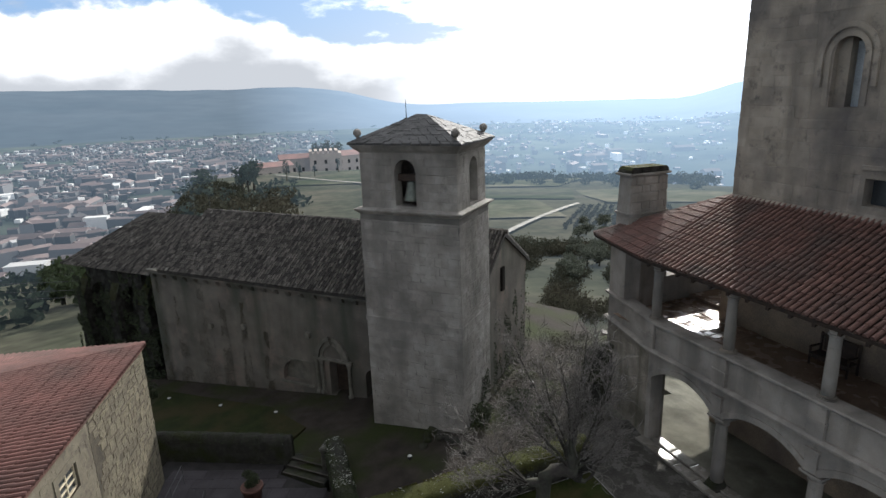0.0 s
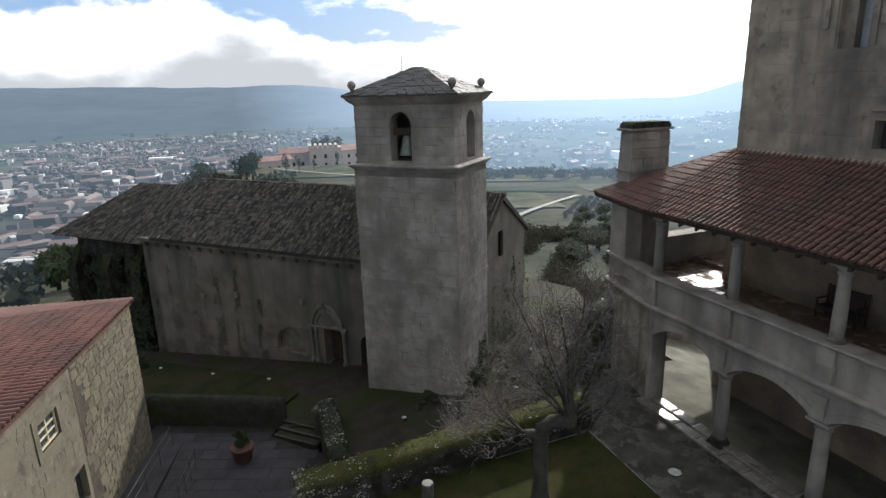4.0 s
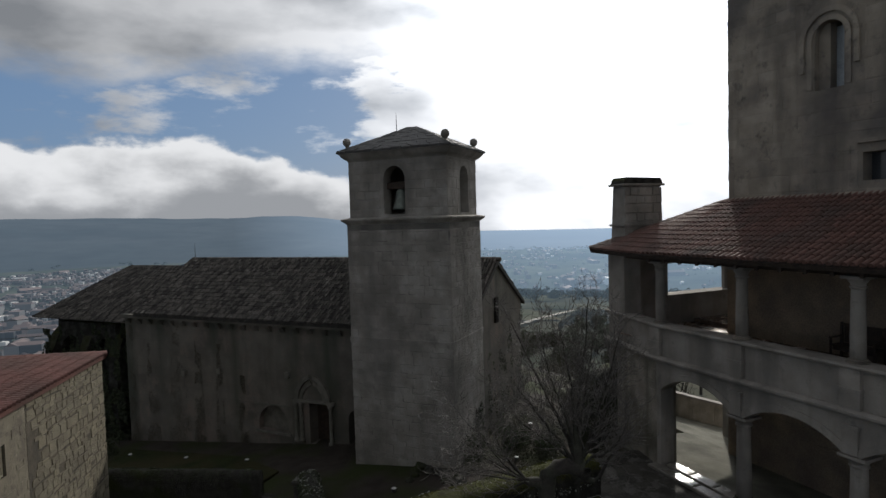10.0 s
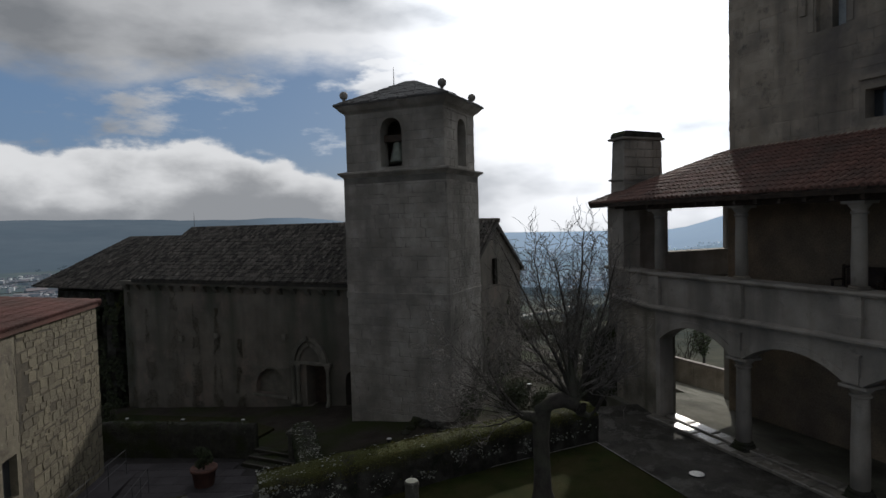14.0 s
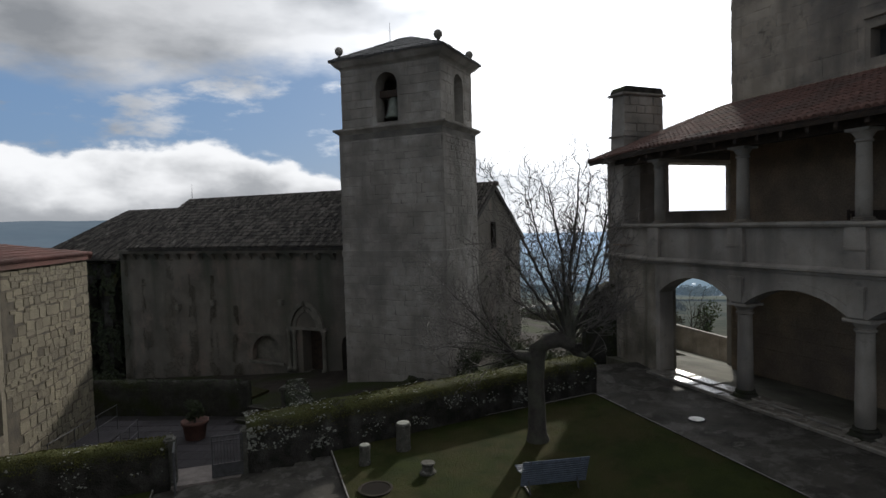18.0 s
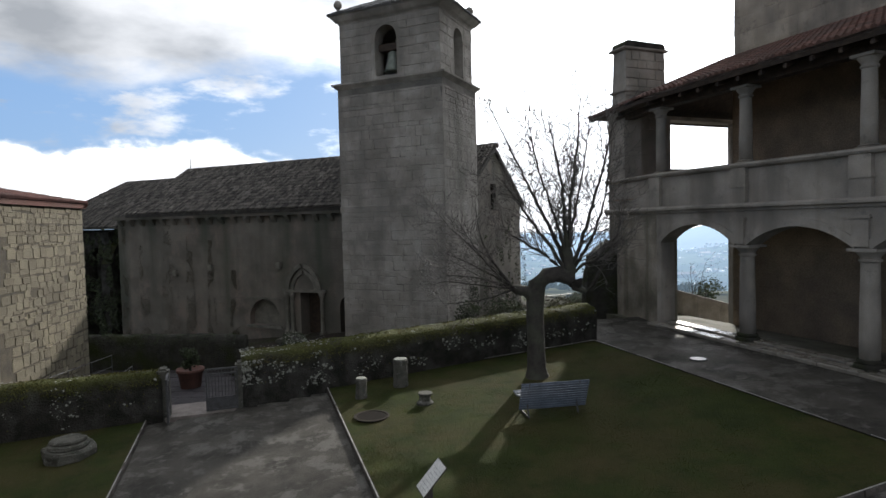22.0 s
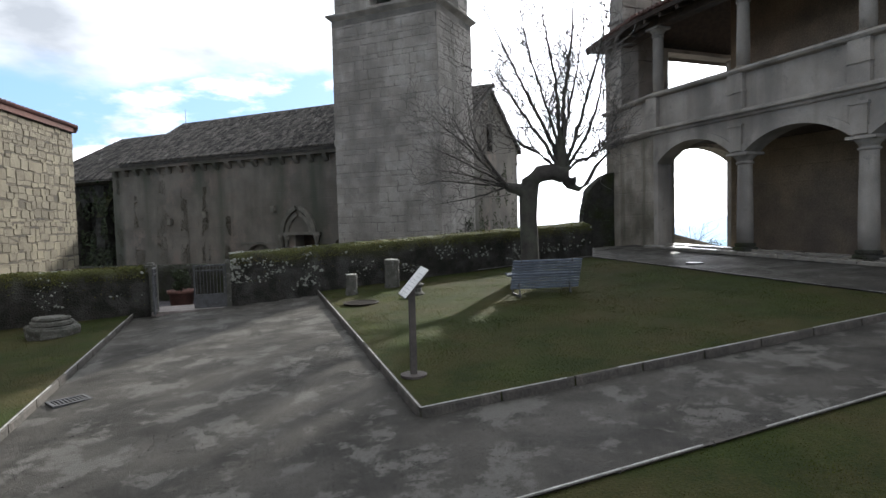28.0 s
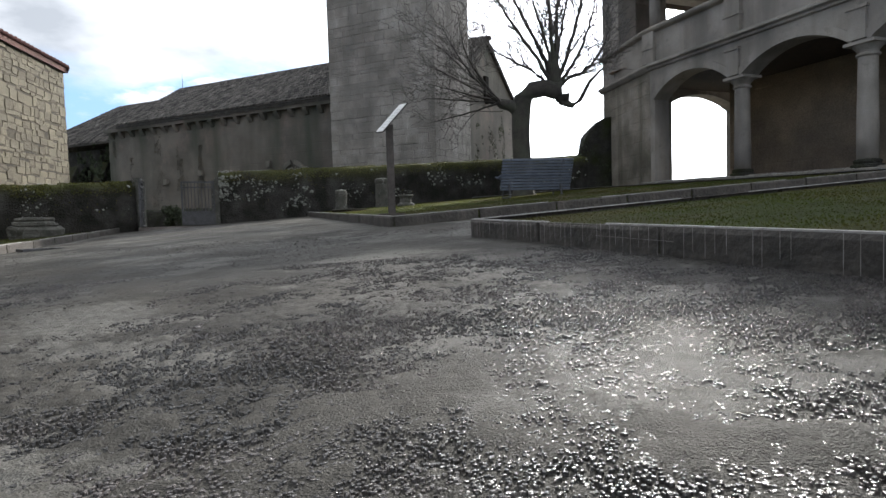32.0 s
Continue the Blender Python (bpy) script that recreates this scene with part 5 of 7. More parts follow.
tiles("tile_field", pw["E1"] + up, pw["E0"] + up, pw["T1"] + up, pw["T1"].lerp(pw["E0"], 0.02) + up, TILE_RED, palace, 0, 0.205, 0.38)
tiles("tile_field", pw["E0"] + up, pw["NB"] + up, pw["T1"] + up, pw["NT"] + up, TILE_RED, palace, 0, 0.205, 0.38)
for k0, k1 in (("E0", "T1"),):
    a, b = pw[k0], pw[k1]
    ln = (b - a).length
    bm = bmesh.new()
    q = (b - a).to_track_quat("Z", "Y").to_matrix().to_4x4()
    for i in range(int(ln / 0.36)):
        lathe(bm, [(0.13, 0.36 * i), (0.10, 0.36 * i + 0.4)], 8, Matrix.Translation(a + up) @ q)
    part("hip_tiles", bm, TILE_RED, palace)
bm = bmesh.new()
box(bm, -3.6, 14, 0.1, 0.46, 8.22, 8.5)
part("wall_plate", bm, DARKWOOD, palace, m=PA)
bm = bmesh.new()
box(bm, -0.1, bl, 0.1, 0.46, 8.22, 8.45)
part("wall_plate", bm, DARKWOOD, palace, m=BB)
bm = bmesh.new()
box(bm, -0.02, 1.25, 0.05, 0.75, 5.9, 8.3)
part("corner_pier", bm, LIMEWASH, palace, m=BB)
for i in range(20):
    bm = bmesh.new()
    x = -3.2 + 0.72 * i
    extrude_profile(bm, [(-0.5, 8.36), (4.0, 10.08), (4.0, 9.94), (-0.5, 8.24)], x - 0.05, x + 0.05)
    part("rafter", bm, DARKWOOD, palace, m=PA)
bm = bmesh.new()
extrude_profile(bm, [(4.1, 10.28), (3.95, 10.3), (3.95, 10.38), (4.1, 10.46)], -3.8, 14.0)
part("flashing_course", bm, GRANITE_WARM, palace, m=PA)
# chimney
chimney = thing("chimney", PA @ Matrix.Translation((-6.6, 2.05, 8.0)), "broad stone chimney stack with a mossy slab cap", "chimney")
bm = bmesh.new()
vs = box(bm, -0.42, 0.42, -1.06, 1.06, 0.0, 3.1)
for v in vs[4:]:
    v.co.x *= 0.86
    v.co.y *= 0.88
part("chimney_shaft", bm, GRANITE, chimney)
for z, s, h in ((1.45, 0.97, 0.09), (3.1, 0.98, 0.1)):
    bm = bmesh.new()
    box(bm, -0.5 * s, 0.5 * s, -1.13 * s, 1.13 * s, z, z + h)
    bmesh.ops.bevel(bm, geom=bm.edges, offset=0.03, segments=2, affect="EDGES")
    part("ledge", bm, GRANITE, chimney)
bm = bmesh.new()
extrude_profile(bm, [(-1.0, 3.2), (1.0, 3.2), (0.97, 3.34), (0.86, 3.43), (-0.86, 3.45), (-0.97, 3.34)], -0.42, 0.42)
part("cap", bm, MOSSWALL, chimney, "mossy stone cap")
masonry("ashlar", chimney, Matrix.Translation((0.43, 0, 0)) @ Matrix.Rotation(radians(90), 4, "Z"), -0.98, 0.98, 0.1, 3.05, 0.34, 0.6, GRANITE, limit=60, proud=-0.01, seed=41)
# terrace ramp that falls away behind the palace, with its parapet
def terrace(x, y):
    return 0.33 - 0.29 * (x - 11.0) - 0.075 * (y - 25.2)


bm = bmesh.new()
w = [PA @ Vector(p) for p in ((-3.8, 4.25, 0), (-3.8, 11.5, 0), (-9.2, 12.0, 0), (-11.6, 5.2, 0), (-10.4, 2.4, 0), (-7.0, 2.5, 0), (-6.9, 4.25, 0))]
prism(bm, [(p.x, p.y) for p in w], -4, terrace)
tagged(part("terrace_floor", bm, EARTH_PALE), "pale sloping terrace floor behind the palace", "pavement", kind="structure")
parapet = thing("terrace_parapet", Matrix(), "granite parapet that steps down along the terrace ramp", "wall", kind="structure")
pa_, pb_ = Vector((8.2, 30.25)), Vector((18.2, 30.65))
for i in range(9):
    p, q_ = pa_.lerp(pb_, i / 9), pa_.lerp(pb_, (i + 1) / 9)
    for nm, back, low, high, mt in (("parapet_block", 0.42, -1.2, 1.08, PIER), ("coping_stone", 0.5, 1.083, 1.2, LIMEWASH)):
        bm = bmesh.new()
        o = -0.05 if nm == "coping_stone" else 0.0
        vs = [bm.verts.new((x, y + dy, terrace(x, 30.45) + h)) for h in (low, high) for x, y, dy in ((p.x, p.y, o), (q_.x - 0.012, q_.y, o), (q_.x - 0.012, q_.y, back), (p.x, p.y, back))]
        for f in ((3, 2, 1, 0), (4, 5, 6, 7), (0, 1, 5, 4), (1, 2, 6, 5), (2, 3, 7, 6), (3, 0, 4, 7)):
            bm.faces.new([vs[k] for k in f])
        part(nm, bm, mt, parapet)

# ---- stone house ----
JOINT_DARK = mat("deep_rubble_joint", (0.075, 0.064, 0.046), 0.95, (0.045, 0.039, 0.03), 3.0, bump=0.5)
HO = Matrix.Translation((-12.03, 21.8, 0)) @ Matrix.Rotation(math.atan2(-5.95, 1.13), 4, "Z")    # x along the wall towards the courtyard, y outwards
HF = HO @ Matrix.Rotation(radians(180), 4, "Z")                                                     # the same, seen from its front
house = thing("stone_house", Matrix(), "rubble stone house with a ribbed red tiled roof", "house")
bm = bmesh.new()
bored_wall(bm, -20, 0, 0.0, 0.6, -1.5, 5.3, [(-7.5, -6.4, 3.72, 4.55, 0.0), (-6.2, -5.5, 0.9, 2.05, 0.0)])
part("house_wall", bm, MORTAR_PALE, house, "rubble wall with pale crumbling render", HF)
bm = bmesh.new()
box(bm, -0.62, 0.0, 0.6, 9, -1.5, 5.3)
box(bm, -20, -0.62, 4.0, 4.1, -1.5, 5.2)
part("house_side_wall", bm, RUBBLE, house, m=HF)
bm = bmesh.new()
box(bm, -5.3, -0.004, -0.004, 0.1, -1.0, 5.28)
part("joint_bed", bm, JOINT_DARK, house, "recessed dark joints", HF)
masonry("rubble_stone", house, HF @ Matrix.Translation((0, -0.005, 0)), -12.0, 0.0, -0.95, 5.25, 0.235, 0.40, RUBBLE,
        [(-7.75, -6.15, 3.5, 4.8), (-6.35, -5.35, 0.8, 2.2)], near=(-2.0, 2.6), limit=300, proud=0.022, deep=0.08, gap=0.013, kinds=STONES, seed=51, wild=0.045, vary=0.55, keep=lambda u, z: u > -5.0 + 0.3 * math.sin(z * 2.1))
masonry("rubble_stone", house, HF, -12.0, -5.3, -0.6, 5.25, 0.235, 0.40, MORTAR_PALE, [(-7.75, -6.15, 3.5, 4.8), (-6.35, -5.35, 0.8, 2.2)], limit=0, proud=0.009, deep=0.05, gap=0.02, kinds=STONES, seed=52, wild=0.045, vary=0.55,
        keep=lambda u, z: math.sin(u * 3.1) + math.sin(z * 4.7 + u) > 0.0)
bm = bmesh.new()
for (a, b, c, d) in ((-7.72, -7.5, 3.5, 4.78), (-6.4, -6.18, 3.5, 4.78), (-7.5, -6.4, 4.55, 4.78), (-7.5, -6.4, 3.5, 3.72)):
    box(bm, a, b, -0.03, 0.1, c, d)
part("window_surround", bm, MORTAR_PALE, house, m=HF)
hw = new("house_window")
hw.parent = house
hw.matrix_basis = HF
for (a, b, c, d) in ((-7.5, -7.44, 3.72, 4.55), (-6.46, -6.4, 3.72, 4.55), (-7.44, -6.46, 4.49, 4.55), (-7.44, -6.46, 3.72, 3.78), (-6.97, -6.93, 3.78, 4.49), (-7.44, -6.97, 4.0, 4.035), (-6.93, -6.46, 4.0, 4.035), (-7.44, -6.97, 4.235, 4.27), (-6.93, -6.46, 4.235, 4.27)):
    bm = bmesh.new()
    box(bm, a, b, 0.05, 0.11, c, d)
    part("window_bar", bm, CREAM, hw)
bm = bmesh.new()
box(bm, -7.44, -6.46, 0.09, 0.1, 3.78, 4.49)
part("window_pane", bm, GLASS, hw)
bm = bmesh.new()
box(bm, -6.2, -5.5, 0.2, 0.24, 0.9, 2.05)
part("lower_window", bm, GLASS, house, "small dark lower window", HF)
sl = 0.2
he = {"a": (-0.12, 0.12, 5.42), "b": (20, 0.12, 5.42), "c": (4.65, -4.62, 5.42 + sl * 5), "d": (20, -4.62, 5.42 + sl * 5), "e": (-0.12, -9.6, 5.42), "f": (20, -9.6, 5.42)}
hwv = {k: HO @ Vector(v) for k, v in he.items()}
bm = bmesh.new()
bm.faces.new([bm.verts.new(hwv[k]) for k in ("b", "a", "c", "d")])
bm.faces.new([bm.verts.new(hwv[k]) for k in ("a", "e", "c")])
bm.faces.new([bm.verts.new(hwv[k]) for k in ("e", "f", "d", "c")])
bmesh.ops.recalc_face_normals(bm, faces=bm.faces)
bmesh.ops.solidify(bm, geom=bm.faces[:], thickness=0.14)
part("roof_deck", bm, SHEET_RED, house)
upv = Vector((0, 0, 0.02))
tiles("tile_field", hwv["a"] + upv, (HO @ Vector((14.0, 0.12, 5.42))) + upv, hwv["c"] + upv, (HO @ Vector((14.0, -4.62, 6.42))) + upv, SHEET_RED, house, 280, 0.225, 0.42, jitter=0.006)
tiles("tile_field", hwv["e"] + upv, hwv["a"] + upv, hwv["c"] + upv, hwv["c"].lerp(hwv["a"], 0.02) + upv, SHEET_RED, house, 0, 0.21, 0.42, jitter=0.004)
a, b = hwv["a"], hwv["c"]
bm = bmesh.new()
q = (b - a).to_track_quat("Z", "Y").to_matrix().to_4x4()
for i in range(int((b - a).length / 0.4)):
    lathe(bm, [(0.12, 0.4 * i), (0.1, 0.4 * i + 0.43)], 8, Matrix.Translation(a + upv) @ q)
part("hip_tiles", bm, SHEET_RED, house)
bm = bmesh.new()
box(bm, -0.12, 20, 0.03, 0.09, 5.31, 5.39)
box(bm, -0.12, -0.04, -9, 0.03, 5.31, 5.39)
part("eaves_board", bm, TERRACOTTA, house, m=HO)
# railed ramp beside the house
for (x0, y0, z0), (x1, y1, z1) in (((0.4, 0.9, -0.78), (5.2, 0.9, -0.44)), ((2.2, 2.2, -0.82), (4.4, 2.2, -0.82))):
    rail = thing("handrail", HO, "thin pale metal handrail on posts", "handrail", "yard handrails")
    for n, h in enumerate((0.9, 0.5)):
        bm = bmesh.new()
        d = Vector((x1 - x0, y1 - y0, z1 - z0))
        lathe(bm, [(0.012, 0), (0.012, d.length)], 8, Matrix.Translation((x0, y0, z0 + h)) @ d.to_track_quat("Z", "Y").to_matrix().to_4x4())
        part("rail_bar", bm, IRON, rail)
    for i in range(4):
        p = Vector((x0, y0, z0)).lerp(Vector((x1, y1, z1)), i / 3)
        bm = bmesh.new()
        lathe(bm, [(0.012, -0.05), (0.012, 0.9)], 8, Matrix.Translation(p))
        part("rail_post", bm, IRON, rail)
bm = bmesh.new()
extrude_profile(bm, [(0.02, -1.2), (1.3, -1.2), (1.3, -0.775), (0.02, -0.775)], 0.1, 0.3, HO)
w = [HO @ Vector(p) for p in ((0.3, 0.02, 0), (9, 0.02, 0), (9, 1.2, 0), (0.3, 1.2, 0))]
vsl = [bm.verts.new((p.x, p.y, -1.2)) for p in w] + [bm.verts.new((p.x, p.y, z)) for p, z in zip(w, (-0.78, -0.16, -0.16, -0.78))]
for f in ((4, 5, 6, 7), (0, 1, 5, 4), (1, 2, 6, 5), (2, 3, 7, 6), (3, 0, 4, 7)):
    bm.faces.new([vsl[i] for i in f])
tagged(part("house_ramp", bm, SLAB), "dark paved ramp along the house wall", "ramp", kind="structure")

# ---- courtyard paving, lawns and kerbs ----
pv, pf = [], []
def grid_lines(a, fine_a, fine_b, b, fine, coarse):
    """Lines from a to b, close together between fine_a and fine_b."""
    lines = [fine_a + (fine_b - fine_a) * i / round((fine_b - fine_a) / fine) for i in range(round((fine_b - fine_a) / fine) + 1)]
    step, x = fine, fine_b
    while x < b:
        step = min(step * 1.12, coarse)
        x += step
        lines.append(min(x, b))
    step, x = fine, fine_a
    while x > a:
        step = min(step * 1.12, coarse)
        x -= step
        lines.insert(0, max(x, a))
    return lines


GX, GY = grid_lines(-16.0, -0.6, 3.4, 17.0, 0.009, 0.25), grid_lines(-7.0, 2.25, 4.0, 24.0, 0.009, 0.25)
edge = lambda x, y: y < 16.1 + 0.43 * (x + 4.4) - 0.0 if x > -6 else y < 15.6 + 0.28 * (x + 6)
NGX = len(GX)
PA_INV = PA.inverted()
for y in GY:
    for x in GX:
        rough_ = 0.008 * noise.noise((x * 1.1, y * 1.1, 4)) + 0.007 * noise.noise((x * 3.7, y * 3.7, 9))
        if -6 < x < 8 and 0 < y < 11:
            worn = 0.5 + 0.5 * noise.noise((x * 0.8, y * 0.8, 15))
            near_ = max(0.0, min(1.0, (5.0 - y) / 1.0, (x + 1.6) / 1.0, (4.4 - x) / 1.0))
            rough_ += worn * ((0.4 + 0.6 * near_) * 0.012 * noise.noise((x * 9, y * 9, 2)) + near_ * (0.012 * noise.noise((x * 23, y * 23, 5)) + 0.009 * noise.noise((x * 41, y * 41, 8)) + 0.006 * noise.noise((x * 68, y * 68, 1))))
        pv.append((x, y, pave(x, y) + rough_))
for j in range(len(GY) - 1):
    for i in range(NGX - 1):
        cx, cy = (GX[i] + GX[i + 1]) / 2, (GY[j] + GY[j + 1]) / 2
        if cx > 5.2 and (PA_INV @ Vector((cx, cy, 0))).y > 0.35:
            continue
        if edge(cx, cy) or (5.2 < cx and cy < 23.5):
            a = j * NGX + i
            pf.append((a, a + 1, a + NGX + 1, a + NGX))
tagged(raw("pavement", pv, pf, CONCRETE, smooth=True), "worn patchy damp concrete paving of the courtyard", "pavement", kind="structure")

LAWNS = {
    "main": [(1.02, 7.86), (9.1, 11.1), (5.4, 20.1), (-2.45, 17.2)],
    "right": [(1.82, 5.83), (9.9, 9.3), (14, 4), (12, -5), (6.6, -5.5)],
    "left": [(-3.85, 8.17), (-6.45, 15.35), (-13.5, 13.3), (-13.5, 4), (-2.9, 5.6)],
}
LABELS = {"main": "short damp green lawn under the bare tree", "right": "dull green lawn held by a wire-faced kerb", "left": "shaded lawn beside the garden gate"}


def inside(pt, poly):
    x, y = pt
    c = False
    for (ax, ay), (bx, by) in zip(poly, poly[1:] + poly[:1]):
        if (ay > y) != (by > y) and x < (bx - ax) * (y - ay) / (by - ay) + ax:
            c = not c
    return c


kerb_shape = worn_block(77, 0.015)
lawn_obs = {}
for key, outline in LAWNS.items():
    xs, ys = [p[0] for p in outline], [p[1] for p in outline]
    bm = bmesh.new()
    prism(bm, outline, lambda x, y: court(x, y) - 0.3, lambda x, y: court(x, y) - 0.02)
    bmesh.ops.triangulate(bm, faces=[f for f in bm.faces if len(f.verts) > 4])
    lawn = tagged(part("lawn", bm, GRASS_SOIL), LABELS[key], "lawn", kind="structure")
    lawn_obs[key] = lawn
    n = len(outline)
    runs = {"main": (0, 1, 2, 3), "right": (0, 4, 1), "left": (0, 4)}[key]
    for r in runs:
        (ax, ay), (bx, by) = outline[r], outline[(r + 1) % n]
        ln = math.hypot(bx - ax, by - ay)
        k = max(1, round(ln / 0.95))
        cxx, cyy = sum(xs) / n, sum(ys) / n
        for i in range(k):
            mx, my = ax + (bx - ax) * (i + 0.5) / k, ay + (by - ay) * (i + 0.5) / k
            hgt = 0.30
            fr = turn_to(mx, my, bx, by, court(mx, my) + 0.008 - hgt / 2)
            slope = math.atan2(court(bx, by) - court(ax, ay), ln)
            ob = new("kerb_stone", piece_mesh("kerb_stone", kerb_shape, KERB))
            ob.parent = lawn
            inward = (fr.to_3x3() @ Vector((0, -1, 0))).dot(Vector((cxx - mx, cyy - my, 0))) > 0
            ob.matrix_basis = fr @ Matrix.Rotation(-slope, 4, "Y") @ Matrix.Rotation(math.pi if inward else 0.0, 4, "Z") @ Matrix.Diagonal((ln / k - 0.012, 0.052, hgt, 1))
        # pale strip that caps the kerb
        bm = bmesh.new()
        fr = turn_to(ax, ay, bx, by)
        seg = 24
        rngk = random.Random(r + 3)
        for i in range(seg):
            if rngk.random() < 0.22:
                continue
            p, q_ = ln * i / seg, ln * (i + 1) / seg
            vs = box(bm, p, q_, -0.009, 0.009, 0, 0.008, fr)
            for v in vs:
                v.co.z += court(v.co.x, v.co.y) + 0.007
        part("edge_strip", bm, STEEL, lawn, "pale worn metal edging strip")

WIRE = mat("dull_wire", (0.26, 0.25, 0.24), 0.6, (0.14, 0.12, 0.10), 20.0, bump=0.1, metallic=0.3)
# wire mesh on the face of the nearest kerb
(ax, ay), (bx, by) = LAWNS["right"][0], LAWNS["right"][4]
d = Vector((bx - ax, by - ay, 0)).normalized()
out_n = Vector((d.y, -d.x, 0)) if Vector((d.y, -d.x, 0)).dot(Vector((-1, 0, 0))) > 0 else Vector((-d.y, d.x, 0))
bm = bmesh.new()
base = Vector((ax, ay, 0)) + out_n * 0.036
i = 0.0
rngk = random.Random(4)
while i < 9.0:
    p = base + d * (i + rngk.uniform(-0.01, 0.01))
    g = pave(p.x, p.y)
    if rngk.random() < 0.8:
        lathe(bm, [(0.0009, g + rngk.choice((-0.01, 0.03))), (0.0010, g + 0.122)], 5, Matrix.Translation((p.x, p.y, 0)))
    i += 0.05
for h in (0.02, 0.065, 0.108):
    for s in range(18):
        p, q_ = base + d * (0.5 * s), base + d * (0.5 * s + 0.5)
        a3, b3 = Vector((p.x, p.y, pave(p.x, p.y) + h)), Vector((q_.x, q_.y, pave(q_.x, q_.y) + h + rngk.uniform(-0.004, 0.004)))
        if rngk.random() < 0.16:
            lathe(bm, [(0.0008, 0), (0.0008, (b3 - a3).length)], 5, Matrix.Translation(a3) @ (b3 - a3).to_track_quat("Z", "Y").to_matrix().to_4x4())
part("wire_mesh", bm, WIRE, lawn_obs["right"], "pale wire mesh on the kerb face")


def grass(key, count, tall, region=None, seed=1):
    rng = random.Random(seed)
    poly = LAWNS.get(key, LAWN_YARD)
    f = court if key in LAWNS else yard
    xs, ys = [p[0] for p in poly], [p[1] for p in poly]
    box_ = region or (min(xs), max(xs), min(ys), max(ys))
    v, fc = [], []
    while len(fc) < count:
        x, y = rng.uniform(box_[0], box_[1]), rng.uniform(box_[2], box_[3])
        if not inside((x, y), poly) or math.hypot(x + 0.83, y - 14.72) < 0.44:
            continue
        z = f(x, y) - 0.025
        h = tall * rng.uniform(0.5, 1.3) * (0.7 + 0.6 * noise.noise((x * 1.3, y * 1.3, 2)))
        an = rng.uniform(0, 6.28)
        w = rng.uniform(0.004, 0.009)
        lx, ly = rng.uniform(-0.6, 0.6) * h, rng.uniform(-0.6, 0.6) * h
        b = len(v)
        v += [(x - w * math.cos(an), y - w * math.sin(an), z), (x + w * math.cos(an), y + w * math.sin(an), z), (x + lx, y + ly, z + max(h, 0.01))]
        fc.append((b, b + 1, b + 2))
    ob = raw("grass", v, fc, BLADE, None)
    return tagged(ob, "short green winter grass", "grass", kind="stuff")


grass("main", 90000, 0.022, seed=2)
grass("right", 90000, 0.018, region=(1.8, 8.5, -1.0, 9.0), seed=3)
grass("left", 24000, 0.022, region=(-9.5, -2.9, 5.6, 15.4), seed=4)

# ---- garden gate ----
SILL_STONE = mat("worn_pink_stone", (0.19, 0.165, 0.15), 0.8, (0.12, 0.105, 0.097), 4.0, bump=0.4)
gate = thing("garden_gate", turn_to(-6.0, 15.62, -4.45, 16.2, -0.17), "grey iron garden gate of two leaves, one swung open", "gate")


def gate_leaf(name, m, wide, hgt, bars):
    leaf = new(name)
    leaf.parent = gate
    leaf.matrix_basis = m
    for (a, b, c, d_) in ((0, 0.04, 0.05, hgt), (wide - 0.04, wide, 0.05, hgt), (0.04, wide - 0.04, hgt - 0.04, hgt), (0.04, wide - 0.04, 0.05, 0.09), (0.04, wide - 0.04, hgt - 0.16, hgt - 0.13), (0.04, wide - 0.04, 0.36, 0.39)):
        bm = bmesh.new()
        box(bm, a, b, -0.02, 0.02, c, d_)
        part("gate_frame_bar", bm, IRON, leaf)
    for i in range(bars):
        x = 0.04 + (wide - 0.08) * (i + 0.5) / bars
        bm = bmesh.new()
        lathe(bm, [(0.009, 0.38), (0.009, hgt - 0.02)], 6, Matrix.Translation((x, 0, 0)))
        part("gate_bar", bm, IRON, leaf)
    bm = bmesh.new()
    box(bm, 0.04, wide - 0.04, -0.006, 0.006, 0.09, 0.37)
    part("gate_panel", bm, IRON, leaf, "solid lower sheet panel")
    return leaf


gate_leaf("gate_leaf", Matrix.Translation((1.63, 0, 0)) @ Matrix.Rotation(radians(180), 4, "Z"), 0.78, 1.12, 9)
gate_leaf("gate_leaf", Matrix.Rotation(radians(-86), 4, "Z"), 0.78, 1.12, 9)
bm = bmesh.new()
box(bm, -0.1, 1.75, -0.12, 1.0, -0.4, 0.03)
part("threshold", bm, SILL_STONE, gate, "wide worn pinkish stone threshold")
for x in (-0.12, 1.7):
    post = thing("gate_post", gate.matrix_basis @ Matrix.Translation((x, 0.15, 0)), "short rounded stone gate post with lichen", "gate post", "gate posts")
    bm = bmesh.new()
    box(bm, -0.14, 0.14, -0.2, 0.2, -0.5, 1.22)
    bmesh.ops.bevel(bm, geom=bm.edges, offset=0.06, segments=3, affect="EDGES")
    part("post_shaft", bm, STONE_DARK, post)

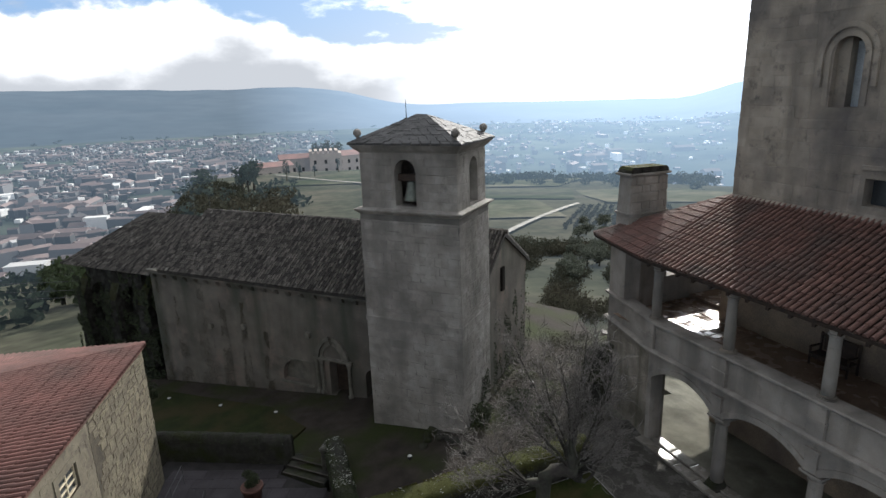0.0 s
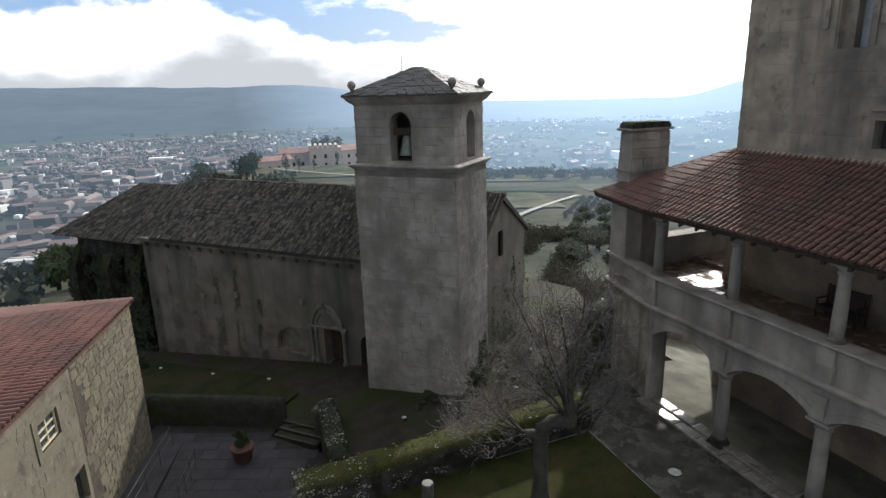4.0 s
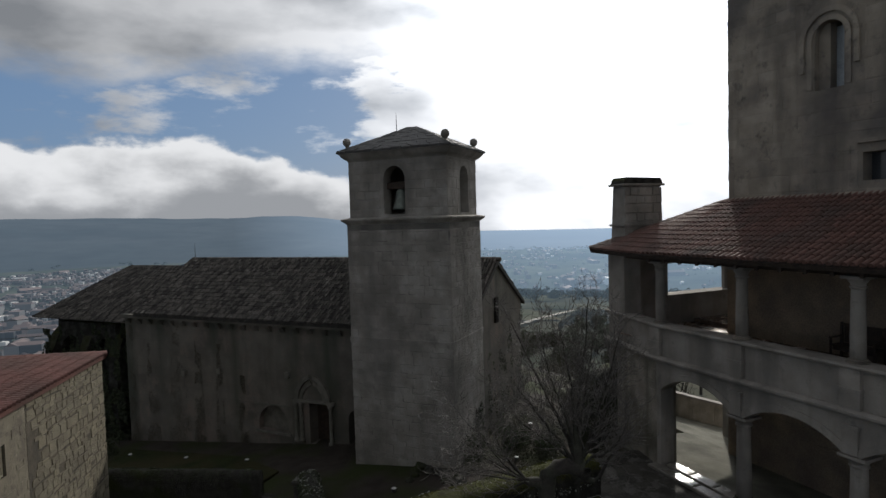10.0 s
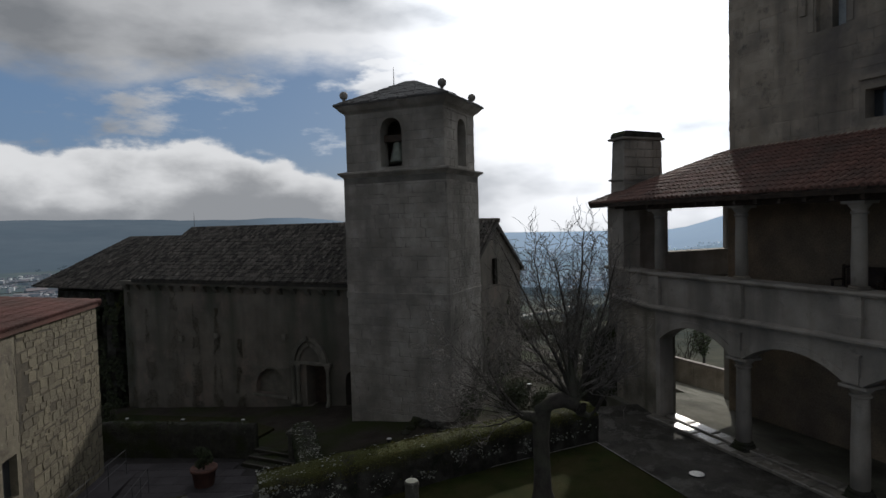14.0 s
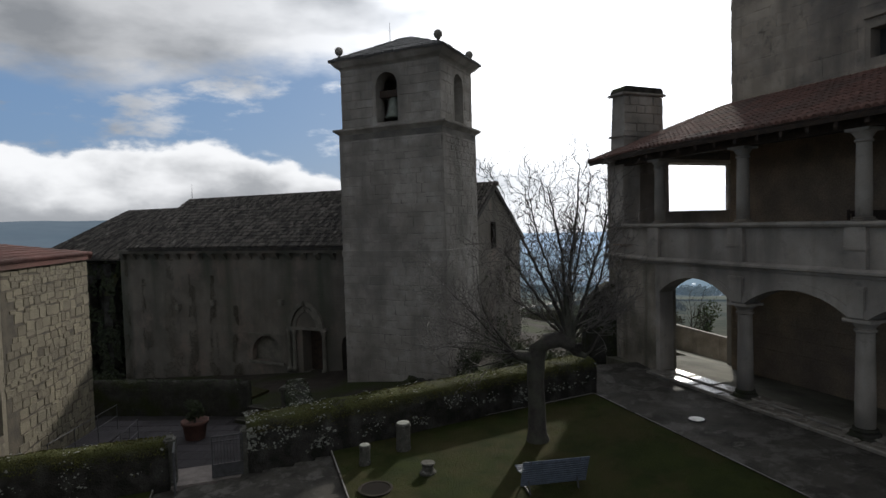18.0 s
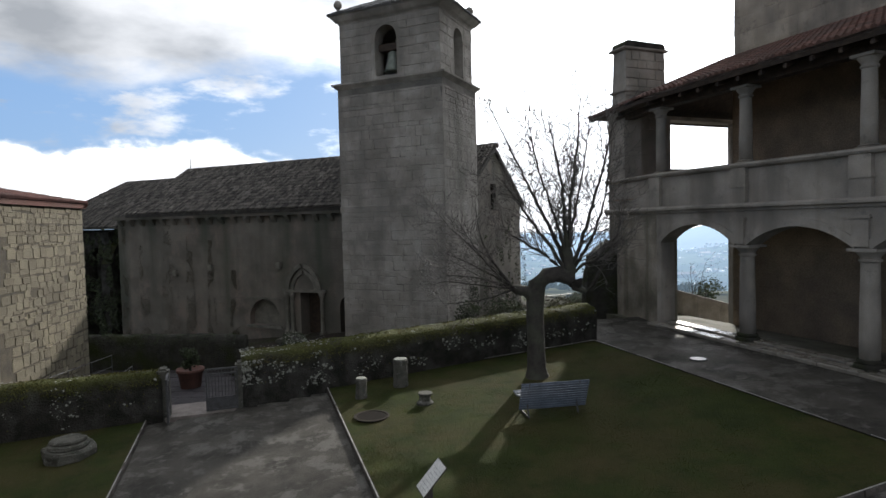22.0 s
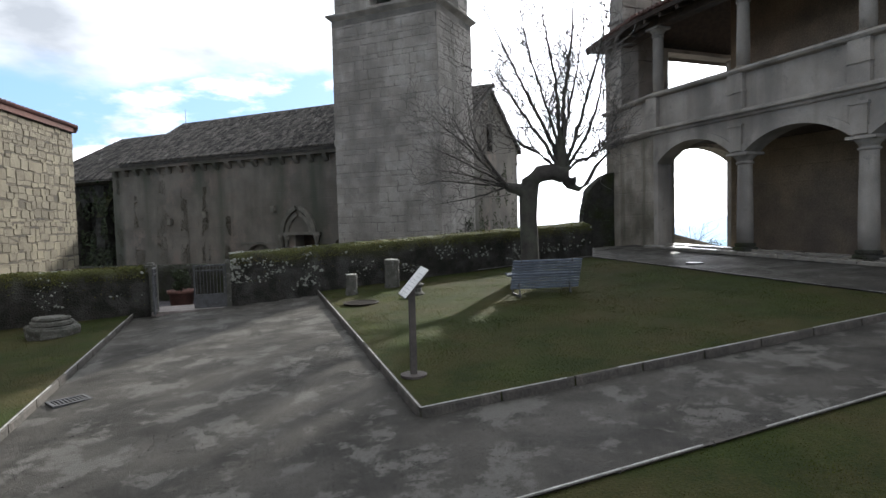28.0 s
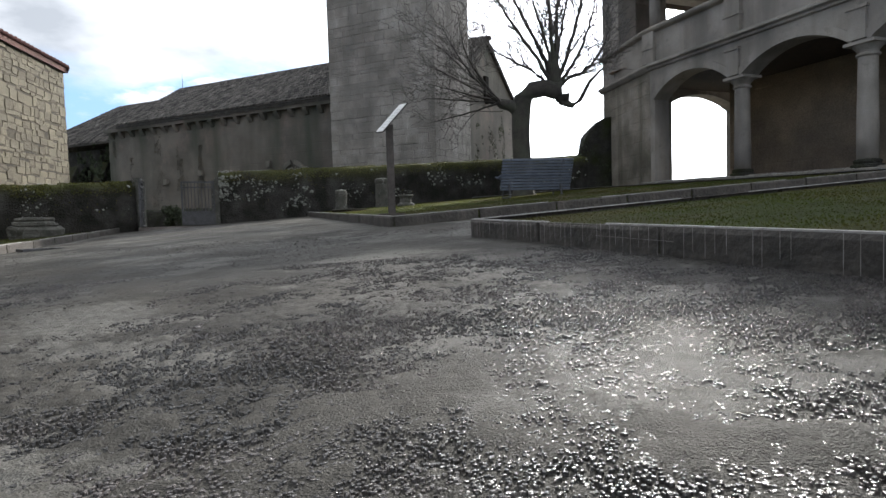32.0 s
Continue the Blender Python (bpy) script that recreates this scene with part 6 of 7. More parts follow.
# ---- pot with a shrub behind the gate ----
def leaf_cloud(count, rx, ry, rz, size, seed, shell=0.55, flat=0.0):
    rng = random.Random(seed)
    v, f = [], []
    lumps = [(rng.uniform(-0.6, 0.6), rng.uniform(-0.6, 0.6), rng.uniform(-0.5, 0.6), rng.uniform(0.35, 0.6)) for _ in range(9)]
    for _ in range(count):
        l_ = rng.choice(lumps)
        d_ = Vector((rng.gauss(0, 1), rng.gauss(0, 1), rng.gauss(0, 1))).normalized() * l_[3] * rng.uniform(shell, 1.0)
        c = Vector(((l_[0] + d_.x) * rx, (l_[1] + d_.y) * ry, (l_[2] + d_.z) * rz))
        a = Vector((rng.gauss(0, 1), rng.gauss(0, 1), rng.gauss(0, 1))).normalized()
        b = a.orthogonal().normalized()
        s = size * rng.uniform(0.5, 1.4)
        k = len(v)
        v += [c - a * s, c + b * s * 0.5, c + a * s, c - b * s * 0.5]
        f.append((k, k + 1, k + 2, k + 3))
    return v, f


for px, py, s in ((-7.82, 20.6, 0.95),):
    pot = thing("plant_pot", Matrix.Translation((px, py, -0.80)) @ Matrix.Scale(s, 4), "dark terracotta pot with an evergreen shrub in the yard", "plant pot")
    bm = bmesh.new()
    lathe(bm, [(0.31, 0), (0.34, 0.05), (0.41, 0.55), (0.46, 0.57), (0.47, 0.68), (0.43, 0.68), (0.38, 0.6)], 24)
    part("pot", bm, TERRACOTTA, pot, smooth=True)
    bm = bmesh.new()
    lathe(bm, [(0.05, 0.58), (0.04, 0.95)], 8)
    part("stem", bm, BARK, pot)
    v, f = leaf_cloud(1100, 0.42, 0.42, 0.42, 0.045, int(px * -10))
    raw("foliage", [(x, y, z + 1.02) for x, y, z in v], f, IVY, pot)

# ---- garden bench ----
bench = thing("park_bench", turn_to(2.5, 13.95, 3.98, 14.25, 0.25), "blue-grey slatted park bench seen from behind", "bench")
bench_w = 1.52
for i in range(7):
    bm = bmesh.new()
    y, z = 0.14 + 0.062 * i, 0.40 + 0.012 * abs(i - 3)
    box(bm, 0, bench_w, y, y + 0.045, z, z + 0.03)
    bmesh.ops.bevel(bm, geom=bm.edges, offset=0.008, segments=1, affect="EDGES")
    part("seat_slat", bm, BLUE_SLAT, bench)
for i in range(11):
    bm = bmesh.new()
    z = 0.15 + 0.058 * i
    y = 0.13 - 0.024 * i
    box(bm, 0, bench_w, y, y + 0.028, z, z + 0.046)
    bmesh.ops.bevel(bm, geom=bm.edges, offset=0.008, segments=1, affect="EDGES")
    part("back_slat", bm, BLUE_SLAT, bench)
for x in (0.18, bench_w - 0.22):
    bm = bmesh.new()
    for (ya, za), (yb, zb) in (((0.12, 0.40), (-0.11, 0.78)), ((0.12, 0.40), (0.56, 0.40)), ((0.14, 0.40), (0.02, 0.0)), ((0.50, 0.40), (0.58, 0.0)), ((-0.02, 0.01), (0.62, 0.01))):
        dd = Vector((0, yb - ya, zb - za))
        mm = Matrix.Translation((x, ya, za)) @ dd.to_track_quat("Z", "X").to_matrix().to_4x4()
        box(bm, -0.02, 0.02, -0.012, 0.012, 0, dd.length, mm)
    part("bench_frame", bm, IRON, bench)

# ---- information lectern ----
sign = thing("information_sign", turn_to(0.84, 9.1, 1.34, 9.25, -0.085), "information lectern on a brown steel post in the lawn", "sign")
bm = bmesh.new()
box(bm, -0.045, 0.045, -0.02, 0.02, 0.0, 1.12)
bmesh.ops.bevel(bm, geom=bm.edges, offset=0.006, segments=1, affect="EDGES")
part("post", bm, RUST, sign)
bm = bmesh.new()
lathe(bm, [(0.17, -0.02), (0.17, 0.012)], 20)
part("base_plate", bm, RUST, sign)
PM = Matrix.Translation((0.03, 0.0, 1.2)) @ Matrix.Rotation(radians(-48), 4, "Y") @ Matrix.Rotation(radians(10), 4, "X")
bm = bmesh.new()
box(bm, -0.24, 0.24, -0.15, 0.15, -0.012, 0.0)
part("panel_back", bm, RUST, sign, m=PM)
bm = bmesh.new()
box(bm, -0.23, 0.23, -0.14, 0.14, 0.0, 0.006)
part("panel", bm, WHITE_PANEL, sign, "white printed panel", PM)
for i in range(7):
    bm = bmesh.new()
    box(bm, -0.17 + 0.05 * i, -0.163 + 0.05 * i, -0.11, 0.10 - 0.02 * (i % 3), 0.006, 0.0072)
    part("text_bar", bm, INK, sign, "unreadable line of small print", PM)

# ---- stone fragments on the lawns ----
def fragment(x, y, m_fn, label, category):
    e = thing(category.replace(" ", "_"), Matrix.Translation((x, y, court(x, y) - 0.02)), label, category)
    m_fn(e)
    return e


def pillar(r, h):
    def f(e):
        bm = bmesh.new()
        lathe(bm, [(r * 1.05, -0.05), (r * 1.05, 0.08), (r, 0.1), (r * 0.95, h - 0.12), (r * 1.02, h - 0.1), (r * 0.98, h - 0.03), (r * 0.8, h)], 14)
        for v in bm.verts:
            v.co += Vector((1, 1, 0)) * 0.02 * noise.noise(v.co * 6)
        part("stone", bm, STONE_DARK, e)
        bm = bmesh.new()
        lathe(bm, [(r * 0.93, h - 0.06), (r * 0.85, h + 0.005), (r * 0.3, h + 0.018)], 12)
        part("lichen_cap", bm, LICHEN, e, "pale lichen on top")
    return f


fragment(-1.3, 16.1, pillar(0.15, 0.5), "short broken granite pillar with a pale top", "pillar stump")
fragment(-0.38, 16.85, pillar(0.2, 0.72), "rounded granite post beside the garden wall", "stone post")


def squat(e):
    bm = bmesh.new()
    lathe(bm, [(0.21, -0.05), (0.21, 0.03), (0.15, 0.08), (0.135, 0.17), (0.18, 0.24), (0.16, 0.26)], 10)
    for v in bm.verts:
        v.co += Vector((0.03 * noise.noise(v.co * 5), 0.03 * noise.noise(v.co * 6 + Vector((3, 0, 0))), 0))
    part("stone", bm, STONE_DARK, e)


fragment(0.36, 15.4, squat, "waisted granite stump on the lawn", "stone stump")


def big_base(e):
    for nm, prof, seg in (("drum", [(0.44, -0.08), (0.50, 0.02), (0.51, 0.17), (0.47, 0.23), (0.30, 0.24)], 8), ("moulding", [(0.36, 0.22), (0.40, 0.26), (0.38, 0.31), (0.31, 0.33), (0.33, 0.36), (0.31, 0.40), (0.20, 0.41)], 18)):
        bm = bmesh.new()
        lathe(bm, prof, seg, Matrix.Rotation(radians(14), 4, "Z"))
        bmesh.ops.subdivide_edges(bm, edges=bm.edges[:], cuts=1)
        for v in bm.verts:
            v.co += Vector((0.05 * noise.noise(v.co * 4), 0.05 * noise.noise(v.co * 5), 0.03 * noise.noise(v.co * 3)))
        part(nm, bm, STONE_DARK, e)


fragment(-7.1, 13.5, big_base, "carved octagonal column base lying on the grass", "column base")
# round hole in the lawn: a flush black disc stands in for its depth
basin = thing("well_hole", Matrix.Translation((-0.83, 14.72, court(-0.83, 14.72) + 0.0)), "dark round sunken hole in the lawn", "hole")
bm = bmesh.new()
lathe(bm, [(0.36, -0.04), (0.41, 0.012), (0.37, 0.02), (0.34, 0.012), (0.33, -0.03)], 24)
part("rim", bm, EARTH, basin)
bm = bmesh.new()
lathe(bm, [(0.335, -0.03), (0.33, 0.004)], 24)
part("dark_water", bm, BLACK, basin)

# ---- covers in the paving ----
LID = mat("bright_cover_metal", (0.45, 0.45, 0.43), 0.35, (0.33, 0.33, 0.31), 8.0, bump=0.25, metallic=0.8)
cover_ = thing("manhole_cover", Matrix.Translation((7.72, 17.75, pave(7.72, 17.75) + 0.016)), "round pale metal manhole cover in the path", "manhole cover")
bm = bmesh.new()
lathe(bm, [(0.23, -0.05), (0.23, 0.004), (0.215, 0.006)], 24)
part("frame_ring", bm, IRON, cover_)
bm = bmesh.new()
lathe(bm, [(0.205, -0.05), (0.205, 0.006), (0.195, 0.008)], 24)
part("lid", bm, LID, cover_)
drain = thing("drain_grate", turn_to(-3.86, 8.98, -3.6, 9.3, pave(-3.72, 9.12) + 0.01), "rectangular iron drain grate in the paving", "drain")
bm = bmesh.new()
for (a, b, c, d_) in ((-0.02, 0.45, -0.02, 0.02), (-0.02, 0.45, 0.28, 0.32), (-0.02, 0.02, 0.02, 0.28), (0.41, 0.45, 0.02, 0.28)):
    box(bm, a, b, c, d_, -0.02, 0.012)
part("grate_frame", bm, IRON, drain)
for i in range(8):
    bm = bmesh.new()
    box(bm, 0.04 + 0.046 * i, 0.06 + 0.046 * i, 0.02, 0.28, -0.02, 0.008)
    part("grate_bar", bm, IRON, drain)

# ---- floodlights and pale stones in the churchyard grass ----
for x, y in ((-16.1, 30.4), (-12.4, 28.7), (-8.9, 27.2), (3.05, 23.7), (4.1, 27.5), (-1.6, 21.9)):
    z = yard(x, y) + 0.02
    fl = thing("ground_light", Matrix.Translation((x, y, min(z, 0.45))), "small pale floodlight in the grass by the church", "ground light", "churchyard floodlights")
    bm = bmesh.new()
    lathe(bm, [(0.08, -0.3), (0.08, 0.02), (0.10, 0.05), (0.10, 0.09)], 14)
    part("housing", bm, IRON, fl)
    bm = bmesh.new()
    lathe(bm, [(0.093, 0.09), (0.08, 0.11), (0.02, 0.115)], 14)
    part("lens", bm, WHITE_PANEL, fl)
rng = random.Random(12)
for i in range(14):
    u, v = rng.uniform(-10.2, -7.6), rng.uniform(20.4, 21.6)
    p = CH @ Vector((u, v, 0))
    st = thing("loose_stone", Matrix.Translation((p.x, p.y, yard(p.x, p.y) + 0.02)), "loose lichen-spotted granite stone at the tower foot", "stone", "stones at the tower foot")
    bm = bmesh.new()
    s = rng.uniform(0.12, 0.3)
    bmesh.ops.create_icosphere(bm, subdivisions=2, radius=s)
    for w in bm.verts:
        w.co = w.co * (1 + 0.5 * noise.noise(w.co * 5 + Vector((i, 0, 0))))
        w.co.z *= 0.7
    part("stone", bm, WALL_DARK, st)

# ---- bare tree ----
tree = thing("bare_tree", Matrix.Translation((3.2, 16.9, 0.45)), "bare pollarded tree with a bent trunk on the lawn", "tree")
rng = random.Random(21)


def tube(store, pts, radii, seg=6):
    v, f = store
    prev = None
    for i, (p, r) in enumerate(zip(pts, radii)):
        d = (pts[min(i + 1, len(pts) - 1)] - pts[max(i - 1, 0)]).normalized()
        x = d.orthogonal().normalized()
        y = d.cross(x)
        ring = []
        for k in range(seg):
            an = 2 * math.pi * k / seg
            ring.append(len(v))
            v.append(p + x * (r * math.cos(an)) + y * (r * math.sin(an)))
        if prev:
            f += [(prev[k], prev[(k + 1) % seg], ring[(k + 1) % seg], ring[k]) for k in range(seg)]
        prev = ring
    f.append(tuple(prev))


def bough(store, twigs, a, b, r0, r1, depth, sag=0.25):
    """A crooked, arching bough from a to b, with side shoots that branch again."""
    span = (b - a).length
    n = max(4, int(span / 0.2))
    pts, rad = [], []
    side = Vector((rng.uniform(-1, 1), rng.uniform(-1, 1), rng.uniform(-0.5, 0.5))) * sag
    drift = Vector((0, 0, 0))
    for i in range(n + 1):
        t = i / n
        if i:
            drift += Vector((rng.uniform(-1, 1), rng.uniform(-1, 1), rng.uniform(-1, 1))) * 0.03
        pts.append(a.lerp(b, t) + side * math.sin(math.pi * t) + drift * (1 - t * 0.6))
        rad.append(r0 + (r1 - r0) * t ** 0.8)
    tube(store, pts, rad, 8 if r0 > 0.06 else (6 if r0 > 0.025 else 4))
    if depth > 0:
        d = (b - a).normalized()
        for i in range(1 if depth < 3 else 3, n + 1):
            for _ in range(1):
                if rng.random() > (0.8 if depth > 1 else 0.6):
                    continue
                out = Vector((rng.gauss(0, 1), rng.gauss(0, 1), rng.gauss(0, 0.7)))
                out = (out - d * out.dot(d)).normalized()
                ln = max(0.34, min(1.8, span * rng.uniform(0.28, 0.55)) * (1 - 0.4 * i / n))
                tip = pts[i] + (d * rng.uniform(0.5, 0.9) + out * rng.uniform(0.6, 1.0) + Vector((0, 0, 0.22))).normalized() * ln
                bough(twigs, twigs, pts[i], tip, max(rad[i] * 0.6, 0.0075), 0.0045, depth - 1, 0.16 * ln)


trunk, limbs, twigs = ([], []), ([], []), ([], [])
V3 = Vector
tube(trunk, [V3((0.02, 0, -0.15)), V3((0.0, 0, 0.15)), V3((0.0, 0, 0.8)), V3((-0.02, 0, 1.5)), V3((0.0, 0.0, 2.0)), V3((0.05, 0.0, 2.35)), V3((0.3, 0, 2.58)), V3((0.62, 0, 2.62)), V3((0.95, 0, 2.55)), V3((1.05, 0.02, 2.4)), V3((1.12, 0.03, 2.22))],
     [0.34, 0.25, 0.225, 0.22, 0.235, 0.24, 0.22, 0.21, 0.25, 0.21, 0.10], 14)
tube(trunk, [V3((0.0, 0, 2.0)), V3((-0.25, -0.05, 2.2)), V3((-0.5, -0.12, 2.25)), V3((-0.62, -0.15, 2.3))], [0.18, 0.15, 0.13, 0.07], 10)
# main limbs: thickness, drift in depth, and their line (x, z) up from the head of the bent trunk
BOUGH_LINES = (
    (0.06, -0.3, ((0.8, 3.3), (0.75, 4.5), (0.6, 5.5), (0.35, 6.6))), (0.065, 0.2, ((0.9, 3.4), (0.98, 4.6), (1.15, 5.8), (1.3, 7.2))),
    (0.06, 0.4, ((0.65, 3.3), (0.2, 4.3), (-0.3, 5.4), (-0.95, 6.8))), (0.05, -0.6, ((0.5, 3.2), (-0.1, 4.0), (-0.5, 4.6), (-0.9, 5.1))),
    (0.045, 0.5, ((0.45, 3.0), (0.0, 3.3), (-0.45, 3.6), (-0.8, 3.9))), (0.055, -0.5, ((1.1, 3.2), (1.4, 4.2), (1.7, 5.3), (1.95, 6.4))),
    (0.05, 0.5, ((1.2, 3.0), (1.6, 3.7), (1.9, 4.5), (2.1, 5.5))), (0.045, -0.3, ((1.25, 2.85), (1.6, 3.0), (1.95, 3.4), (2.2, 4.0))),
    (0.042, 0.7, ((0.95, 3.4), (1.15, 4.4), (1.35, 5.2), (1.6, 6.6))), (0.042, -0.7, ((0.7, 3.4), (0.4, 4.4), (0.05, 5.4), (-0.2, 6.6))))


def limb(r0, drift, line):
    ctrl = [V3((0.85, 0.0, 2.55))] + [V3((x, drift * (k + 1) / len(line), z)) for k, (x, z) in enumerate(line)]
    ctrl = [ctrl[0] * 2 - ctrl[1]] + ctrl + [ctrl[-1] * 2 - ctrl[-2]]
    pts = []
    for p0, p1, p2, p3 in zip(ctrl, ctrl[1:], ctrl[2:], ctrl[3:]):
        for k in range(6):
            t = k / 6
            pts.append(0.5 * (2 * p1 + (p2 - p0) * t + (2 * p0 - 5 * p1 + 4 * p2 - p3) * t * t + (3 * p1 - p0 - 3 * p2 + p3) * t ** 3)
                       + V3((rng.uniform(-1, 1), rng.uniform(-1, 1), rng.uniform(-1, 1))) * 0.022)
    pts.append(ctrl[-2])
    n = len(pts)
    radii = [r0 * (1 - i / n) ** 0.8 + 0.007 for i in range(n)]
    tube(limbs, pts, radii, 8)
    for i in range(4, n):
        d = (pts[i] - pts[i - 1]).normalized()
        for _ in range(2 if i > 7 else 1):
            if rng.random() > 0.7:
                continue
            out = V3((rng.gauss(0, 1), rng.gauss(0, 1), rng.gauss(0, 0.5)))
            out = (out - d * out.dot(d)).normalized()
            ln = rng.uniform(0.7, 1.5) * (1 - 0.4 * i / n)
            tip = pts[i] + (d * rng.uniform(0.6, 1.1) + out * rng.uniform(0.5, 1.0) + V3((0, 0, 0.2))).normalized() * ln
            bough(twigs, twigs, pts[i], tip, max(radii[i] * 0.45, 0.012), 0.005, 2, 0.2 * ln)


tube(trunk, [V3((0.85, 0, 2.45)), V3((0.87, 0, 2.8)), V3((0.84, 0, 3.15)), V3((0.82, 0.02, 3.5))], [0.2, 0.17, 0.15, 0.09], 12)
tube(trunk, [V3((1.0, 0, 2.3)), V3((1.3, 0.02, 2.16)), V3((1.5, 0.05, 2.3)), V3((1.75, 0.1, 2.75)), V3((2.1, 0.1, 3.1))], [0.12, 0.07, 0.055, 0.045, 0.02], 8)
for spec_ in BOUGH_LINES:
    limb(*spec_)
for tx, ty, tz, r in ((-1.9, -0.4, 3.6, 0.05), (-2.3, -0.6, 2.7, 0.045), (-1.5, 0.3, 4.6, 0.045), (-2.4, 0.2, 1.9, 0.035), (-1.2, -0.7, 2.0, 0.03), (-2.5, -0.3, 3.3, 0.04), (-2.0, -0.8, 4.1, 0.035), (-2.7, 0.1, 2.4, 0.03), (-2.6, 0.4, 4.4, 0.035), (-1.7, -0.5, 3.0, 0.03), (-2.2, 0.5, 3.0, 0.03)):
    bough(limbs, twigs, V3((-0.55, -0.14, 2.27)), V3((tx, ty, tz)), r, 0.005, 3, 0.4)
raw("trunk", trunk[0], trunk[1], BARK, tree, "thick grey bent trunk", smooth=True)
raw("limb_set", limbs[0], limbs[1], BARK, tree, "upright grey boughs", smooth=True, kind="stuff")
raw("twig_cloud", twigs[0], twigs[1], TWIG, tree, "bare thin twigs", kind="stuff")

# ---- ivy, bushes and the overgrown ruin by the pier ----
def ivy_sheet(parent_name, m, spans, count, size, seed, label, material=IVY):
    rng = random.Random(seed)
    v, f = [], []
    for u0, u1, z0, z1 in spans:
        for _ in range(count):
            u, t = rng.uniform(u0, u1), rng.random() ** 1.5
            z = z0 + (z1 - z0) * t
            u = (u0 + u1) / 2 + (u - (u0 + u1) / 2) * (1 - 0.6 * t)
            if noise.noise((u * 1.7, z * 1.1, seed)) < -0.15 + 0.2 * t:
                continue
            c = Vector((u, -rng.uniform(0.02, 0.16) * (1.2 - t), z))
            s = size * rng.uniform(0.6, 1.3)
            a = Vector((rng.uniform(-1, 1), rng.uniform(-0.9, 0.2), rng.uniform(-1, 1))).normalized()
            b = a.orthogonal().normalized()
            k = len(v)
            v += [c - a * s, c + b * s * 0.6, c + a * s, c - b * s * 0.6]
            f.append((k, k + 1, k + 2, k + 3))
    ob = raw(parent_name, [m @ Vector(p) for p in v], f, material)
    return tagged(ob, label, "ivy", kind="stuff")


SIDE = CH @ Matrix.Translation((-8.5, 0, 0)) @ Matrix.Rotation(radians(90), 4, "Z")
ivy_sheet("ivy", SIDE, [(23.6, 25.0, -0.4, 3.2), (25.2, 26.8, -0.6, 3.9), (26.6, 28.6, -0.6, 4.3), (28, 29.6, -0.8, 4.6), (29.4, 31.8, -0.8, 5.4)], 1700, 0.045, 3, "dark ivy climbing the church's end wall")
ivy_sheet("ivy", CH @ Matrix.Translation((0, 23.9, 0)), [(-29.3, -28.6, -2.2, 4.6), (-28.0, -26.9, -2, 4.4), (-26.3, -24.6, -1.8, 4.7), (-24.4, -23.6, -1.6, 4.4), (-22.9, -22.2, -1.4, 3.9), (-21.4, -20.7, -1.2, 2.4)], 3600, 0.022, 4, "thin dark ivy streaks on the nave wall", DRY_VINE)
ivy_sheet("ivy", CH @ Matrix.Translation((0, 23.95, 0)), [(-37.3, -35.6, -3.5, 4.0), (-34.6, -32.4, -3.0, 4.0), (-31.8, -29.5, -2.5, 4.6)], 3600, 0.075, 9, "thick dark ivy over the chancel buttresses")
ivy_sheet("ivy", CH @ Matrix.Translation((0, 24.55, 0)), [(-37, -34.0, -3.5, 4.2), (-34.0, -31.0, -3.0, 4.4), (-31.2, -29.4, -2.5, 4.6)], 2200, 0.08, 5, "dark ivy hanging on the chancel")


def bush(x, y, z, r, h, count, seed, label, size=0.07, material=IVY):
    e = thing("bush", Matrix.Translation((x, y, z)), label, "bush", "bushes round the church")
    v, f = leaf_cloud(count, r, r, h, size, seed, 0.4)
    raw("foliage", [(a, b, c + h * 0.75) for a, b, c in v], f, material, e)
    st = ([], [])
    rg = random.Random(seed)
    for _ in range(7):
        tip = Vector((rg.uniform(-r, r) * 0.8, rg.uniform(-r, r) * 0.8, h * rg.uniform(0.8, 1.6)))
        tube(st, [Vector((0, 0, -0.2)), tip * 0.5 + Vector((0.05, 0, 0)), tip], [0.03, 0.02, 0.006], 5)
    raw("stems", st[0], st[1], BARK, e)
    return e


ruin = thing("ruined_vault", Matrix.Translation((0, 25.0, 0)), "dark broken masonry vault grown against the palace pier", "ruin")
bm = bmesh.new()
extrude_profile(bm, [(6.12, -0.8), (6.16, 0.4), (6.2, 1.06), (6.22, 1.8), (6.29, 2.4), (6.45, 2.92), (6.68, 3.25), (6.95, 3.46), (7.25, 3.58), (7.55, 3.6), (7.55, -0.8)], 0.0, 1.1, Matrix(((0, 1, 0, 0), (1, 0, 0, 0), (0, 0, 1, 0), (0, 0, 0, 1))))
bmesh.ops.triangulate(bm, faces=bm.faces[:])
bmesh.ops.subdivide_edges(bm, edges=bm.edges[:], cuts=3, use_grid_fill=True)
for w in bm.verts:
    w.co += 0.05 * noise.noise_vector(w.co * 2.3) + 0.03 * noise.noise_vector(w.co * 7)
part("masonry_core", bm, WALL_DARK, ruin, "rough dark masonry", smooth=True)
v, f = leaf_cloud(900, 0.75, 0.55, 1.4, 0.055, 1, 0.5)
raw("ivy_growth", [(x + 6.85, y + 0.35, z + 1.5) for x, y, z in v], f, IVY, ruin, "dark ivy-like leaves", kind="stuff")
bush(6.2, 26.6, -0.4, 0.8, 1.0, 1300, 2, "dark evergreen bush behind the garden wall")
bush(4.4, 24.6, -0.1, 0.8, 0.75, 900, 3, "low dark bush behind the garden wall")
bush(3.1, 25.2, 0.0, 0.8, 0.85, 1000, 4, "dark bush at the foot of the church wall")
bush(1.5, 24.0, 0.2, 0.6, 0.7, 800, 5, "dark bush at the foot of the bell tower")
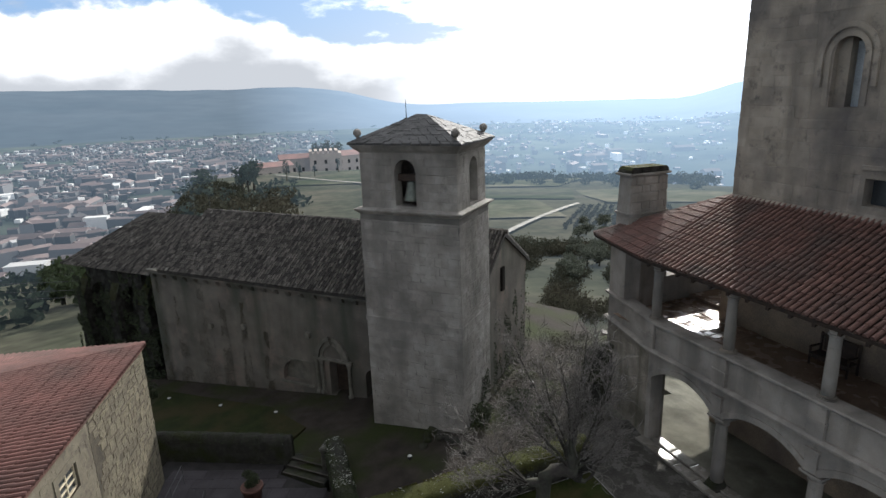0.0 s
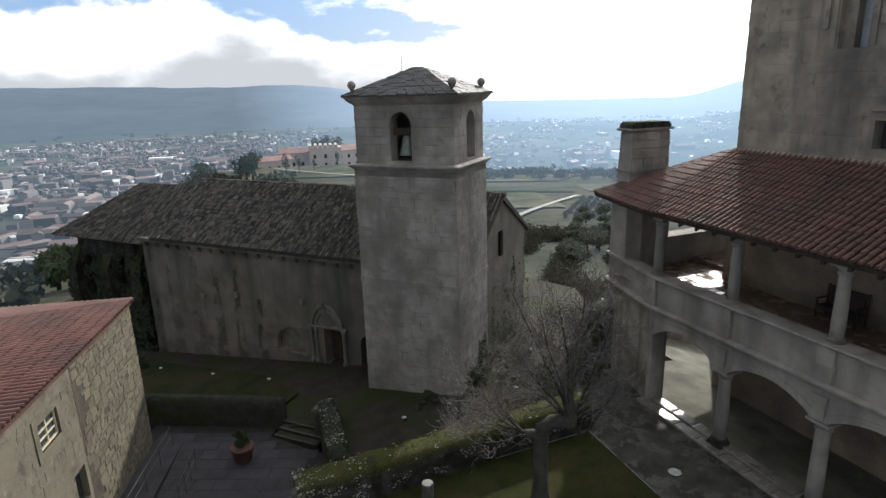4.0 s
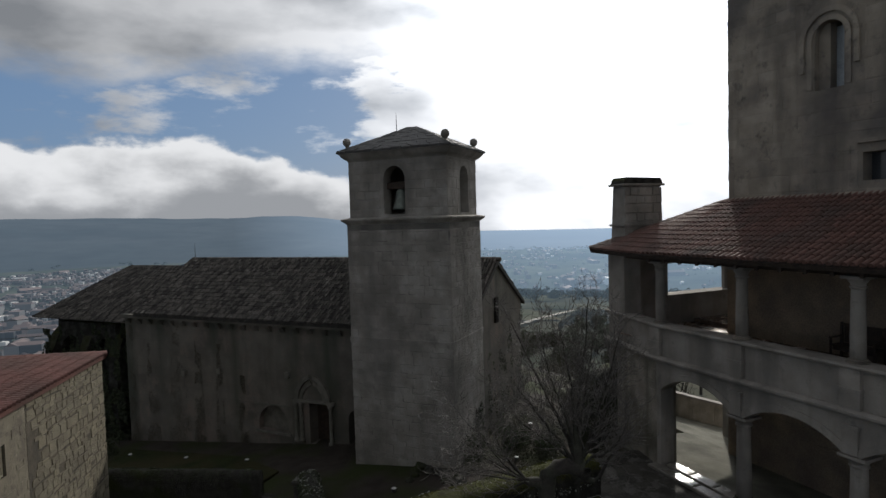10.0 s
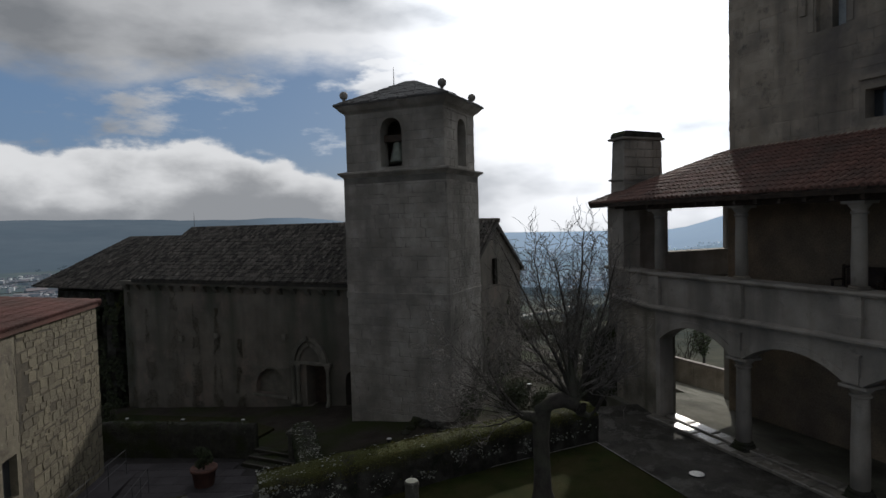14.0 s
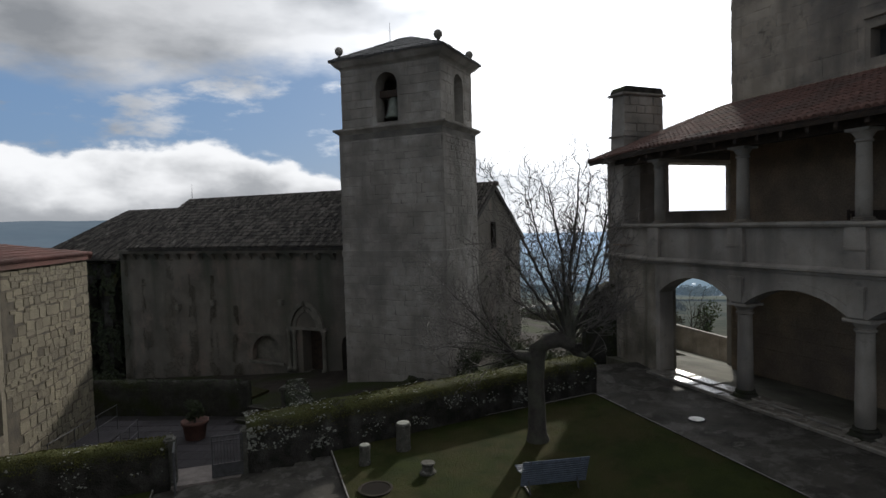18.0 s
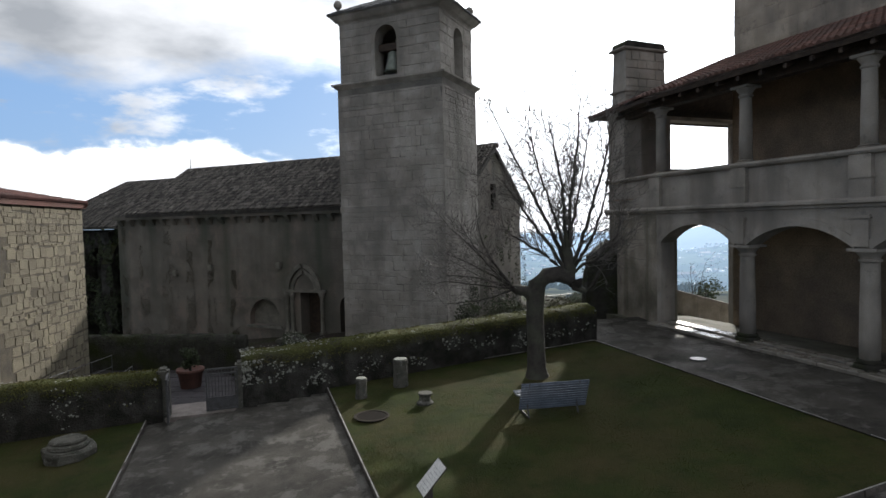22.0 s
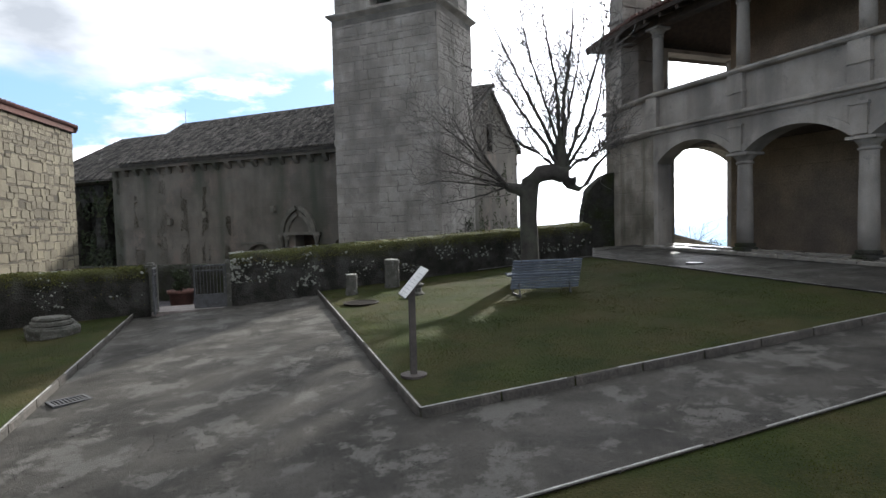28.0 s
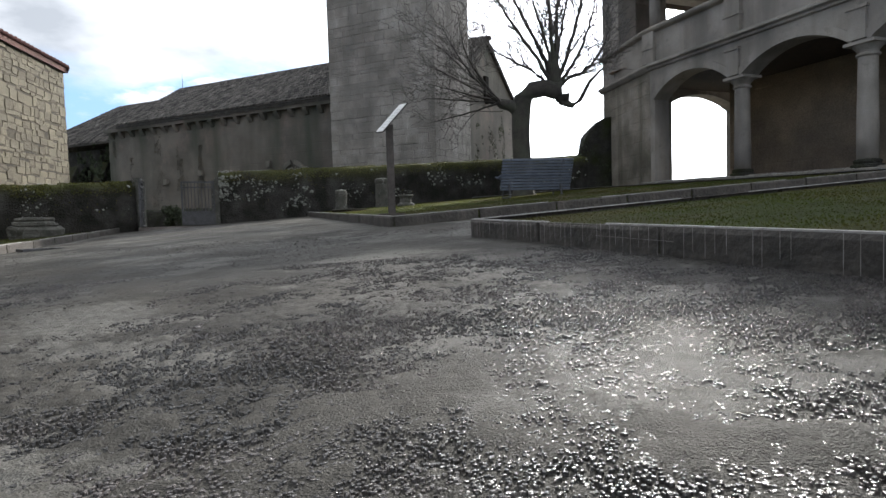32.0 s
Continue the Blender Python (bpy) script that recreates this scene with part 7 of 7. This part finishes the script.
bush(-17.9, 31.0, -2.2, 0.9, 0.8, 700, 6, "dark bush at the chancel corner")
bush(-19.8, 30.0, -2.4, 1.1, 1.3, 900, 7, "dark bush below the chancel")

# ---- hillside: trees, track, vines, convent, town ----
def crown_tree(name, x, y, h, r, seed, label, group, leafmat=LEAF, narrow=1.0):
    z = land(x, y)
    e = thing(name, Matrix.Translation((x, y, z)), label, "tree", group)
    st = ([], [])
    rg = random.Random(seed)
    tube(st, [Vector((0, 0, -0.5)), Vector((0.05, 0, h * 0.3)), Vector((0, 0.05, h * 0.7))], [r * 0.12, r * 0.09, r * 0.04], 7)
    for _ in range(6):
        tip = Vector((rg.uniform(-r, r) * 0.7, rg.uniform(-r, r) * 0.7, h * rg.uniform(0.5, 0.9)))
        tube(st, [Vector((0, 0, h * 0.3)), tip * 0.6 + Vector((0, 0, h * 0.1)), tip], [r * 0.06, r * 0.04, 0.01], 5)
    raw("trunk", st[0], st[1], BARK, e)
    v, f = leaf_cloud(650, r * narrow, r * narrow, h * 0.42, max(0.10, r * 0.11), seed, 0.3)
    raw("crown", [(a, b, c + h * 0.62) for a, b, c in v], f, leafmat, e)
    return e


OLIVE = mat("grey_green_leaf", (0.085, 0.095, 0.072), 0.85, (0.055, 0.064, 0.046), 0.3, bump=0.0, rnd=0.35, thin=0.25)
rng = random.Random(31)
for i in range(22):
    t = rng.random()
    x = 12.5 + 10 * t + rng.uniform(-1.0, 5.0)
    y = 60 + 46 * t + rng.uniform(-4, 4)
    crown_tree("olive_tree", x, y, rng.uniform(1.3, 2.3), rng.uniform(1.0, 1.7), i, "grey-green olive tree on the slope", "olive trees", OLIVE)
for i in range(16):
    a = radians(rng.uniform(-42, -22))
    r = rng.uniform(55, 110)
    crown_tree("hill_tree", r * math.sin(a), 14 + r * math.cos(a), rng.uniform(3.5, 6), rng.uniform(2.5, 4), 60 + i, "dark leafy tree below the church", "hill trees")
for i, (a, r, h) in enumerate(((-22.0, 163, 9), (-20.8, 172, 9.5), (-21.4, 168, 8), (-17.4, 210, 8), (-16.1, 215, 7), (-14.6, 225, 5), (-12.2, 240, 6), (-14.2, 306, 18), (-13.2, 308, 19), (-12.3, 306, 17))):
    a = radians(a)
    crown_tree("pine_tree" if i < 3 or i > 6 else "cypress_tree", r * math.sin(a), 14 + r * math.cos(a), h, h * (0.36 if i < 3 or i > 6 else 0.2), 90 + i, "dark evergreen tree near the convent", "convent trees", WOODS)

# bare woodland and scrub on the near slopes
SCRUB = mat("brown_scrub", (0.055, 0.058, 0.042), 1.0, (0.036, 0.038, 0.028), 0.15, (0.07, 0.064, 0.047), 0.05, 0.0, 0.6, rnd=0.4, spec=0.0, thin=0.2)
v, f = [], []
for i in range(3200):
    if i < 620:
        a, r = radians(rng.uniform(-36, -18)), rng.uniform(96, 190)
        if i % 2 or (math.degrees(a) > -22 and r > 140):
            continue
        s = rng.uniform(1.3, 2.6)
    else:
        a, r = radians(rng.uniform(4, 24)), rng.uniform(17, 72)
        s = rng.uniform(0.25, 0.62) * (1 + r / 80)
        if noise.noise((r * 0.08, a * 9, 3)) < -0.05:
            continue
    x, y = r * math.sin(a), 14 + r * math.cos(a)
    cu = CH.inverted() @ Vector((x, y, 0))
    if i >= 620 and -39 < cu.x < -7.6 and 20 < cu.y < 33:
        continue
    pu = PA.inverted() @ Vector((x, y, 0))
    if i >= 620 and pu.x > -21 and pu.y > -1.5 and pu.y < 13:
        continue
    lv2, lf2 = leaf_cloud(70 if i < 620 else 60, s * 1.3, s * 1.1, s, s * 0.16, i, 0.3)
    b = len(v)
    v += [(x + p[0], y + p[1], land(x, y) + s * 0.55 + p[2]) for p in lv2]
    f += [tuple(b + k for k in q) for q in lf2]
for i in range(260):
    x, y = rng.uniform(1.8, 9.0), rng.uniform(21.6, 36.0)
    cu, pu = CH.inverted() @ Vector((x, y, 0)), PA.inverted() @ Vector((x, y, 0))
    if cu.x < -8.0 or (pu.x > -8.2 and pu.y > -0.5) or y < 19.5 + 0.43 * (x - 2):
        continue
    z = min(yard(x, y), 0.45) - max(0, x - 2.5) * 0.05 * max(0, y - 21) / 4 - 0.05
    s = rng.uniform(0.18, 0.5)
    lv2, lf2 = leaf_cloud(70, s * 1.5, s * 1.3, s, 0.045, i + 3000, 0.3)
    b = len(v)
    v += [(x + p[0], y + p[1], z + s * 0.45 + p[2]) for p in lv2]
    f += [tuple(b + k for k in q) for q in lf2]
tagged(raw("slope_scrub", v, f, SCRUB), "brown-green scrub and bare woodland on the slopes", "scrub", kind="stuff")

crown_tree("cypress_tree", 19.4, 45.8, 4.2, 1.1, 131, "dark conical bush beyond the terrace parapet", "terrace trees", LEAF)
bare = thing("small_bare_tree", Matrix.Translation((15.2, 39.4, land(15.2, 39.4))), "small crooked bare tree beyond the terrace parapet", "tree")
store = ([], [])
for tip_ in ((0.9, 0.2, 3.6), (-0.6, 0.1, 3.1), (0.3, -0.4, 4.2), (1.3, 0.0, 4.4)):
    bough(store, store, Vector((0, 0, -0.4)), Vector(tip_), 0.06, 0.01, 2, 0.3)
raw("crown", store[0], store[1], BARK, bare)

# far woods and hedges, joined
v, f = [], []
for i in range(1700):
    if i < 600:
        a, r = radians(rng.uniform(-6, 24)), rng.uniform(282, 325)
        if rng.random() < 0.12:
            r = rng.uniform(225, 282)
    elif i < 1440:
        a, r = radians(rng.uniform(-48, -17)), 60 + 430 * rng.random() ** 0.7
        if (math.degrees(a) > -24 and 190 < r) or i % 2:
            continue
    else:
        a, r = radians(rng.uniform(-50, 40)), rng.uniform(600, 2300)
    x, y = r * math.sin(a), 14 + r * math.cos(a)
    z = land(x, y)
    s = rng.uniform(1.6, 3.6) * (1 + r / 1100)
    lv2, lf2 = leaf_cloud(60, s * (1.6 if r > 270 else 1), s * 0.8, s * 0.7, s * 0.22, i, 0.3)
    b = len(v)
    v += [(x + p[0], y + p[1], z + s * 0.35 + p[2]) for p in lv2]
    f += [tuple(b + k for k in q) for q in lf2]
tagged(raw("far_woods", v, f, WOODS), "dark hedges and woods on the hill and in the valley", "woods", kind="stuff")


def strip(name, pts, wide, material, label, category, lift=0.25):
    v, f = [], []
    for i, (x, y) in enumerate(pts):
        ax, ay = pts[max(i - 1, 0)]
        bx, by = pts[min(i + 1, len(pts) - 1)]
        d = Vector((bx - ax, by - ay)).normalized()
        for s in (-0.5, 0.5):
            px, py = x - d.y * wide * s, y + d.x * wide * s
            v.append((px, py, land(x, y) + lift))
    f = [(2 * i, 2 * i + 1, 2 * i + 3, 2 * i + 2) for i in range(len(pts) - 1)]
    return tagged(raw(name, v, f, material), label, category, kind="structure")


def run(a, b, n, bend=0.0):
    return [(a[0] + (b[0] - a[0]) * i / n + bend * math.sin(math.pi * i / n), a[1] + (b[1] - a[1]) * i / n) for i in range(n + 1)]


strip("track", run((6.0, 90), (30, 147), 24, -1.0), 1.15, PALE_ROAD, "pale track across the slope", "road", 0.5)
strip("track", run((-480, 440), (-300, 760), 24, 10), 7.0, PALE_ROAD, "pale road round the foot of the hill", "road", 0.8)
strip("track", run((-75, 240), (-12, 150), 20, 5), 1.6, PALE_ROAD, "pale lane to the convent", "road", 0.6)
FIELD = mat("dry_field", (0.074, 0.076, 0.048), 1.0, (0.05, 0.055, 0.034), 0.16, (0.125, 0.117, 0.085), 0.05, 0.0, 0.4, spec=0.0, glowing=HAZE_GLOW)
FIELD_GREEN = mat("green_field", (0.05, 0.057, 0.033), 1.0, (0.034, 0.04, 0.024), 0.16, (0.09, 0.088, 0.06), 0.05, 0.0, 0.4, spec=0.0, glowing=HAZE_GLOW)
for k, (x0, x1, y0, y1, mt, lb) in enumerate(((-6, 22, 118, 165, FIELD, "pale dry field on the slope"), (0, 34, 172, 225, FIELD_GREEN, "green field on the slope"), (38, 80, 150, 220, FIELD, "pale dry field beyond the track"), (-60, -14, 185, 250, FIELD_GREEN, "green meadow by the convent"), (-5, 40, 238, 285, FIELD, "tan field near the brow"))):
    v, f = [], []
    for j in range(13):
        for i in range(13):
            x, y = x0 + (x1 - x0) * i / 12 + 0.18 * (y0 - 120) * j / 12, y0 + (y1 - y0) * j / 12
            v.append((x, y, land(x, y) + 0.35))
    for j in range(12):
        for i in range(12):
            a = j * 13 + i
            f.append((a, a + 1, a + 14, a + 13))
    tagged(raw("field", v, f, mt, smooth=True), lb, "field", kind="structure")
v, f = [], []
for i in range(13):
    for j in range(26):
        x, y = 18.5 + 1.6 * i + 0.30 * j * 1.4, 100 + 1.4 * j
        z = land(x, y)
        lv2, lf2 = leaf_cloud(9, 0.5, 1.1, 0.5, 0.4, i * 40 + j, 0.2)
        b = len(v)
        v += [(x + p[0], y + p[1], z + 0.75 + p[2]) for p in lv2]
        f += [tuple(b + k for k in q) for q in lf2]
tagged(raw("vineyard", v, f, VINE_ROW), "rows of winter vines on the slope", "vines", kind="stuff")


def far_house(name, x, y, w, d_, h, rot, label, category, group, windows=True, flat=False, wallmat=None):
    z = land(x, y) - 2.4
    e = thing(name, Matrix.Translation((x, y, z)) @ Matrix.Rotation(radians(rot), 4, "Z"), label, category, group)
    bm = bmesh.new()
    box(bm, -w / 2, w / 2, -d_ / 2, d_ / 2, -6, h)
    part("wall", bm, wallmat or TOWN_WALL, e)
    if flat:
        for i in range(int(w / 2.4)):
            bm = bmesh.new()
            box(bm, -w / 2 + 2.4 * i, -w / 2 + 2.4 * i + 1.4, -d_ / 2 - 0.1, d_ / 2 + 0.1, h, h + 1.3)
            part("merlon", bm, wallmat or TOWN_WALL, e)
    else:
        bm = bmesh.new()
        extrude_profile(bm, [(-d_ / 2 - 0.5, h), (0, h + d_ * 0.22), (d_ / 2 + 0.5, h)], -w / 2 - 0.5, w / 2 + 0.5)
        part("roof", bm, CONVENT_ROOF, e)
    if windows:
        k = int(w / 4)
        for i in range(k):
            for s in range(max(1, int(h / 4))):
                bm = bmesh.new()
                x0 = -w / 2 + w * (i + 0.5) / k
                box(bm, x0 - 0.6, x0 + 0.6, -d_ / 2 - 0.12, -d_ / 2 + 0.05, 1.2 + 4 * s, 3.0 + 4 * s)
                part("window", bm, GLASS, e)
    return e


CONVENT_ROOF = mat("convent_roof", (0.23, 0.115, 0.09), 0.8, (0.17, 0.09, 0.07), 0.2, bump=0.0, glowing=HAZE_GLOW)
CONVENT_WALL = mat("convent_wall", (0.36, 0.29, 0.23), 0.9, (0.27, 0.22, 0.18), 0.15, bump=0.0, glowing=HAZE_GLOW)
for a, r, w, d_, h, rot, fl in ((-18.6, 262, 17, 8, 5.5, 38, False), (-16.0, 288, 17, 9, 7.5, 20, False), (-13.3, 280, 15, 12, 10, 14, True), (-11.0, 292, 17, 10, 9, 34, False)):
    ar = radians(a)
    far_house("convent_wing", r * math.sin(ar), 14 + r * math.cos(ar), w, d_, h, rot, "distant convent wing on the spur", "building", "convent wings", True, fl, CONVENT_WALL)

# the town in the valley
wv, wf, rv, rf = [], [], [], []
rng = random.Random(44)
made = 0
extra_v, extra_f, white_v, white_f = [], [], [], []
while made < 5200:
    if made < 4300:
        a, r = rng.gauss(-29, 10), 470 + 1530 * rng.random() ** 1.15
    else:
        a, r = rng.uniform(-8, 24), rng.uniform(750, 2400)
    if a > 26 or a < -60 or (a > -12 and made < 4300):
        continue
    a = radians(a)
    x, y = r * math.sin(a), 14 + r * math.cos(a)
    if noise.noise((x / 160, y / 160, 7)) < (-0.25 if made < 4300 else 0.12):
        if rng.random() < 0.9:
            continue
    z = land(x, y)
    if z > -80:
        continue
    made += 1
    w, d_, h = rng.uniform(4.5, 11), rng.uniform(4.5, 8), rng.choice((3, 3, 4, 6, 7))
    if rng.random() < 0.02:
        w, d_, h = rng.uniform(24, 45), rng.uniform(12, 18), 7
    elif rng.random() < 0.10 and r < 1100:
        w, d_, h = rng.uniform(14, 30), rng.uniform(9, 13), rng.choice((9, 12, 15))
    an = rng.choice((0.2, 0.25, 1.75, 0.9)) + rng.uniform(-0.1, 0.1)
    ca, sa = math.cos(an), math.sin(an)
    pt = lambda px, py, pz: (x + px * ca - py * sa, y + px * sa + py * ca, z + pz)
    b = len(wv)
    white = rng.random() < 0.11
    if rng.random() < 0.55:
        s_ = rng.uniform(2.0, 4.5)
        qx, qy = x + rng.uniform(-16, 16), y + rng.uniform(-16, 16)
        lv2, lf2 = leaf_cloud(12, s_ * 1.5, s_ * 1.2, s_, s_ * 0.55, made, 0.3)
        k0 = len(extra_v)
        extra_v += [(qx + p_[0], qy + p_[1], z + s_ * 0.6 + p_[2]) for p_ in lv2]
        extra_f += [tuple(k0 + k for k in q) for q in lf2]
    if white:
        b = len(white_v)
        white_v += [pt(px, py, pz) for pz in (-2, h) for px, py in ((-w / 2, -d_ / 2), (w / 2, -d_ / 2), (w / 2, d_ / 2), (-w / 2, d_ / 2))]
        white_f += [tuple(b + k for k in q) for q in ((0, 1, 5, 4), (1, 2, 6, 5), (2, 3, 7, 6), (3, 0, 4, 7), (4, 5, 6, 7))]
        continue
    wv += [pt(px, py, pz) for pz in (-2, h) for px, py in ((-w / 2, -d_ / 2), (w / 2, -d_ / 2), (w / 2, d_ / 2), (-w / 2, d_ / 2))]
    wf += [tuple(b + k for k in q) for q in ((0, 1, 5, 4), (1, 2, 6, 5), (2, 3, 7, 6), (3, 0, 4, 7))]
    b = len(rv)
    rise = d_ * rng.choice((0.05, 0.22, 0.25))
    rv += [pt(-w / 2, -d_ / 2, h), pt(w / 2, -d_ / 2, h), pt(w / 2, d_ / 2, h), pt(-w / 2, d_ / 2, h), pt(-w / 2, 0, h + rise), pt(w / 2, 0, h + rise)]
    rf += [tuple(b + k for k in q) for q in ((0, 1, 5, 4), (2, 3, 4, 5), (0, 4, 3), (1, 2, 5))]
town = thing("town", Matrix(), "distant hazy town of white walls and tiled roofs", "town", kind="stuff")
raw("town_walls", wv, wf, TOWN_WALL, town, kind="stuff")
raw("town_roofs", rv, rf, TOWN_ROOF, town, kind="stuff")
raw("white_houses", white_v, white_f, TOWN_WHITE, town, kind="stuff")
raw("town_trees", extra_v, extra_f, WOODS, town, kind="stuff")

# overhead wires beyond the chancel
for z in (5.0, 4.5, 4.1):
    wire = ([], [])
    pts = [Vector((-46 + 26 * i / 16, 33.5 - 3.5 * i / 16, z + 0.25 + 0.5 * ((i / 16 - 0.5) ** 2) * 4 - 0.15)) for i in range(17)]
    tube(wire, pts, [0.016] * 17, 5)
    cable = raw("overhead_wire", wire[0], wire[1], IRON)
    tagged(cable, "thin dark overhead cable beyond the chancel", "cable", "overhead cables")

# worn wet aggregate that stands out of the paving, with a few loose stones
rng = random.Random(71)
v, f = [], []
RING = [(math.cos(math.pi * q / 3), math.sin(math.pi * q / 3)) for q in range(6)]
for i in range(125000):
    if i < 108000:
        x, y = rng.uniform(-0.6, 3.3), 2.15 + 2.6 * rng.random() ** 2.0
    else:
        x, y = rng.uniform(-5.0, 5.0), rng.uniform(2.2, 8.0)
    if any(inside((x, y), LAWNS[k]) for k in LAWNS):
        continue
    if x < 1.0 and rng.random() < 0.35:
        continue
    wear = noise.noise((x * 1.1, y * 1.1, 6)) + 0.6 * noise.noise((x * 3.3, y * 3.3, 16))
    if wear + 0.9 * rng.random() < (-0.25 if x < 0.6 else -1.0):
        continue
    s_ = rng.uniform(0.0018, 0.0044) * (1 + 0.15 * (y - 2.2)) * (2.8 if rng.random() < 0.0006 else 1.0)
    z = pave(x, y) + 0.001
    an = rng.uniform(0, 6.28)
    ca, sa, st = math.cos(an) * s_, math.sin(an) * s_, rng.uniform(0.55, 1.0)
    hx, hy = rng.uniform(-0.3, 0.3) * s_, rng.uniform(-0.3, 0.3) * s_
    h = s_ * rng.uniform(0.1, 0.42)
    b = len(v)
    for rr, zz in ((1.0, -0.004), (0.78, h * 0.65)):
        for cx, cy in RING:
            j = rng.uniform(0.8, 1.15) * rr
            v.append((x + j * (cx * ca - cy * sa * st), y + j * (cx * sa + cy * ca * st), z + zz))
    v.append((x + hx, y + hy, z + h))
    for q in range(6):
        f.append((b + q, b + (q + 1) % 6, b + 6 + (q + 1) % 6, b + 6 + q))
        f.append((b + 6 + q, b + 6 + (q + 1) % 6, b + 12))
tagged(raw("grit", v, f, GRIT), "wet dark stones standing out of the worn paving", "gravel", kind="stuff")
